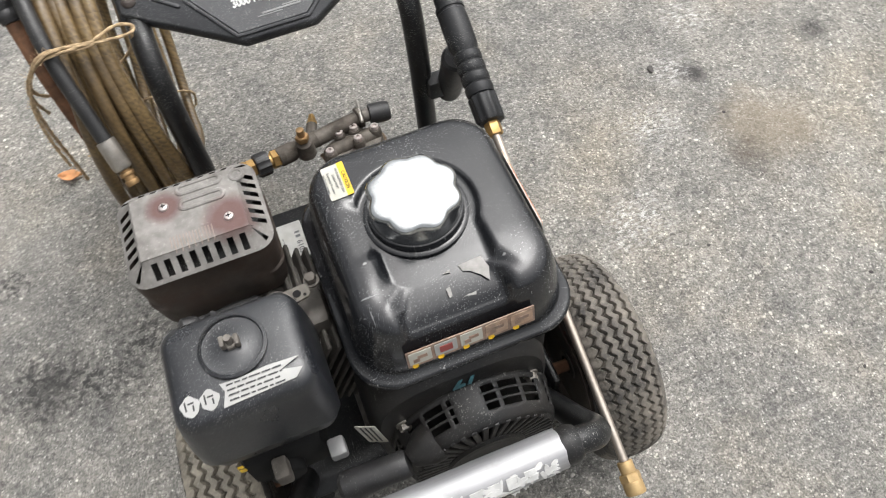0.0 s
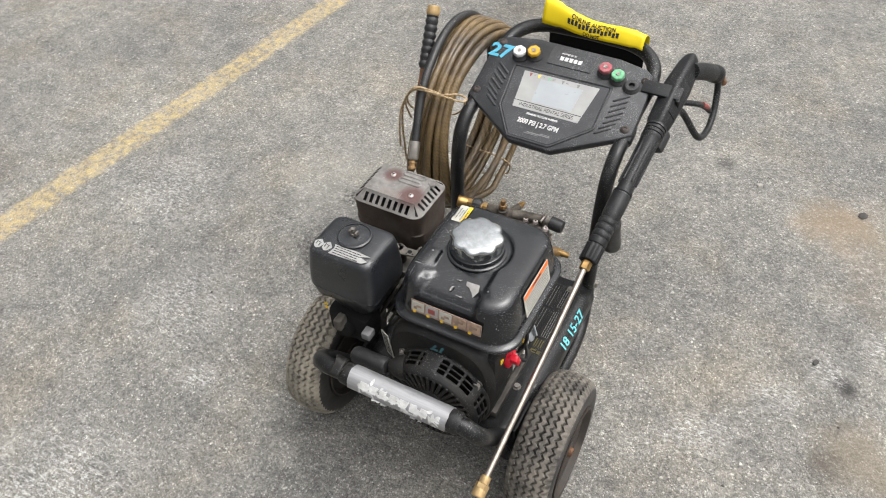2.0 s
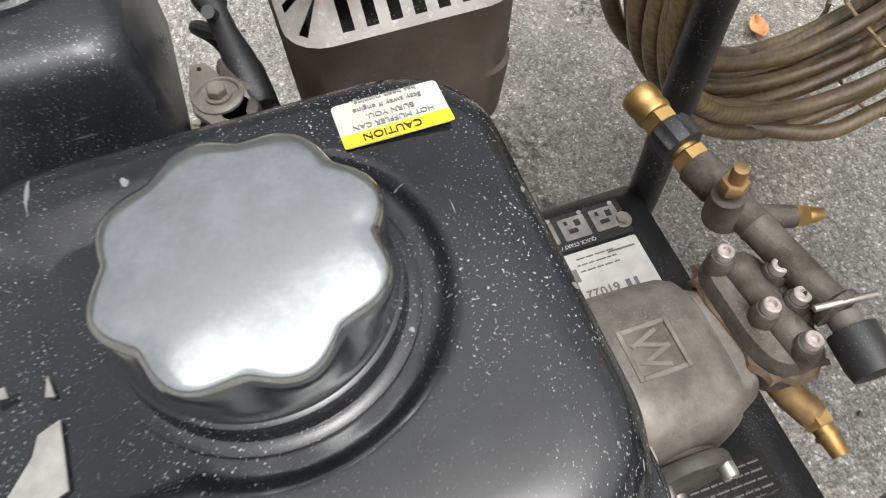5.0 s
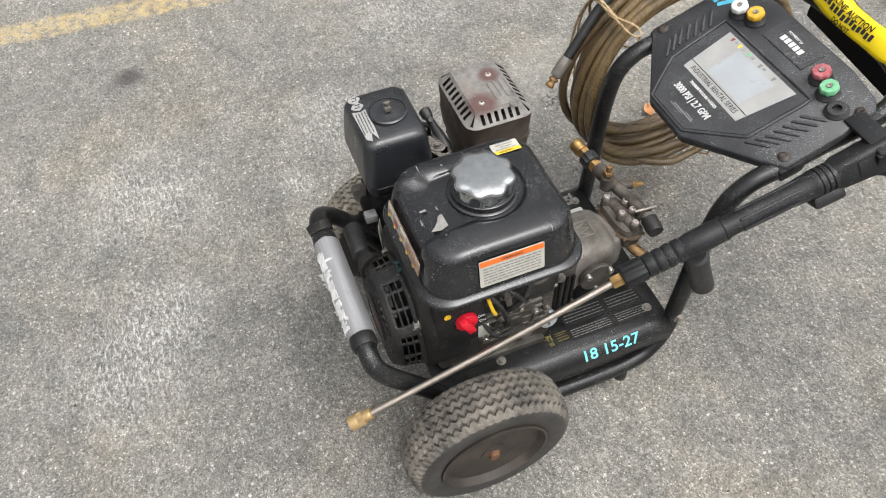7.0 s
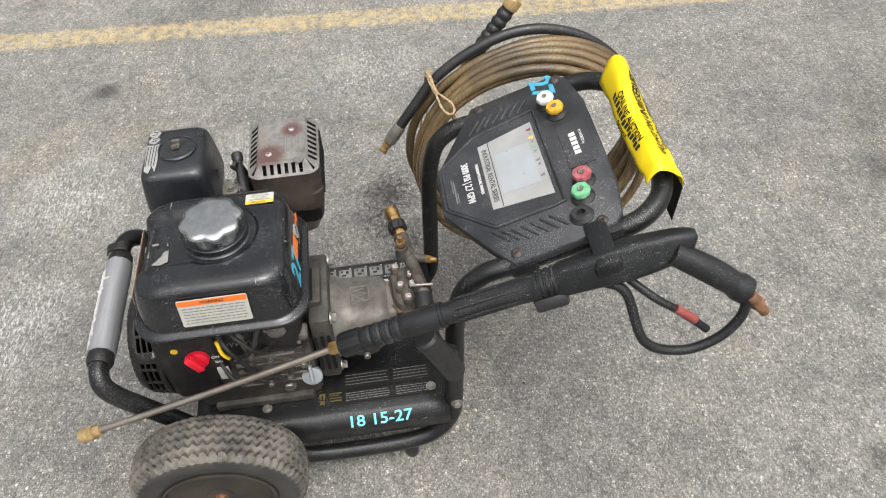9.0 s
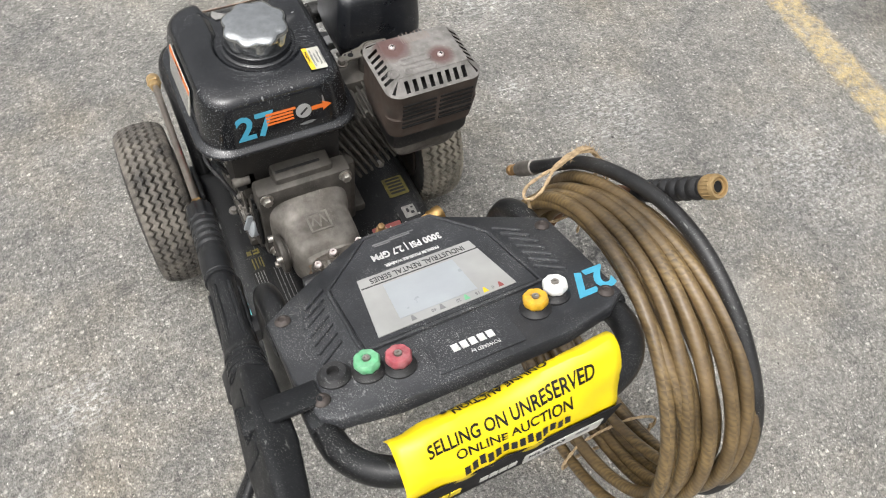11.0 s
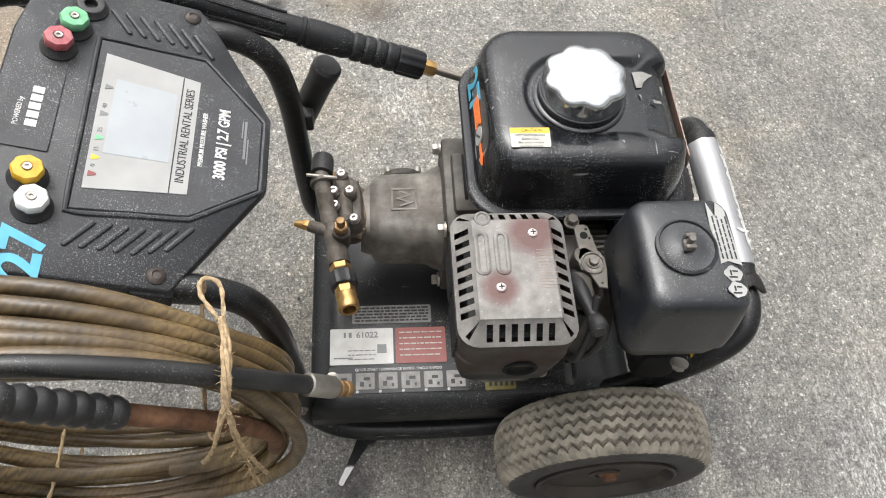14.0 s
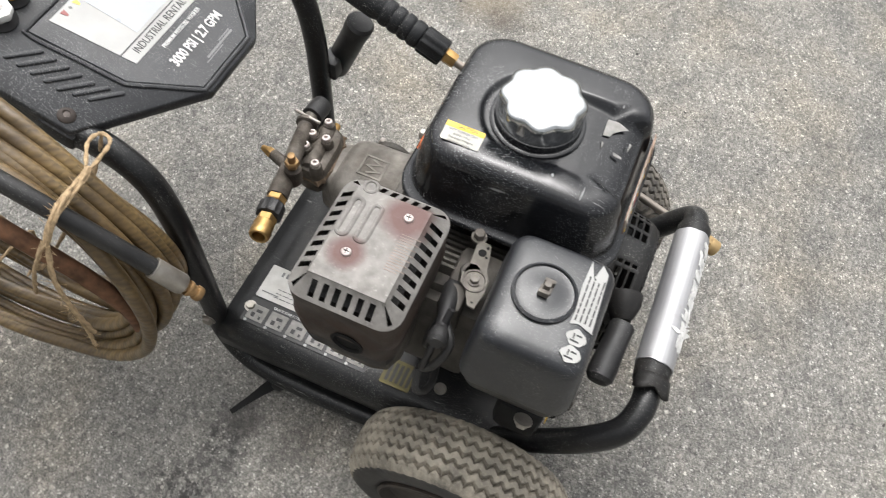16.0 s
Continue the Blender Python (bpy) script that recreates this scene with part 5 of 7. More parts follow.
lathe(bm, [(0.0125, 0.0), (0.0118, 0.012), (0.0098, 0.018), (0.0100, 0.024), (0.0075, 0.025)], along((-0.022, -0.147, 0.308), (-0.022, -0.151, 0.338)), 22)
part("valve_seat", bm, CAST_BROWN, manifold)
for p, q, r in (((0.004, -0.1545, 0.302), (0.070, -0.1475, 0.302), 0.0105), ((0.018, -0.139, 0.298), (0.056, -0.134, 0.298), 0.0100)):
    bm = bmesh.new()
    rod(bm, p, q, r, seg=22, bev=0.004)
    part("valve_chamber", bm, CAST_BROWN, manifold, "rounded valve chamber of the casting")
for x, y, z in SCREWS:
    bm = bmesh.new()
    lathe(bm, [(0.0090, 0.0), (0.0082, 0.022), (0.0076, 0.0275), (0.0066, 0.0290), (0.004, 0.0290)], Matrix.Translation((x, y, z - 0.0325)), 18)
    part("screw_boss", bm, CAST_BROWN, manifold)
    socket_screw("manifold_screw", (x, y, z - 0.0035), (0.0, 0.12, 1), 0.0052, 0.0056, SCREW, manifold)
bm = bmesh.new()
loops = []
for z, g in ((0.284, 0.0), (0.288, 0.002), (0.292, 0.0)):
    loops.append([(0.037 + (0.041 + g + 0.0022 * math.cos(9 * a)) * math.copysign(abs(math.cos(a)) ** 0.5, math.cos(a)), -0.153 + (0.022 + g + 0.002 * math.cos(11 * a)) * math.copysign(abs(math.sin(a)) ** 0.5, math.sin(a)) + 0.0042 * math.cos(a), z) for a in np.linspace(0, 2 * math.pi, 73)[:-1]])
rings(bm, loops)
part("sealant_seam", bm, SEAM, manifold, "brown crusted seam of the pump head")
bm = bmesh.new()
hexagon(bm, (-0.022, -0.150, 0.336), (-0.022, -0.150, 0.345), 0.0085)
rod(bm, (-0.022, -0.150, 0.344), (-0.022, -0.150, 0.356), 0.0048, seg=14, bev=0.001)
part("thermal_valve", bm, BRASS_DARK, manifold)
bm = bmesh.new()
hexagon(bm, (-0.0045, -0.1135, 0.315), (-0.002, -0.105, 0.3148), 0.0068)
rod(bm, (-0.0022, -0.106, 0.3148), (0.0, -0.095, 0.3145), 0.0055, 0.0036, seg=16, bev=0.001)
part("brass_port", bm, BRASS, manifold)
bm = bmesh.new()
rod(bm, B1, B1 + Vector((0.010, -0.0003, -0.001)), 0.0088, seg=20, bev=0.001)
part("unloader_collar", bm, CAST, manifold)
bm = bmesh.new()
rod(bm, (0.056, -0.144, 0.326), (0.060, -0.108, 0.327), 0.0022, seg=10, bev=0.0005)
part("retaining_pin", bm, STEEL, manifold, "bright retaining pin across the unloader")
bm = bmesh.new()
lathe(bm, [(0.0095, 0.0), (0.0135, 0.001), (0.0135, 0.020), (0.012, 0.027), (0.006, 0.028), (0.0001, 0.027)], along((0.069, -0.1248, 0.3140), (0.101, -0.1268, 0.3120)), 24)
part("unloader_knob", bm, RUBBER_BLACK, manifold, "black unloader adjusting knob")
bm = bmesh.new()
a, b = Vector((-0.057, -0.1473, 0.3160)), Vector((-0.116, -0.1585, 0.3240))
d = (b - a).normalized()
hexagon(bm, a, a + d * 0.010, 0.0120)
rod(bm, a + d * 0.008, a + d * 0.014, 0.009)
part("outlet_nut", bm, BRASS, manifold)
bm = bmesh.new()
lathe(bm, [(0.010, 0), (0.0145, 0.001), (0.0150, 0.004), (0.0150, 0.016), (0.0140, 0.018), (0.010, 0.019)], along(a + d * 0.013, b), 48, 12, 0.045)
part("outlet_collar", bm, RUBBER_BLACK, manifold, "black fluted outlet collar")
bm = bmesh.new()
hexagon(bm, a + d * 0.032, a + d * 0.042, 0.0115)
lathe(bm, [(0.008, 0.0), (0.0115, 0.001), (0.0120, 0.004), (0.0112, 0.008), (0.0120, 0.011), (0.0120, 0.019), (0.0108, 0.021), (0.0078, 0.021), (0.0075, 0.010), (0.0001, 0.010)], along(a + d * 0.041, b), 28)
part("quick_coupler", bm, BRASS, manifold, "brass quick coupler")
bm = bmesh.new()
pipe(bm, [(0.055, -0.150, 0.272), (0.072, -0.147, 0.260), (0.084, -0.140, 0.254), (0.092, -0.135, 0.251)], 0.0095, 14)
part("inlet_elbow", bm, BRASS_DARK, manifold)
bm = bmesh.new()
a, b = Vector((0.092, -0.135, 0.251)), Vector((0.120, -0.132, 0.248))
d = (b - a).normalized()
hexagon(bm, a - d * 0.004, a + d * 0.008, 0.0095)
rod(bm, a + d * 0.006, a + d * 0.026, 0.0065, 0.0055, seg=16)
rod(bm, a + d * 0.012, a + d * 0.015, 0.0075, seg=16)
part("inlet_barb", bm, BRASS, manifold)

# ---- muffler with slotted guard ----
MX0, MX1, MY0, MY1, MZ = -0.220, -0.081, -0.369, -0.259, 0.476
bm = bmesh.new()
ins = 0.019


def guard_band(bm, x0, x1, y0, y1, side, n):
    """One side's chamfer band, alternating bars and open slots."""
    def pt(s, f):
        z = MZ if f >= 1 else MZ - 0.0015 - (1 - f) * 0.0165
        if side == 0:
            return (x0 + ins + s * (x1 - x0 - 2 * ins), y0 + ins * f, z)
        if side == 1:
            return (x0 + ins + s * (x1 - x0 - 2 * ins), y1 - ins * f, z)
        if side == 2:
            return (x0 + ins * f, y0 + ins + s * (y1 - y0 - 2 * ins), z)
        return (x1 - ins * f, y0 + ins + s * (y1 - y0 - 2 * ins), z)
    cuts = 2 * n + 1
    fs = (0.0, 0.18, 0.82, 1.0)
    g = [[bm.verts.new(pt(k / cuts, f)) for f in fs] for k in range(cuts + 1)]
    for k in range(cuts):
        for j in range(3):
            if not (j == 1 and k % 2 == 1):
                bm.faces.new((g[k][j], g[k + 1][j], g[k + 1][j + 1], g[k][j + 1]))


guard_band(bm, MX0, MX1, MY0, MY1, 0, 8)
guard_band(bm, MX0, MX1, MY0, MY1, 1, 8)
guard_band(bm, MX0, MX1, MY0, MY1, 2, 6)
guard_band(bm, MX0, MX1, MY0, MY1, 3, 6)
# rounded corners, each with one slanting slot
for cx, cy, sx, sy in ((MX0, MY0, 1, 1), (MX1, MY0, -1, 1), (MX1, MY1, -1, -1), (MX0, MY1, 1, -1)):
    fan = []
    for a in (0, 18, 36.5, 53.5, 72, 90):
        row = []
        for f in (0.0, 0.16, 0.90):
            r = ins * (1 - f)
            row.append(bm.verts.new((cx + sx * (ins - r * math.cos(radians(a))), cy + sy * (ins - r * math.sin(radians(a))), MZ - 0.0015 - (1 - f) * 0.0165)))
        fan.append(row)
    tip_v = bm.verts.new((cx + sx * ins, cy + sy * ins, MZ))
    for k in range(5):
        for q in range(2):
            if not (k == 2 and q == 1):
                bm.faces.new((fan[k][q], fan[k + 1][q], fan[k + 1][q + 1], fan[k][q + 1]))
        bm.faces.new((fan[k][2], fan[k + 1][2], tip_v))
low = [[Vector(p) for p in rrect(MX0 + i, MX1 - i, MY0 + i, MY1 - i, ins, 6, z)] for z, i in ((MZ - 0.018, 0.0), (MZ - 0.030, 0.0005), (MZ - 0.060, 0.002), (MZ - 0.062, 0.0005), (MZ - 0.098, 0.004))]
bmesh.ops.remove_doubles(bm, verts=bm.verts, dist=0.0002)
guard = part("muffler_guard", bm, MUFFLER, washer, "grey heat-stained muffler guard with slots and rust rings", angle=45)
bm = bmesh.new()
rings(bm, low, cap0=False, cap1=False)
part("guard_skirt", bm, SKIRT, guard, "brown-grimed lower skirt of the guard", angle=45)
bm = bmesh.new()
box(bm, MX0 + ins - 0.0004, MX1 - ins + 0.0004, MY0 + ins - 0.0004, MY1 - ins + 0.0004, MZ - 0.0018, MZ + 0.0003)
part("guard_top", bm, MUFFLER, guard)
bm = bmesh.new()
box(bm, MX0 + 0.008, MX1 - 0.008, MY0 + 0.008, MY1 - 0.008, 0.340, MZ - 0.022, 0.014)
part("muffler_body", bm, SHROUD_BLACK, guard, "soot-black muffler can")
# louvre gaps as near-black strips, their shade given by colour
bm = bmesh.new()
for k in range(6):
    for x0, x1 in ((-0.205, -0.155), (-0.150, -0.100)):
        box(bm, x0, x1, MY1 - 0.006, MY1 + 0.0005, 0.398 + k * 0.0082, 0.4015 + k * 0.0082, 0.0008, seg=1)
part("louvre", bm, SHADE_BLACK, guard)
bm = bmesh.new()
box(bm, -0.205, -0.098, -0.363, -0.275, 0.305, 0.372, 0.022)
part("heat_shield", bm, CAST, guard, "stained metal heat shield under the muffler")
bm = bmesh.new()
lathe(bm, [(0.015, 0), (0.017, 0.002), (0.014, 0.003), (0.0125, 0.001), (0.0125, -0.004), (0.0001, -0.004)], along((MX0 + 0.0015, -0.322, 0.402), (-0.3, -0.322, 0.402)), 24)
part("exhaust_outlet", bm, SHADE_BLACK, guard)
for x, y, z in (SCREW_A, SCREW_B):
    bm = bmesh.new()
    lathe(bm, [(0.0048, -0.001), (0.0048, 0.0010), (0.0042, 0.0024), (0.0028, 0.0032), (0.0001, 0.0034)], Matrix.Translation((x, y, z - 0.001)), 20)
    part("guard_screw", bm, SCREW, guard)
    # cross recess laid on top, its shade as near-black colour
    bm = bmesh.new()
    box(bm, x - 0.0026, x + 0.0026, y - 0.0005, y + 0.0005, z + 0.0020, z + 0.0027)
    box(bm, x - 0.0005, x + 0.0005, y - 0.0026, y + 0.0026, z + 0.00205, z + 0.00275)
    part("screw_slot", bm, SHADE_BLACK, guard)
bm = bmesh.new()
lathe(bm, [(0.0085, -0.001), (0.0075, 0.0010), (0.0055, 0.0014), (0.0045, 0.0004), (0.0001, 0.0004)], Matrix.Translation((-0.098, -0.288, MZ)), 20)
for cy in (-0.2850, -0.3035):
    loop = rrect(-0.156, -0.114, cy - 0.0050, cy + 0.0050, 0.0048, 5, MZ - 0.0004)
    pipe(bm, loop, 0.0026, 8, closed=True, smooth=False)
part("embossing", bm, MUFFLER, guard)
mm = axes((-0.150, -0.345, MZ), (0, -1, 0), (1, 0, 0))
bm = bmesh.new()
for k in range(14):
    box(bm, -0.010, 0.003 + 0.006 * (k % 2), -0.022 + k * 0.003, -0.0212 + k * 0.003, 0, 0.0006, m=mm)
part("etched_warning", bm, ETCHED, guard)

# carburettor clutter between muffler and air cleaner
bm = bmesh.new()
box(bm, -0.140, -0.060, -0.425, -0.378, 0.300, 0.385, 0.008)
rod(bm, (-0.105, -0.400, 0.38), (-0.105, -0.400, 0.415), 0.012, seg=20, bev=0.004)
carb = part("carburettor", bm, CAST_DARK, washer, "grimy carburettor")
cm = axes((-0.112, -0.406, 0.412), (1, 0.10, 0), (0, 1, 0))
bm = bmesh.new()
prism(bm, [(0.040, -0.006), (0.043, -0.002), (0.043, 0.006), (0.040, 0.009), (0.012, 0.010), (0.004, 0.014), (-0.008, 0.013), (-0.013, 0.006), (-0.030, 0.000), (-0.032, -0.008), (-0.012, -0.013), (0.002, -0.014), (0.012, -0.009)], 0, 0.003, cm, 0.0006)
choke = part("choke_plate", bm, CAST_PALE, carb, "pale stamped choke lever plate with holes")
# holes are near-black discs on the plate, painted as if in shade
for u, v, r in ((0.030, 0.001, 0.0042), (0.037, -0.003, 0.0016), (0.026, -0.004, 0.0014), (-0.026, -0.004, 0.0012)):
    bm = bmesh.new()
    rod(bm, cm @ Vector((u, v, 0.0028)), cm @ Vector((u, v, 0.0034)), r, seg=16)
    part("plate_hole", bm, SHADE_BLACK, choke)
bm = bmesh.new()
lathe(bm, [(0.0125, 0.0), (0.0125, 0.0015), (0.0105, 0.0022), (0.0100, 0.0008), (0.006, 0.0008)], cm @ Matrix.Translation((-0.003, 0, 0.003)), 28)
part("friction_washer", bm, CAST, choke)
bolt("choke_bolt", cm @ Vector((-0.003, 0, 0.0038)), (0, 0, 1), 0.0050, 0.006, CAST, choke)
bm = bmesh.new()
lathe(bm, [(0.0070, 0.0), (0.0095, 0.004), (0.0088, 0.030), (0.0066, 0.044), (0.0062, 0.062), (0.0078, 0.064), (0.0095, 0.070), (0.0095, 0.078), (0.006, 0.081)], along((-0.118, -0.388, 0.398), (-0.196, -0.400, 0.424)), 22)
part("plug_boot", bm, RUBBER_BLACK, carb, "black rubber spark plug boot")
bm = bmesh.new()
pipe(bm, [(-0.160, -0.394, 0.412), (-0.182, -0.410, 0.405), (-0.196, -0.402, 0.380), (-0.190, -0.390, 0.345)], 0.0042, 10)
part("plug_lead", bm, RUBBER_BLACK, carb)
bolt("stud_nut", (-0.065, -0.392, 0.412), (0, 0, 1), 0.006, 0.010, CAST, carb)
for pts, r in (([(-0.160, -0.392, 0.395), (-0.168, -0.388, 0.38), (-0.165, -0.385, 0.35), (-0.14, -0.38, 0.31)], 0.0065), ([(-0.16, -0.40, 0.43), (-0.185, -0.395, 0.40), (-0.195, -0.39, 0.36), (-0.18, -0.385, 0.33)], 0.0035), ([(-0.19, -0.385, 0.34), (-0.205, -0.39, 0.32), (-0.19, -0.40, 0.305), (-0.15, -0.395, 0.30)], 0.004)):
    bm = bmesh.new()
    pipe(bm, pts, r, 12)
    part("fuel_hose", bm, RUBBER_BLACK, carb)
bm = bmesh.new()
box(bm, -0.150, -0.120, -0.405, -0.385, 0.36, 0.41, 0.004)
part("float_bowl", bm, CAST_DARK, carb)

# ---- air cleaner ----
bm = bmesh.new()
loops = []
AX0, AX1, AY0, AY1 = -0.208, -0.075, -0.533, -0.423
for z, i in ((0.378, 0.010), (0.381, 0.006), (0.396, 0.0035), (0.4000, 0.0030), (0.4015, 0.0050), (0.4035, 0.0050), (0.405, 0.001), (0.425, 0.0016), (0.450, 0.0036), (0.470, 0.0058), (0.4780, 0.0075), (0.4828, 0.0105), (0.4856, 0.0150), (0.4870, 0.022)):
    loops.append(rrect(AX0 + i, AX1 - i, AY0 + i, AY1 - i, 0.017, 8, z))
for f in (0.75, 0.5, 0.25):
    loops.append([Vector((-0.1415 + (p.x + 0.1415) * f, -0.478 + (p.y + 0.478) * f, 0.4880)) for p in loops[13]])
rings(bm, loops)
air = part("air_cleaner", bm, AIR_BLACK, washer, "dull black moulded air cleaner cover", angle=50)
bm = bmesh.new()
lathe(bm, [(0.0290, -0.002), (0.0290, 0.0025), (0.0265, 0.004), (0.0255, 0.002), (0.020, 0.0015), (0.012, 0.004), (0.0001, 0.005)], Matrix.Translation((-0.140, -0.472, 0.4885)), 40)
part("cover_boss", bm, AIR_BLACK, air)
bm = bmesh.new()
hexagon(bm, (-0.140, -0.472, 0.492), (-0.140, -0.472, 0.497), 0.0060)
rod(bm, (-0.140, -0.472, 0.496), (-0.140, -0.472, 0.506), 0.0032, seg=12)
box(bm, -0.148, -0.144, -0.476, -0.466, 0.494, 0.502, 0.001)
box(bm, -0.136, -0.132, -0.478, -0.468, 0.494, 0.502, 0.001)
part("wing_nut", bm, CAST, air, "tarnished wing nut")
mm = axes((-0.138, -0.5100, 0.4874), (1, 0, 0), (0, 1, 0.10))
bm = bmesh.new()
prism(bm, [(-0.021, -0.011), (0.010, -0.0095), (0.040, -0.008), (0.047, -0.001), (0.030, 0.003), (0.047, 0.009), (0.020, 0.0105), (-0.006, 0.0085), (-0.020, 0.0095), (-0.017, 0.002)], 0, 0.0007, mm)
st = part("worn_sticker", bm, LABEL_WHITE, air, "torn white instruction sticker")
bars("label_print", mm @ Matrix.Translation((0, 0, 0.0008)), lines_of_bars(0.046, 4, 0.0044, 0.0013, 0.0062, 41, 0.008), INK, st)
for k in range(2):
    bm = bmesh.new()
    cx = -0.046 + k * 0.016
    prism(bm, [(cx + (0.0078 + 0.0008 * math.sin(5 * t + k)) * math.cos(t), (0.0085 + 0.0008 * math.cos(4 * t)) * math.sin(t)) for t in np.linspace(0, 2 * math.pi, 25)[:-1]], 0, 0.0006, mm)
    sym = part("round_symbol", bm, LABEL_WHITE, air)
    bars("symbol_mark", mm @ Matrix.Translation((cx, 0, 0.0007)), [(-0.0035, 0.001, 0.0013, 0.008), (0.0010, 0.0025, 0.0050, 0.0013), (0.0025, -0.002, 0.0013, 0.005)], INK, sym)
bm = bmesh.new()
loops = [rrect(AX0 + i, AX1 - i, AY0 + i, AY1 - i, 0.024, 6, z) for z, i in ((0.330, 0.034), (0.335, 0.030), (0.350, 0.022), (0.3775, 0.014))]
rings(bm, loops)
part("air_cleaner_base", bm, AIR_BLACK, air)
bolt("base_bolt", (-0.200, -0.500, 0.352), (-0.6, 0, -1), 0.007, 0.008, STEEL, air)
# bowl takes the near-black: shade under the air cleaner put into its colour
bm = bmesh.new()
box(bm, -0.190, -0.105, -0.520, -0.470, 0.270, 0.335, 0.012)
rod(bm, (-0.150, -0.515, 0.305), (-0.150, -0.532, 0.305), 0.018, seg=24, bev=0.003)
part("carburettor_bowl", bm, SHADE_BLACK, washer, "grimy carburettor bowl, coloured near-black for the shade there")
bm = bmesh.new()
box(bm, -0.160, -0.145, -0.542, -0.520, 0.315, 0.340, 0.003)
part("choke_lever", bm, CAST, washer, "pale choke lever under the air cleaner")
bm = bmesh.new()
box(bm, -0.105, -0.088, -0.540, -0.520, 0.318, 0.334, 0.003)
part("fuel_lever", bm, LABEL_GREY, washer, "grey fuel valve lever")
bars("yellow_marks", axes((-0.186, -0.5205, 0.345), (1, 0, 0), (0, 0, 1)), [(0, 0.004, 0.006, 0.006), (0, -0.006, 0.006, 0.007)], LABEL_YELLOW, washer, "two small yellow printed symbols")

# ---- control panel ----
PS = 0.0425 / 0.119
PANEL = axes((0, 0, 0.482), (1, 0, 0), (0, 1, PS))


def on_panel(u, v, h=0.0):
    return PANEL @ Matrix.Translation((u, v, h))


outline = [(-0.147, 0.146), (-0.168, 0.133), (-0.168, -0.012), (-0.140, -0.030), (-0.046, -0.089), (0.040, -0.089), (0.138, -0.030), (0.170, -0.006), (0.168, 0.080), (0.160, 0.135), (0.145, 0.146), (0.088, 0.156), (-0.088, 0.157)]
bm = bmesh.new()
prism(bm, outline, -0.017, 0.0, PANEL, 0.0024)
panel = part("control_panel", bm, PANEL_PLASTIC, washer, "scuffed black plastic control panel with nozzle holder", angle=50)
shield = [(-0.102, 0.078), (-0.092, -0.020), (-0.050, -0.080), (0.032, -0.080), (0.096, -0.018), (0.094, 0.080)]
bm = bmesh.new()
prism(bm, shield, 0.0, 0.0022, PANEL, 0.0012)
part("label_field", bm, PANEL_PLASTIC, panel)
bm = bmesh.new()
ridge = []
for (ax, ay), (bx, by) in zip(shield, shield[1:] + shield[:1]):
    ridge += [(ax + (bx - ax) * f, ay + (by - ay) * f) for f in (0.06, 0.5, 0.94)]
pipe(bm, [PANEL @ Vector((x * 1.03, y * 1.03, 0.0012)) for x, y in ridge], 0.0024, 8, 0.006, closed=True)
part("field_ridge", bm, PANEL_PLASTIC, panel)
bm = bmesh.new()
prism(bm, [(-0.080, 0.071), (-0.069, -0.016), (0.066, -0.016), (0.077, 0.073)], 0.0020, 0.0030, PANEL)
lab = part("nozzle_label", bm, LABEL_WHITE, panel, "white nozzle guide label with pale window")
bm = bmesh.new()
prism(bm, [(-0.040, 0.060), (-0.038, 0.004), (0.044, 0.004), (0.048, 0.060)], 0.0030, 0.0034, PANEL)
part("label_window", bm, LABEL_BLUEGREY, lab)
bars("label_line", on_panel(-0.002, 0.0, 0.0030), [(0, 0.0, 0.138, 0.0012)], INK, lab)
words("INDUSTRIAL RENTAL SERIES", 0.0115, on_panel(-0.002, -0.0080, 0.0032), INK, lab, squeeze=0.78)
words("PREMIUM PRESSURE WASHER", 0.0062, on_panel(-0.003, -0.0245, 0.0026), PRINT_WHITE, panel, squeeze=0.80, bold=0.0001)
words("3000 PSI | 2.7 GPM", 0.0150, on_panel(-0.004, -0.0430, 0.0026), PRINT_WHITE, panel, squeeze=0.72, bold=0.0004)
for u, mat, s in ((-0.064, LABEL_RED, "0"), (-0.046, LABEL_YELLOW, "15"), (-0.024, TIP_GREEN, "25"), (0.004, LABEL_GREY, "40"), (0.036, LABEL_GREY, "")):
    bm = bmesh.new()
    prism(bm, [(-0.003, 0.003), (0.003, 0.003), (0.001, -0.004), (-0.001, -0.004)], 0, 0.0005, on_panel(u, 0.0655, 0.003))
    part("nozzle_arrow", bm, mat, lab)
    if s:
        words(s, 0.006, on_panel(u + 0.009, 0.0655, 0.0032), LABEL_GREY, lab)
bars("scuff_mark", on_panel(-0.004, -0.064, 0.0023), [(0.010, 0.0, 0.046, 0.0022), (-0.004, -0.003, 0.030, 0.0012), (0.022, 0.003, 0.020, 0.0012)], LABEL_GREY, panel, "pale scuff on panel chin")
plate("badge_plate", on_panel(-0.002, 0.1245, 0.0), 0.092, 0.042, PANEL_PLASTIC, panel, t=0.0016)
words("POWERED by", 0.0062, on_panel(-0.010, 0.1335, 0.0017), PRINT_WHITE, panel, squeeze=0.85)
bars("maker_mark", on_panel(-0.002, 0.1215, 0.0016), [(-0.019 + 0.0095 * k, 0, 0.0072, 0.0095) for k in range(5)], PRINT_WHITE, panel, "worn white maker's mark")
words("27", 0.046, on_panel(-0.149, 0.104, 0.0006), PAINT_BLUE, panel, "blue hand-painted number", bold=0.0016)
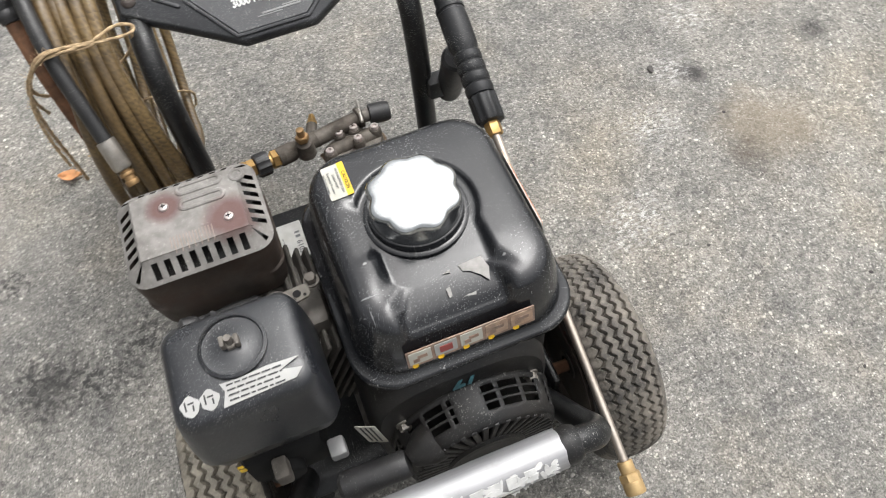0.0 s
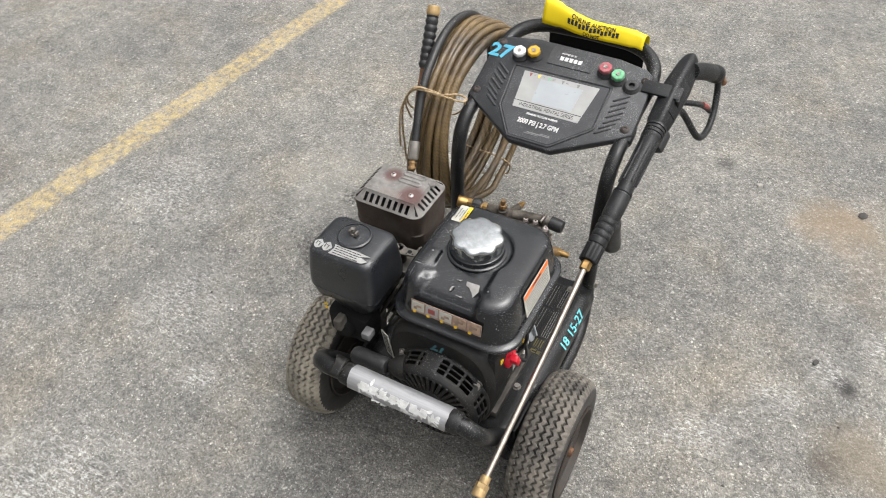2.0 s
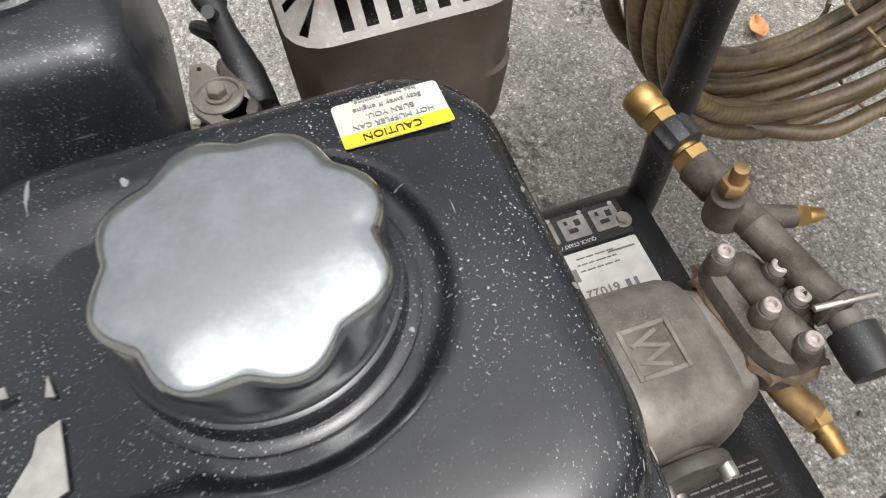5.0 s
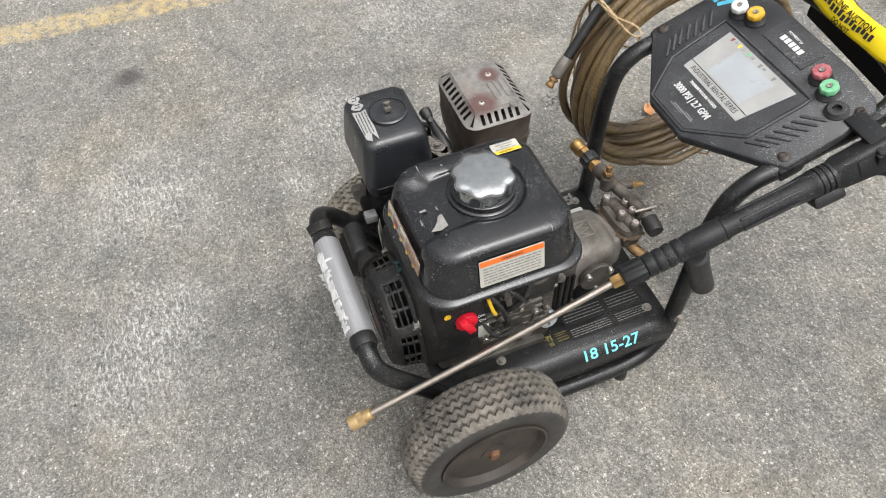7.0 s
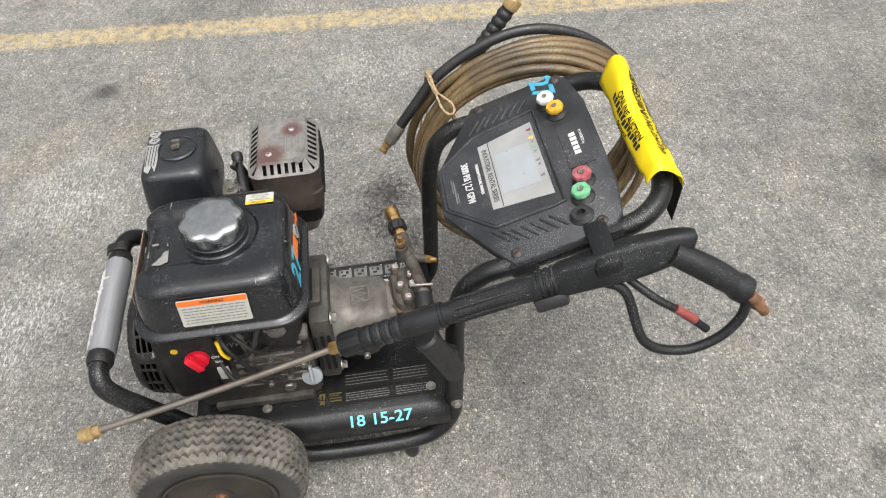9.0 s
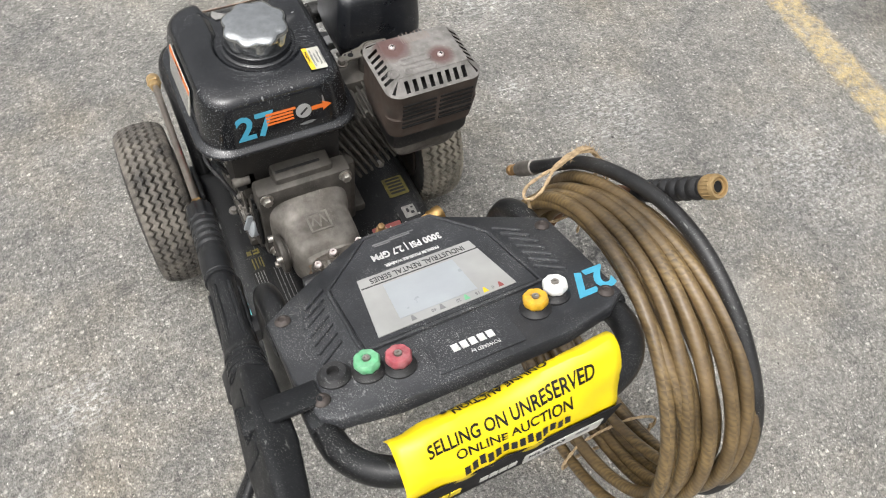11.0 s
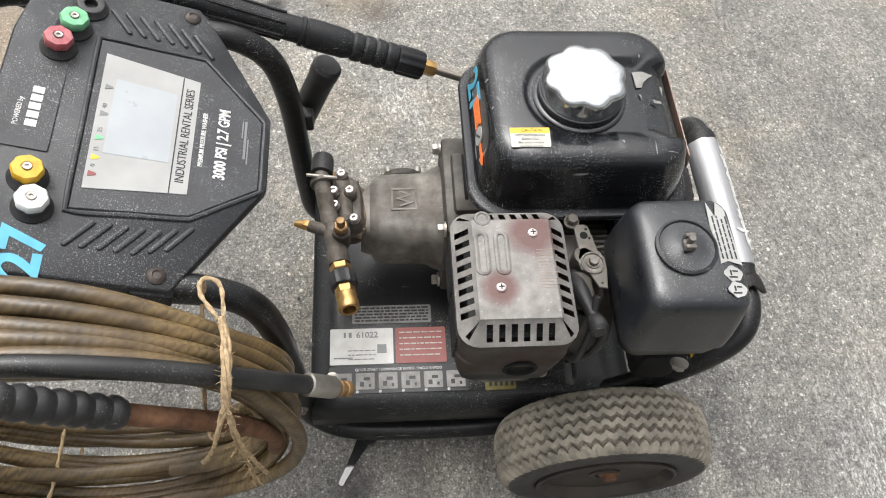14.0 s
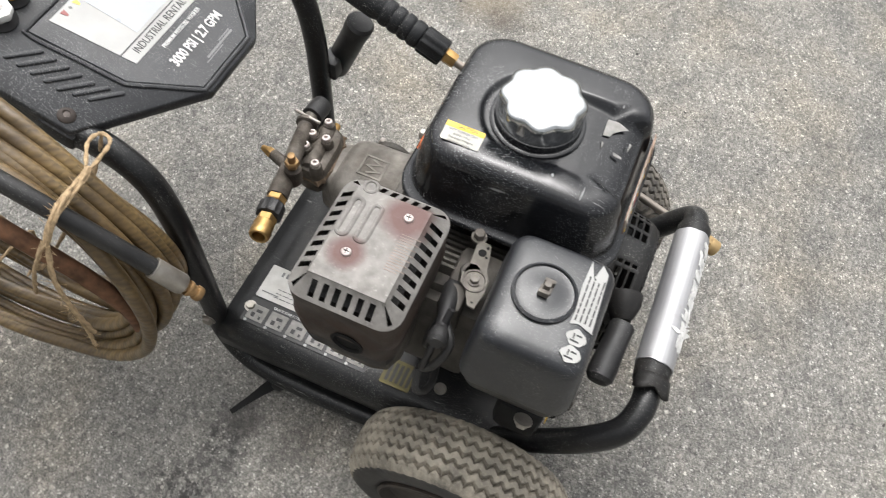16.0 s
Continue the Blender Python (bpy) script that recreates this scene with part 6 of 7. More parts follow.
for s in (-1, 1):
    for k in range(7):
        v = 0.066 - k * 0.0135
        u0 = 0.106 + max(0, k - 4) * -0.004
        bm = bmesh.new()
        m = on_panel(s * (u0 + 0.018), v, 0.0) @ Matrix.Rotation(radians(38 * s), 4, "Z")
        loop = rrect(-0.018, 0.018, -0.0030, 0.0030, 0.003, 4)
        rings(bm, [[m @ (p + Vector((0, 0, -0.001))) for p in loop], [m @ Vector((p.x * 0.95, p.y * 0.7, 0.0022)) for p in loop], [m @ Vector((p.x * 0.85, p.y * 0.3, 0.0030)) for p in loop]])
        part("louvre_rib", bm, PANEL_PLASTIC, panel)
for u, v in ((-0.155, 0.0), (0.154, 0.0), (-0.153, 0.127), (0.152, 0.118)):
    bm = bmesh.new()
    m = on_panel(u, v)
    lathe(bm, [(0.0085, -0.001), (0.0085, 0.001), (0.007, 0.003), (0.004, 0.0042), (0.003, 0.0030), (0.0001, 0.0030)], m, 22)
    part("panel_screw", bm, SCREW_DARK, panel)
for u, v, mat, name in ((-0.1055, 0.1045, TIP_WHITE, "white"), (-0.0775, 0.1130, TIP_YELLOW, "yellow"), (0.0725, 0.1150, TIP_RED, "red"), (0.1010, 0.1060, TIP_GREEN, "green"), (0.1320, 0.0960, None, "")):
    m = on_panel(u, v)
    bm = bmesh.new()
    lathe(bm, [(0.0165, -0.001), (0.0165, 0.002), (0.0145, 0.004), (0.0125, 0.0075), (0.0110, 0.008), (0.0062, 0.0075), (0.006, 0.001), (0.0001, 0.001)], m, 28)
    part("nozzle_socket", bm, RUBBER_BLACK, panel)
    if mat:
        bm = bmesh.new()
        lathe(bm, [(0.0085, 0.006), (0.0115, 0.008), (0.0128, 0.011), (0.0128, 0.0155), (0.0115, 0.0178), (0.0050, 0.0182), (0.0045, 0.0170), (0.0001, 0.0170)], m, 48, 8, 0.035)
        nz = part("spray_nozzle", bm, mat, panel, name + " spray nozzle")
        bm = bmesh.new()
        lathe(bm, [(0.0040, 0.0165), (0.0036, 0.0192), (0.0018, 0.0190), (0.0014, 0.0175), (0.0001, 0.0175)], m, 18)
        part("nozzle_tip", bm, STEEL, nz)
# clamps on the tube, gun bracket arm
bm = bmesh.new()
m = PANEL
box(bm, 0.150, 0.226, 0.092, 0.122, -0.003, 0.004, 0.003, m)
box(bm, 0.218, 0.227, 0.088, 0.124, -0.036, 0.002, 0.003, m)
part("gun_bracket", bm, BLACK_PLASTIC, panel, "black bracket arm holding the gun")
for s in (-1, 1):
    for v0 in (-0.018, 0.100):
        bm = bmesh.new()
        box(bm, s * 0.155 - 0.017, s * 0.155 + 0.017, v0, v0 + 0.040, -0.030, -0.006, 0.006, PANEL)
        part("tube_clamp", bm, BLACK_PLASTIC, panel)

# lance holder on the frame
bm = bmesh.new()
lathe(bm, [(0.0150, 0.0), (0.0175, 0.004), (0.0172, 0.085), (0.0185, 0.092), (0.0185, 0.104), (0.015, 0.108)], along((0.190, -0.094, 0.275), (0.190, -0.132, 0.368)), 24)
box(bm, 0.158, 0.190, -0.112, -0.088, 0.285, 0.315, 0.004)
part("lance_holder", bm, RUBBER_BLACK, washer, "black tubular lance holder on the frame")

# ---- spray gun ----
gun = thing("spray_gun", "long black pressure washer gun with steel lance resting in its bracket", "spray gun")
G0, G1 = Vector((0.187, -0.262, 0.371)), Vector((0.2085, 0.150, 0.5135))
GD = (G1 - G0).normalized()


def gp(s):
    return G0 + GD * s


GM = along(G0, G1)
lance_end = Vector((0.178, -0.640, 0.229))
bm = bmesh.new()
pipe(bm, [G0, G0.lerp(lance_end, 0.5) + Vector((0, 0, -0.003)), lance_end], 0.0052, 14, 0.02)
lance = part("lance", bm, LANCE_STEEL, gun, "tarnished steel lance")
bm = bmesh.new()
ld = (lance_end - G0).normalized()
rod(bm, lance_end - ld * 0.012, lance_end + ld * 0.002, 0.0085, seg=20, bev=0.001)
hexagon(bm, lance_end + ld * 0.001, lance_end + ld * 0.010, 0.0118)
rod(bm, lance_end + ld * 0.009, lance_end + ld * 0.024, 0.0112, seg=24, bev=0.0015)
part("nozzle_holder", bm, BRASS_DUSTY, lance, "brass nozzle coupling")
bm = bmesh.new()
hexagon(bm, gp(-0.004), gp(0.014), 0.0098)
part("lance_nut", bm, BRASS, lance, "brass lance nut")
bm = bmesh.new()
lathe(bm, [(0.010, 0.012), (0.0155, 0.013), (0.0170, 0.016), (0.0172, 0.045), (0.0150, 0.047), (0.012, 0.048)], GM, 48, 10, 0.05)
part("lance_collar", bm, GUN_BLACK, gun, "fluted black coupling collar")
prof = [(0.012, 0.046), (0.0160, 0.048)]
for k in range(4):
    z = 0.050 + k * 0.014
    prof += [(0.0165, z), (0.0172, z + 0.004), (0.0172, z + 0.009), (0.0150, z + 0.012)]
prof += [(0.0160, 0.108), (0.0175, 0.112), (0.0180, 0.140), (0.0175, 0.158), (0.0165, 0.159), (0.0165, 0.161), (0.0178, 0.162), (0.0178, 0.166), (0.012, 0.167)]
bm = bmesh.new()
lathe(bm, prof, GM, 28)
part("forward_grip", bm, GUN_BLACK, gun, "ridged black forward grip")
bm = bmesh.new()
prof = [(0.010, 0.160), (0.0155, 0.166), (0.0150, 0.200), (0.0160, 0.250), (0.0185, 0.285), (0.0190, 0.292)]
for k in range(4):
    z = 0.294 + k * 0.008
    prof += [(0.0200, z), (0.0200, z + 0.004), (0.0182, z + 0.005), (0.0182, z + 0.007)]
prof += [(0.019, 0.328), (0.012, 0.330)]
lathe(bm, prof, GM, 28)
part("insulating_sleeve", bm, GUN_BLACK, gun)
bm = bmesh.new()
for k in range(6):
    a = radians(60 * k)
    box(bm, 0.0145, 0.0182, -0.0022, 0.0022, 0.185, 0.278, 0.001, GM @ Matrix.Rotation(a, 4, "Z"), 1)
part("sleeve_rib", bm, GUN_BLACK, gun)
# receiver, in a frame: x sideways, y towards the trigger, z along the barrel
GE = Vector((0.070, 0.02, -0.125))
GE = (GE - GD * GE.dot(GD)).normalized()
GX = GE.cross(GD).normalized()
RM = Matrix(((GX.x, GE.x, GD.x, G0.x), (GX.y, GE.y, GD.y, G0.y), (GX.z, GE.z, GD.z, G0.z), (0, 0, 0, 1)))
bm = bmesh.new()
loops = []
for z, hw, y0, y1 in ((0.318, 0.015, -0.016, 0.017), (0.330, 0.018, -0.020, 0.021), (0.380, 0.019, -0.022, 0.024), (0.420, 0.019, -0.024, 0.026), (0.450, 0.0175, -0.021, 0.025), (0.478, 0.0160, -0.018, 0.022), (0.496, 0.0135, -0.014, 0.010), (0.503, 0.009, -0.010, 0.000)):
    loops.append([RM @ Vector((p.x, p.y, z)) for p in rrect(-hw, hw, y0, y1, 0.009, 4)])
rings(bm, loops)
part("receiver", bm, GUN_BLACK, gun, "black gun body", angle=45)
bm = bmesh.new()
box(bm, 0.0175, 0.0200, -0.012, 0.012, 0.350, 0.430, 0.001, RM)
box(bm, -0.0200, -0.0175, -0.012, 0.012, 0.350, 0.430, 0.001, RM)
part("side_panel", bm, GUN_BLACK, gun)
heel, htop = Vector((0.258, 0.272, 0.474)), Vector((0.222, 0.180, 0.524))
bm = bmesh.new()
pipe(bm, [htop, htop.lerp(heel, 0.5) + Vector((0.0, 0.0, 0.003)), heel], 0.0165, 22, 0.006, radius=lambda k, n: 0.0155 + 0.002 * math.sin(math.pi * k / max(1, n - 1)) + (0.003 if k > n * 0.82 else 0))
part("pistol_grip", bm, GUN_BLACK, gun, "smooth black pistol grip")
guard_pts = [RM @ Vector((0, 0.020, 0.375)), RM @ Vector((0, 0.045, 0.400)), Vector((0.265, 0.150, 0.402)), Vector((0.2745, 0.200, 0.383)), Vector((0.274, 0.245, 0.398)), Vector((0.268, 0.272, 0.430)), heel + Vector((0.004, 0.004, -0.010))]
bm = bmesh.new()
pipe(bm, guard_pts, 0.0068, 14, 0.006)
part("trigger_guard", bm, GUN_BLACK, gun, "black looped trigger guard")
bm = bmesh.new()
pipe(bm, [RM @ Vector((0, 0.022, 0.405)), Vector((0.247, 0.158, 0.470)), Vector((0.256, 0.190, 0.448)), Vector((0.263, 0.218, 0.425)), Vector((0.266, 0.232, 0.412))], 0.0055, 12, 0.006)
trigger = part("trigger", bm, GUN_BLACK, gun)
bm = bmesh.new()
rod(bm, Vector((0.2555, 0.186, 0.4530)), Vector((0.262, 0.214, 0.4310)), 0.0062, seg=12)
part("trigger_lock", bm, LABEL_RED, trigger, "faded red trigger lock")
bm = bmesh.new()
inl = (Vector((0.272, 0.300, 0.442)) - heel).normalized()
rod(bm, heel + inl * 0.008, heel + inl * 0.024, 0.0085, seg=16)
hexagon(bm, heel + inl * 0.020, heel + inl * 0.032, 0.0095)
rod(bm, heel + inl * 0.030, heel + inl * 0.046, 0.0070, seg=16, bev=0.001)
part("hose_inlet", bm, RUST, gun, "rust-brown threaded hose inlet")
bm = bmesh.new()
box(bm, -0.014, 0.014, 0.014, 0.034, 0.285, 0.330, 0.005, RM)
part("rubber_rest", bm, RUBBER_BLACK, gun)

# ---- hose ----
hose = thing("pressure_hose", "coiled tan braided pressure hose hung beside the handle", "hose")
HC = Vector((-0.215, 0.105, 0.325))
rnd = random.Random(21)
pts = []
turns = 12
lanes = [-0.168, -0.187, -0.206, -0.225, -0.242, -0.258, -0.250, -0.235, -0.216, -0.197, -0.178, -0.230]
radii = [0.194, 0.195, 0.197, 0.198, 0.199, 0.199, 0.189, 0.187, 0.186, 0.186, 0.185, 0.172]
per = 20
jit = [[rnd.uniform(-1, 1) for _ in range(4)] for _ in range(turns)]
for k in range(turns * per + 1):
    q = k / per
    i = min(int(q), turns - 1)
    f = smoothstep(0.0, 1.0, q - i)
    j = min(i + 1, turns - 1)
    a = 2 * math.pi * q + radians(250)
    x = lanes[i] * (1 - f) + lanes[j] * f
    r = radii[i] * (1 - f) + radii[j] * f
    w = jit[i][0] * (1 - f) + jit[j][0] * f
    r += 0.012 * w * math.sin(a + jit[i][1]) + 0.004 * math.sin(2 * a + 3 * w)
    x += 0.006 * math.sin(a * 1.7 + 5 * w)
    spread = 1 + 0.30 * max(0.0, -math.sin(a)) + 0.10 * math.cos(a)
    tie = math.exp(-((math.atan2(math.sin(a - radians(140)), math.cos(a - radians(140)))) / 0.45) ** 2)
    xx = HC.x + (x - HC.x) * spread * (1 - 0.30 * tie) - 0.010 * max(0.0, -math.sin(a))
    pts.append((xx, HC.y + r * math.cos(a) * 1.03, HC.z + (r * math.sin(a)) * (1.06 if math.sin(a) > 0 else 0.98)))
pts = [(-0.246, -0.084, 0.300), (-0.243, -0.076, 0.245), (-0.230, -0.050, 0.190), (-0.205, -0.008, 0.156)] + pts[1:]
bm = bmesh.new()
pipe(bm, pts, 0.0079, 12, 0.009)
part("hose_line", bm, HOSE_BROWN, hose, "tan braided hose line in a dozen loops")
tip = Vector((-0.222, -0.158, 0.369))
back = Vector((-0.236, -0.106, 0.432))
bl = [tip.lerp(back, 0.45), back, (-0.248, -0.060, 0.484), (-0.255, 0.000, 0.524), (-0.260, 0.070, 0.549), (-0.262, 0.140, 0.547), (-0.264, 0.215, 0.512), (-0.268, 0.280, 0.440), (-0.272, 0.312, 0.330), (-0.272, 0.300, 0.220), (-0.268, 0.230, 0.140), (-0.262, 0.150, 0.108)]
bm = bmesh.new()
pipe(bm, bl, 0.0088, 14, 0.007)
part("black_whip", bm, HOSE_BLACK, hose, "black rubber hose end lying over the coil")
bm = bmesh.new()
d = (tip - back).normalized()
lathe(bm, [(0.008, 0.0), (0.0108, 0.001), (0.0108, 0.034), (0.0095, 0.037), (0.007, 0.038)], along(back + d * 0.028, tip), 24, 8, 0.02)
part("crimp_sleeve", bm, STEEL, hose, "crimped steel ferrule")
bm = bmesh.new()
e = back + d * 0.064
rod(bm, e, e + d * 0.006, 0.0058, seg=16)
rod(bm, e + d * 0.005, e + d * 0.010, 0.0082, seg=16, bev=0.001)
rod(bm, e + d * 0.010, e + d * 0.016, 0.0062, seg=16)
rod(bm, e + d * 0.015, e + d * 0.022, 0.0078, seg=16, bev=0.001)
part("plug_nipple", bm, BRASS_DARK, hose, "rusty plug nipple")
gb, gt = Vector((-0.279, 0.007, 0.492)), Vector((-0.2945, 0.083, 0.586))
gd = (gt - gb).normalized()
prof = [(0.008, 0.0), (0.0112, 0.001)]
for k in range(7):
    z = 0.003 + k * 0.0145
    prof += [(0.0118, z), (0.0135, z + 0.004), (0.0135, z + 0.008), (0.0114, z + 0.012)]
prof += [(0.0125, 0.106), (0.008, 0.107)]
bm = bmesh.new()
lathe(bm, prof, along(gb, gt), 24)
part("bend_guard", bm, RUBBER_BLACK, hose, "ribbed black rubber hose guard")
bm = bmesh.new()
lathe(bm, [(0.008, 0.0), (0.0118, 0.001), (0.0130, 0.003), (0.0130, 0.018), (0.0122, 0.020), (0.0100, 0.020), (0.0094, 0.0165), (0.0076, 0.0160), (0.0070, 0.0185), (0.0064, 0.0185), (0.0062, 0.004), (0.0001, 0.004)], along(gb + gd * 0.106, gt + gd * 0.05), 40)
coupling = part("brass_coupling", bm, BRASS_DUSTY, hose, "knurled brass hose coupling")
# near-black lining added to darken the bore as shade would
bm = bmesh.new()
lathe(bm, [(0.0062, 0.0165), (0.0061, 0.0172), (0.0060, 0.0125), (0.0001, 0.0120)], along(gb + gd * 0.106, gt + gd * 0.05), 24)
part("bore", bm, SHADE_BLACK, coupling, "coupling bore, its inner shade coloured near-black")
for k in range(20):
    bm = bmesh.new()
    box(bm, 0.0126, 0.0137, -0.0008, 0.0008, 0.0045, 0.0165, 0.0003, along(gb + gd * 0.106, gt + gd * 0.05) @ Matrix.Rotation(2 * math.pi * k / 20, 4, "Z"), 1)
    part("knurl", bm, BRASS_DUSTY, coupling)
bm = bmesh.new()
pipe(bm, [gb + gd * 0.01, gb - gd * 0.02, (-0.272, -0.028, 0.452), (-0.262, -0.062, 0.400), (-0.252, -0.084, 0.330), (-0.246, -0.080, 0.260)], 0.0088, 12)
part("rusty_hose_end", bm, RUST, hose, "rust-brown hose end under the guard")

# ---- twine ----
def twine(name, strands, label, r=0.0013):
    t = thing(name, label, "twine")
    for pts in strands:
        bm = bmesh.new()
        path = smooth_path(pts, 0.004)
        a, b = [], []
        for k, p in enumerate(path):
            c, s = math.cos(k * 0.8) * r * 0.55, math.sin(k * 0.8) * r * 0.55
            a.append(p + Vector((c, s, c * 0.5)))
            b.append(p - Vector((c, s, c * 0.5)))
        pipe(bm, a, r, 6, smooth=False)
        pipe(bm, b, r, 6, smooth=False)
        part("strand", bm, TWINE, t)
    return t


def bundle(line, offset, phase):
    """One strand of a loosely wound bunch along a line."""
    path = smooth_path(line, 0.012)
    n = len(path)
    out = []
    for k, p in enumerate(path):
        a = phase + k * 0.55
        s = math.sin(math.pi * (k + 0.5) / n) * 0.5 + 0.5
        out.append(p + Vector((0.3 * math.cos(a), math.cos(a), math.sin(a))) * offset * s)
    return out


neck = [(-0.200, -0.060, 0.489), (-0.222, -0.066, 0.495), (-0.244, -0.069, 0.499), (-0.262, -0.069, 0.492), (-0.275, -0.067, 0.476)]
knot = twine("twine_tie", [
    [(-0.200, -0.057, 0.490), (-0.176, -0.040, 0.487), (-0.160, -0.038, 0.482), (-0.157, -0.046, 0.480), (-0.168, -0.056, 0.484), (-0.200, -0.062, 0.490)],
    [(-0.160, -0.040, 0.478), (-0.170, -0.034, 0.450), (-0.20, -0.030, 0.425), (-0.262, -0.040, 0.420), (-0.284, -0.050, 0.435), (-0.284, -0.060, 0.462), (-0.275, -0.067, 0.478)],
    bundle(neck, 0.0028, 0.0), bundle(neck, 0.0028, 1.6), bundle(neck, 0.0028, 3.1), bundle(neck, 0.0028, 4.7),
    [(-0.274, -0.068, 0.478), (-0.288, -0.070, 0.445), (-0.292, -0.072, 0.400), (-0.292, -0.070, 0.340), (-0.293, -0.066, 0.300)],
    [(-0.276, -0.070, 0.476), (-0.291, -0.074, 0.440), (-0.295, -0.080, 0.395), (-0.294, -0.084, 0.350)],
    [(-0.275, -0.064, 0.477), (-0.290, -0.056, 0.450), (-0.294, -0.046, 0.420), (-0.293, -0.034, 0.392)],
], "thick bunch of frayed jute twine tied round the hose coil", 0.0015)
bm = bmesh.new()
fz = random.Random(8)
fray = smooth_path(neck + [(-0.290, -0.071, 0.44), (-0.293, -0.073, 0.38), (-0.293, -0.070, 0.31)], 0.003)
for k in range(150):
    p = fz.choice(fray)
    d = Vector((fz.uniform(-1, 0.4), fz.uniform(-1, 1), fz.uniform(-0.6, 1))).normalized()
    q = p + d * fz.uniform(0.005, 0.013)
    pipe(bm, [p, p.lerp(q, 0.5) + Vector((0, 0, -0.001)), q], 0.00022, 3, smooth=False)
part("fray", bm, TWINE, knot)
twine("twine_tie", [
    [(-0.160, 0.190, 0.120), (-0.200, 0.180, 0.104), (-0.260, 0.185, 0.106), (-0.300, 0.195, 0.130), (-0.302, 0.190, 0.170), (-0.260, 0.178, 0.176), (-0.190, 0.178, 0.172), (-0.158, 0.188, 0.150), (-0.160, 0.190, 0.120)],
    [(-0.302, 0.192, 0.150), (-0.310, 0.200, 0.09), (-0.306, 0.215, 0.03), (-0.300, 0.232, 0.004), (-0.330, 0.250, 0.003), (-0.355, 0.262, 0.003), (-0.385, 0.270, 0.003)],
], "thin jute twine round lower coil, end trailing on ground", 0.0016)

# ---- auction tags ----
tag = thing("auction_tag", "crumpled bright yellow plastic tag folded over the handle bar", "tag")
bm = bmesh.new()
nu, nv = 26, 18
prof = [(0.176, 0.546), (0.179, 0.558), (0.184, 0.569), (0.192, 0.575), (0.203, 0.571), (0.213, 0.562), (0.221, 0.551), (0.2265, 0.540), (0.2300, 0.528)]
pp = smooth_path([(0, y, z) for y, z in prof], 0.0045)
g = []
for i in range(nu + 1):
    u = i / nu
    row = []
    for k, p in enumerate(pp):
        s = k / (len(pp) - 1)
        wob = 0.0030 * noise.noise(Vector((u * 5, s * 3, 3.3))) + 0.0015 * noise.noise(Vector((u * 14, s * 8, 1.3)))
        lift = (0.024 * u ** 2 - 0.010 * (1 - u) + 0.004 * math.sin(u * 9)) * math.sin(math.pi * min(1.0, s * 1.1 + 0.12))
        row.append(bm.verts.new((0.120 - 0.212 * u, p.y + wob - 0.004 * (1 - s) * u + 0.6 * max(0.0, wob), p.z + lift + 0.0022 + max(0.0, wob) * (1 if s < 0.5 else 0.3))))
    g.append(row)
for i in range(nu):
    for k in range(len(pp) - 1):
        bm.faces.new((g[i][k], g[i + 1][k], g[i + 1][k + 1], g[i][k + 1]))
part("tag_film", bm, TAG_YELLOW, tag, solid=0.0006)
def on_film(me, s0, fs, x0=0.014):
    """Lays flat lettering on to the film: x along the bar, y down the fold."""
    length = sum((q - p).length for p, q in zip(pp, pp[1:]))
    for v in me.vertices:
        x = x0 + fs * v.co.x
        s = min(0.995, max(0.005, s0 + fs * v.co.y / length))
        f = s * (len(pp) - 1)
        k = min(int(f), len(pp) - 2)
        p, d = pp[k].lerp(pp[k + 1], f - k), (pp[k + 1] - pp[k]).normalized()
        u = (0.120 - x) / 0.212
        wob = 0.0030 * noise.noise(Vector((u * 5, s * 3, 3.3))) + 0.0015 * noise.noise(Vector((u * 14, s * 8, 1.3)))
        lift = (0.024 * u ** 2 - 0.010 * (1 - u) + 0.004 * math.sin(u * 9)) * math.sin(math.pi * min(1.0, s * 1.1 + 0.12))
        q = Vector((x, p.y + wob - 0.004 * (1 - s) * u + 0.6 * max(0.0, wob), p.z + lift + 0.0022 + max(0.0, wob) * (1 if s < 0.5 else 0.3)))
        v.co = q + Vector((0, -d.z, d.y)) * 0.0012


for txt, s0, sz, fs in (("ONLINE AUCTION", 0.25, 0.0130, 1), ("DO NOT", 0.040, 0.0100, 1), ("SELLING ON UNRESERVED", 0.52, 0.0160, -1), ("ONLINE AUCTION", 0.69, 0.0160, -1)):
    on_film(words(txt, sz, Matrix.Identity(4), INK, tag, squeeze=0.84, bold=0.0003).data, s0, fs)
for s0, fs in ((0.145, 1), (0.86, -1)):
    for i in range(14):
        on_film(bars("print_block", Matrix.Identity(4), [(-0.050 + 0.0078 * i, 0.001 * (i % 3), 0.0056, 0.0085)], INK, tag).data, s0, fs)

card = thing("auction_card", "black hanging auction card with a white lot label", "tag")
CM = axes((0.010, 0.2300, 0.505), (-1, 0, 0), (0, 0.03, 1))
bm = bmesh.new()
prism(bm, [(-0.106, 0.030), (-0.104, -0.042), (0.104, -0.022), (0.106, 0.030)], -0.0012, 0.0, CM)
part("card_sheet", bm, CARD_BLACK, card)
bars("logo_shape", CM @ Matrix.Translation((-0.060, -0.014, 0.0002)) @ Matrix.Rotation(radians(3), 4, "Z"), [(-0.026 + 0.0125 * k, 0, 0.0108, 0.017) for k in range(3)], TAG_YELLOW, card, "yellow block of a logo")
bars("logo_shape", CM @ Matrix.Translation((-0.020, -0.012, 0.0002)) @ Matrix.Rotation(radians(3), 4, "Z"), [(-0.012 + 0.010 * k, 0, 0.0084, 0.014) for k in range(4)], STOCK_WHITE, card, "white block of a logo")
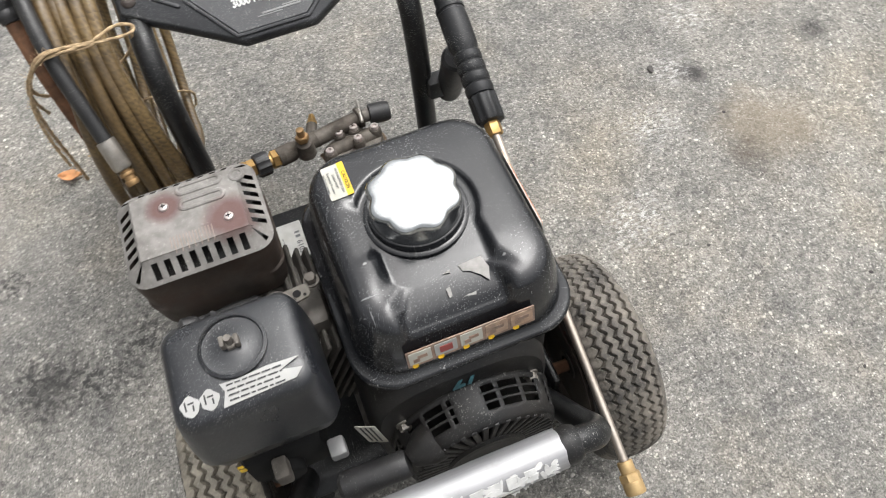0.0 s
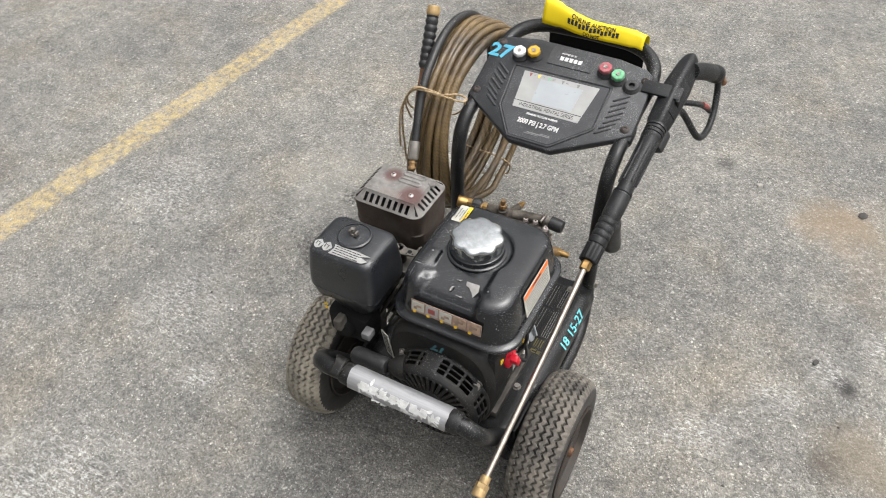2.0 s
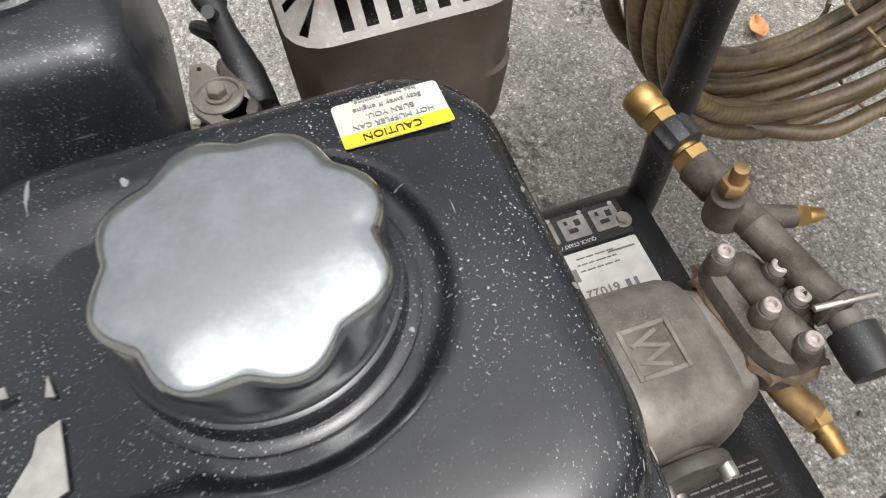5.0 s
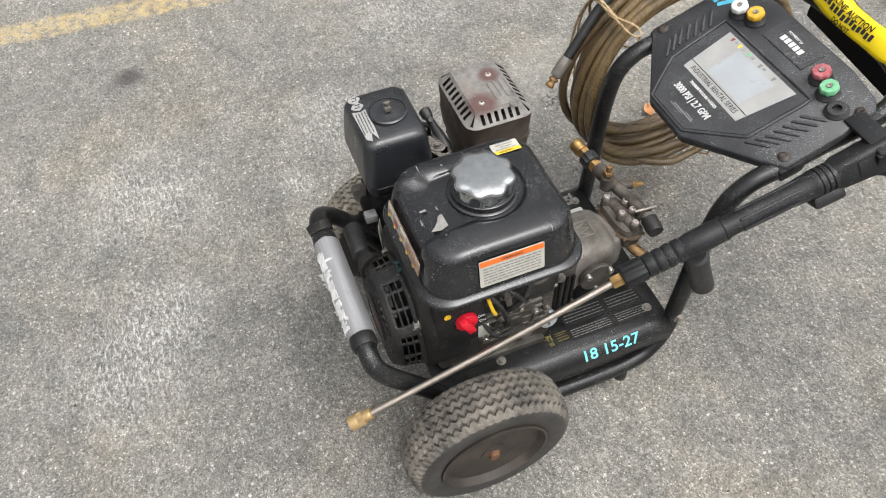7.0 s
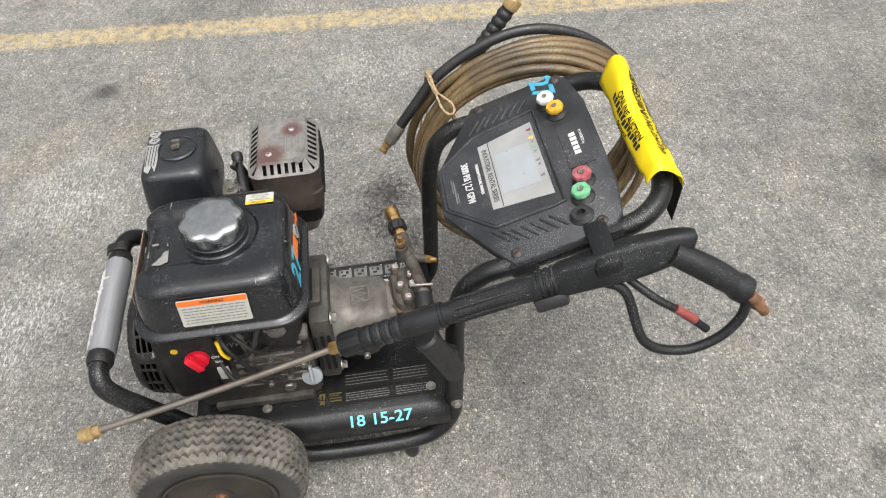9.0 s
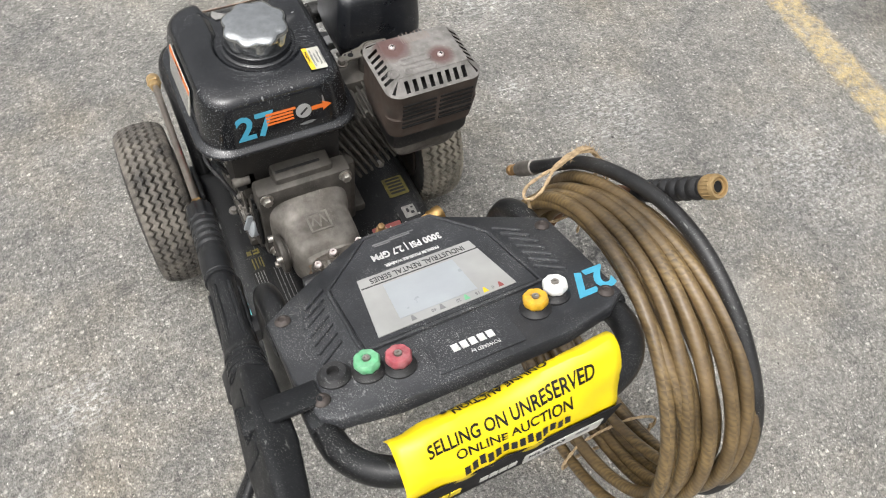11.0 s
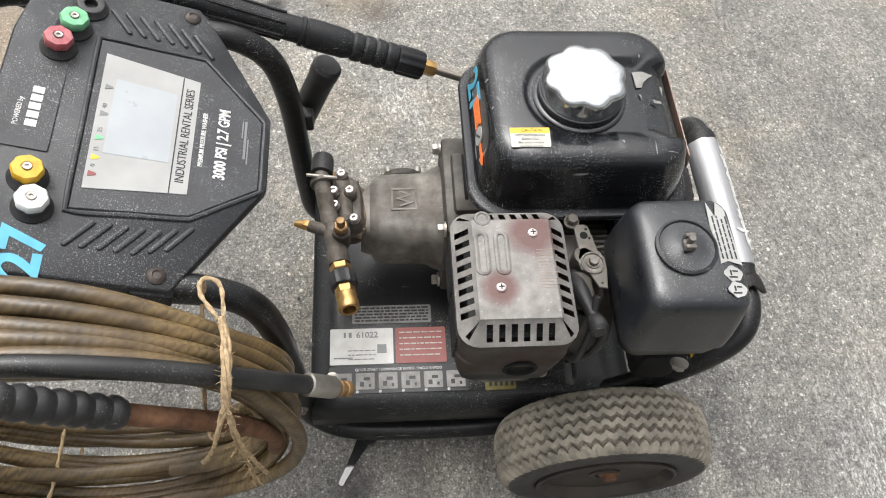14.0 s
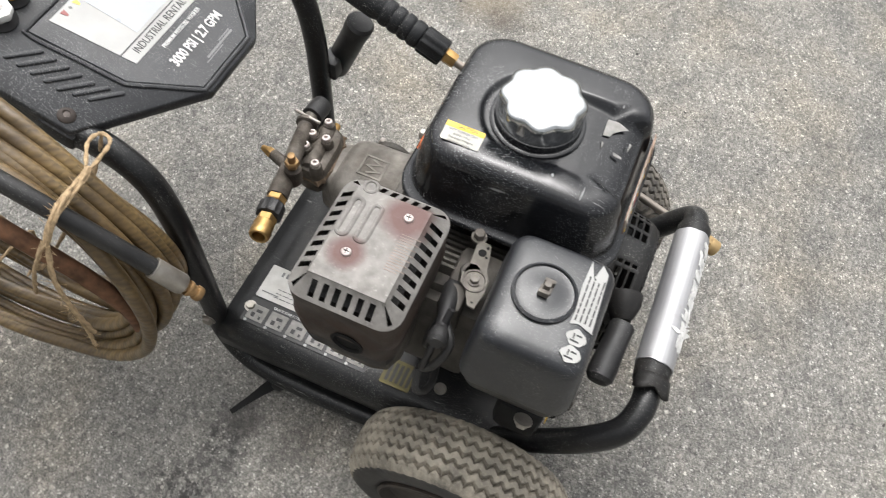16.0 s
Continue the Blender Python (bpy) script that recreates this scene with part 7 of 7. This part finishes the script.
m = CM @ Matrix.Translation((0.052, -0.010, 0.0002)) @ Matrix.Rotation(radians(4), 4, "Z")
lot = plate("lot_label", m, 0.084, 0.028, STOCK_WHITE, card, "white lot label")
words("HL8043", 0.0125, m @ Matrix.Translation((-0.018, 0.004, 0.001)), INK, card)
bars("label_print", m @ Matrix.Translation((0, 0, 0.0009)), [(0.020, 0.005, 0.014, 0.006), (-0.014, -0.009, 0.030, 0.002)], LABEL_GREY, card)

# ---- loose things on the ground ----
bm = bmesh.new()
gv = []
for i in range(7):
    for j in range(5):
        u, v = i / 6 * 2 - 1, j / 4 * 2 - 1
        wdt = 0.012 * max(0.08, (1 - u * u)) * (1 + 0.3 * math.sin(u * 9))
        gv.append(bm.verts.new((-0.420 + 0.020 * u + 0.3 * wdt * v, 0.233 + wdt * v - 0.006 * u, 0.004 + 0.006 * v * v + 0.003 * u * u)))
for i in range(6):
    for j in range(4):
        bm.faces.new((gv[i * 5 + j], gv[(i + 1) * 5 + j], gv[(i + 1) * 5 + j + 1], gv[i * 5 + j + 1]))
ob = part("leaf", bm, LEAF, None, "curled dry orange leaf on asphalt", solid=0.0006)
tagged(ob, "curled dry orange leaf on asphalt", "leaf")


def pebble(bm, x, y, r, rnd):
    bmesh_ret = bmesh.ops.create_icosphere(bm, subdivisions=1, radius=1.0)
    q = Euler((rnd.uniform(0, 6), rnd.uniform(0, 6), rnd.uniform(0, 6))).to_matrix()
    s = Vector((r * rnd.uniform(0.8, 1.3), r * rnd.uniform(0.7, 1.1), r * rnd.uniform(0.35, 0.6)))
    a = rnd.uniform(0, 6)
    for v in bmesh_ret["verts"]:
        p = q @ v.co * rnd.uniform(0.85, 1.12)
        px, py = p.x * s.x, p.y * s.y
        v.co = Vector((x + px * math.cos(a) - py * math.sin(a), y + px * math.sin(a) + py * math.cos(a), max(0.0, p.z * s.z + s.z * 0.55)))


STONE = worn("pale_grit_stone", (0.30, 0.28, 0.25), 0.8, var=0.3, scale=60)
STONE_DARK = worn("dark_chip", (0.05, 0.045, 0.042), 0.8, var=0.3, scale=60)
rnd = random.Random(77)
for mat, lab, n in ((STONE, "scattered pale grit on asphalt", 260), (STONE_DARK, "scattered dark chips on asphalt", 120)):
    bm = bmesh.new()
    for k in range(n):
        pebble(bm, rnd.uniform(-1.7, 1.5), rnd.uniform(-1.5, 1.7), rnd.uniform(0.0012, 0.0036), rnd)
    ob = part("grit", bm, mat, None)
    tagged(ob, lab, "gravel", kind="stuff")
for x, y, r, mat, lab in ((0.404, 0.568, 0.009, STONE, "small pale stone on asphalt"), (0.66, 0.563, 0.012, STONE_DARK, "small dark stone chip on asphalt"), (0.633, 0.04, 0.009, STONE_DARK, "small dark stone chip on asphalt"), (-0.60, -0.62, 0.008, STONE, "small pale stone on asphalt")):
    bm = bmesh.new()
    pebble(bm, x, y, r, rnd)
    ob = part("stone", bm, mat, None)
    tagged(ob, lab, "stone")
# damp streak at the rear foot
bm = bmesh.new()
prism(bm, [(-0.160, -0.160), (-0.185, -0.150), (-0.205, -0.142), (-0.228, -0.131), (-0.232, -0.137), (-0.210, -0.150), (-0.190, -0.163), (-0.172, -0.176)], 0.0, 0.0012)
wet = Nodes("dark_water")
wet.set("Base Color", (0.02, 0.02, 0.02))
wet.set("Roughness", 0.06)
ob = part("puddle", bm, wet.mat, None)
tagged(ob, "small dark water streak under the frame", "water", kind="structure")
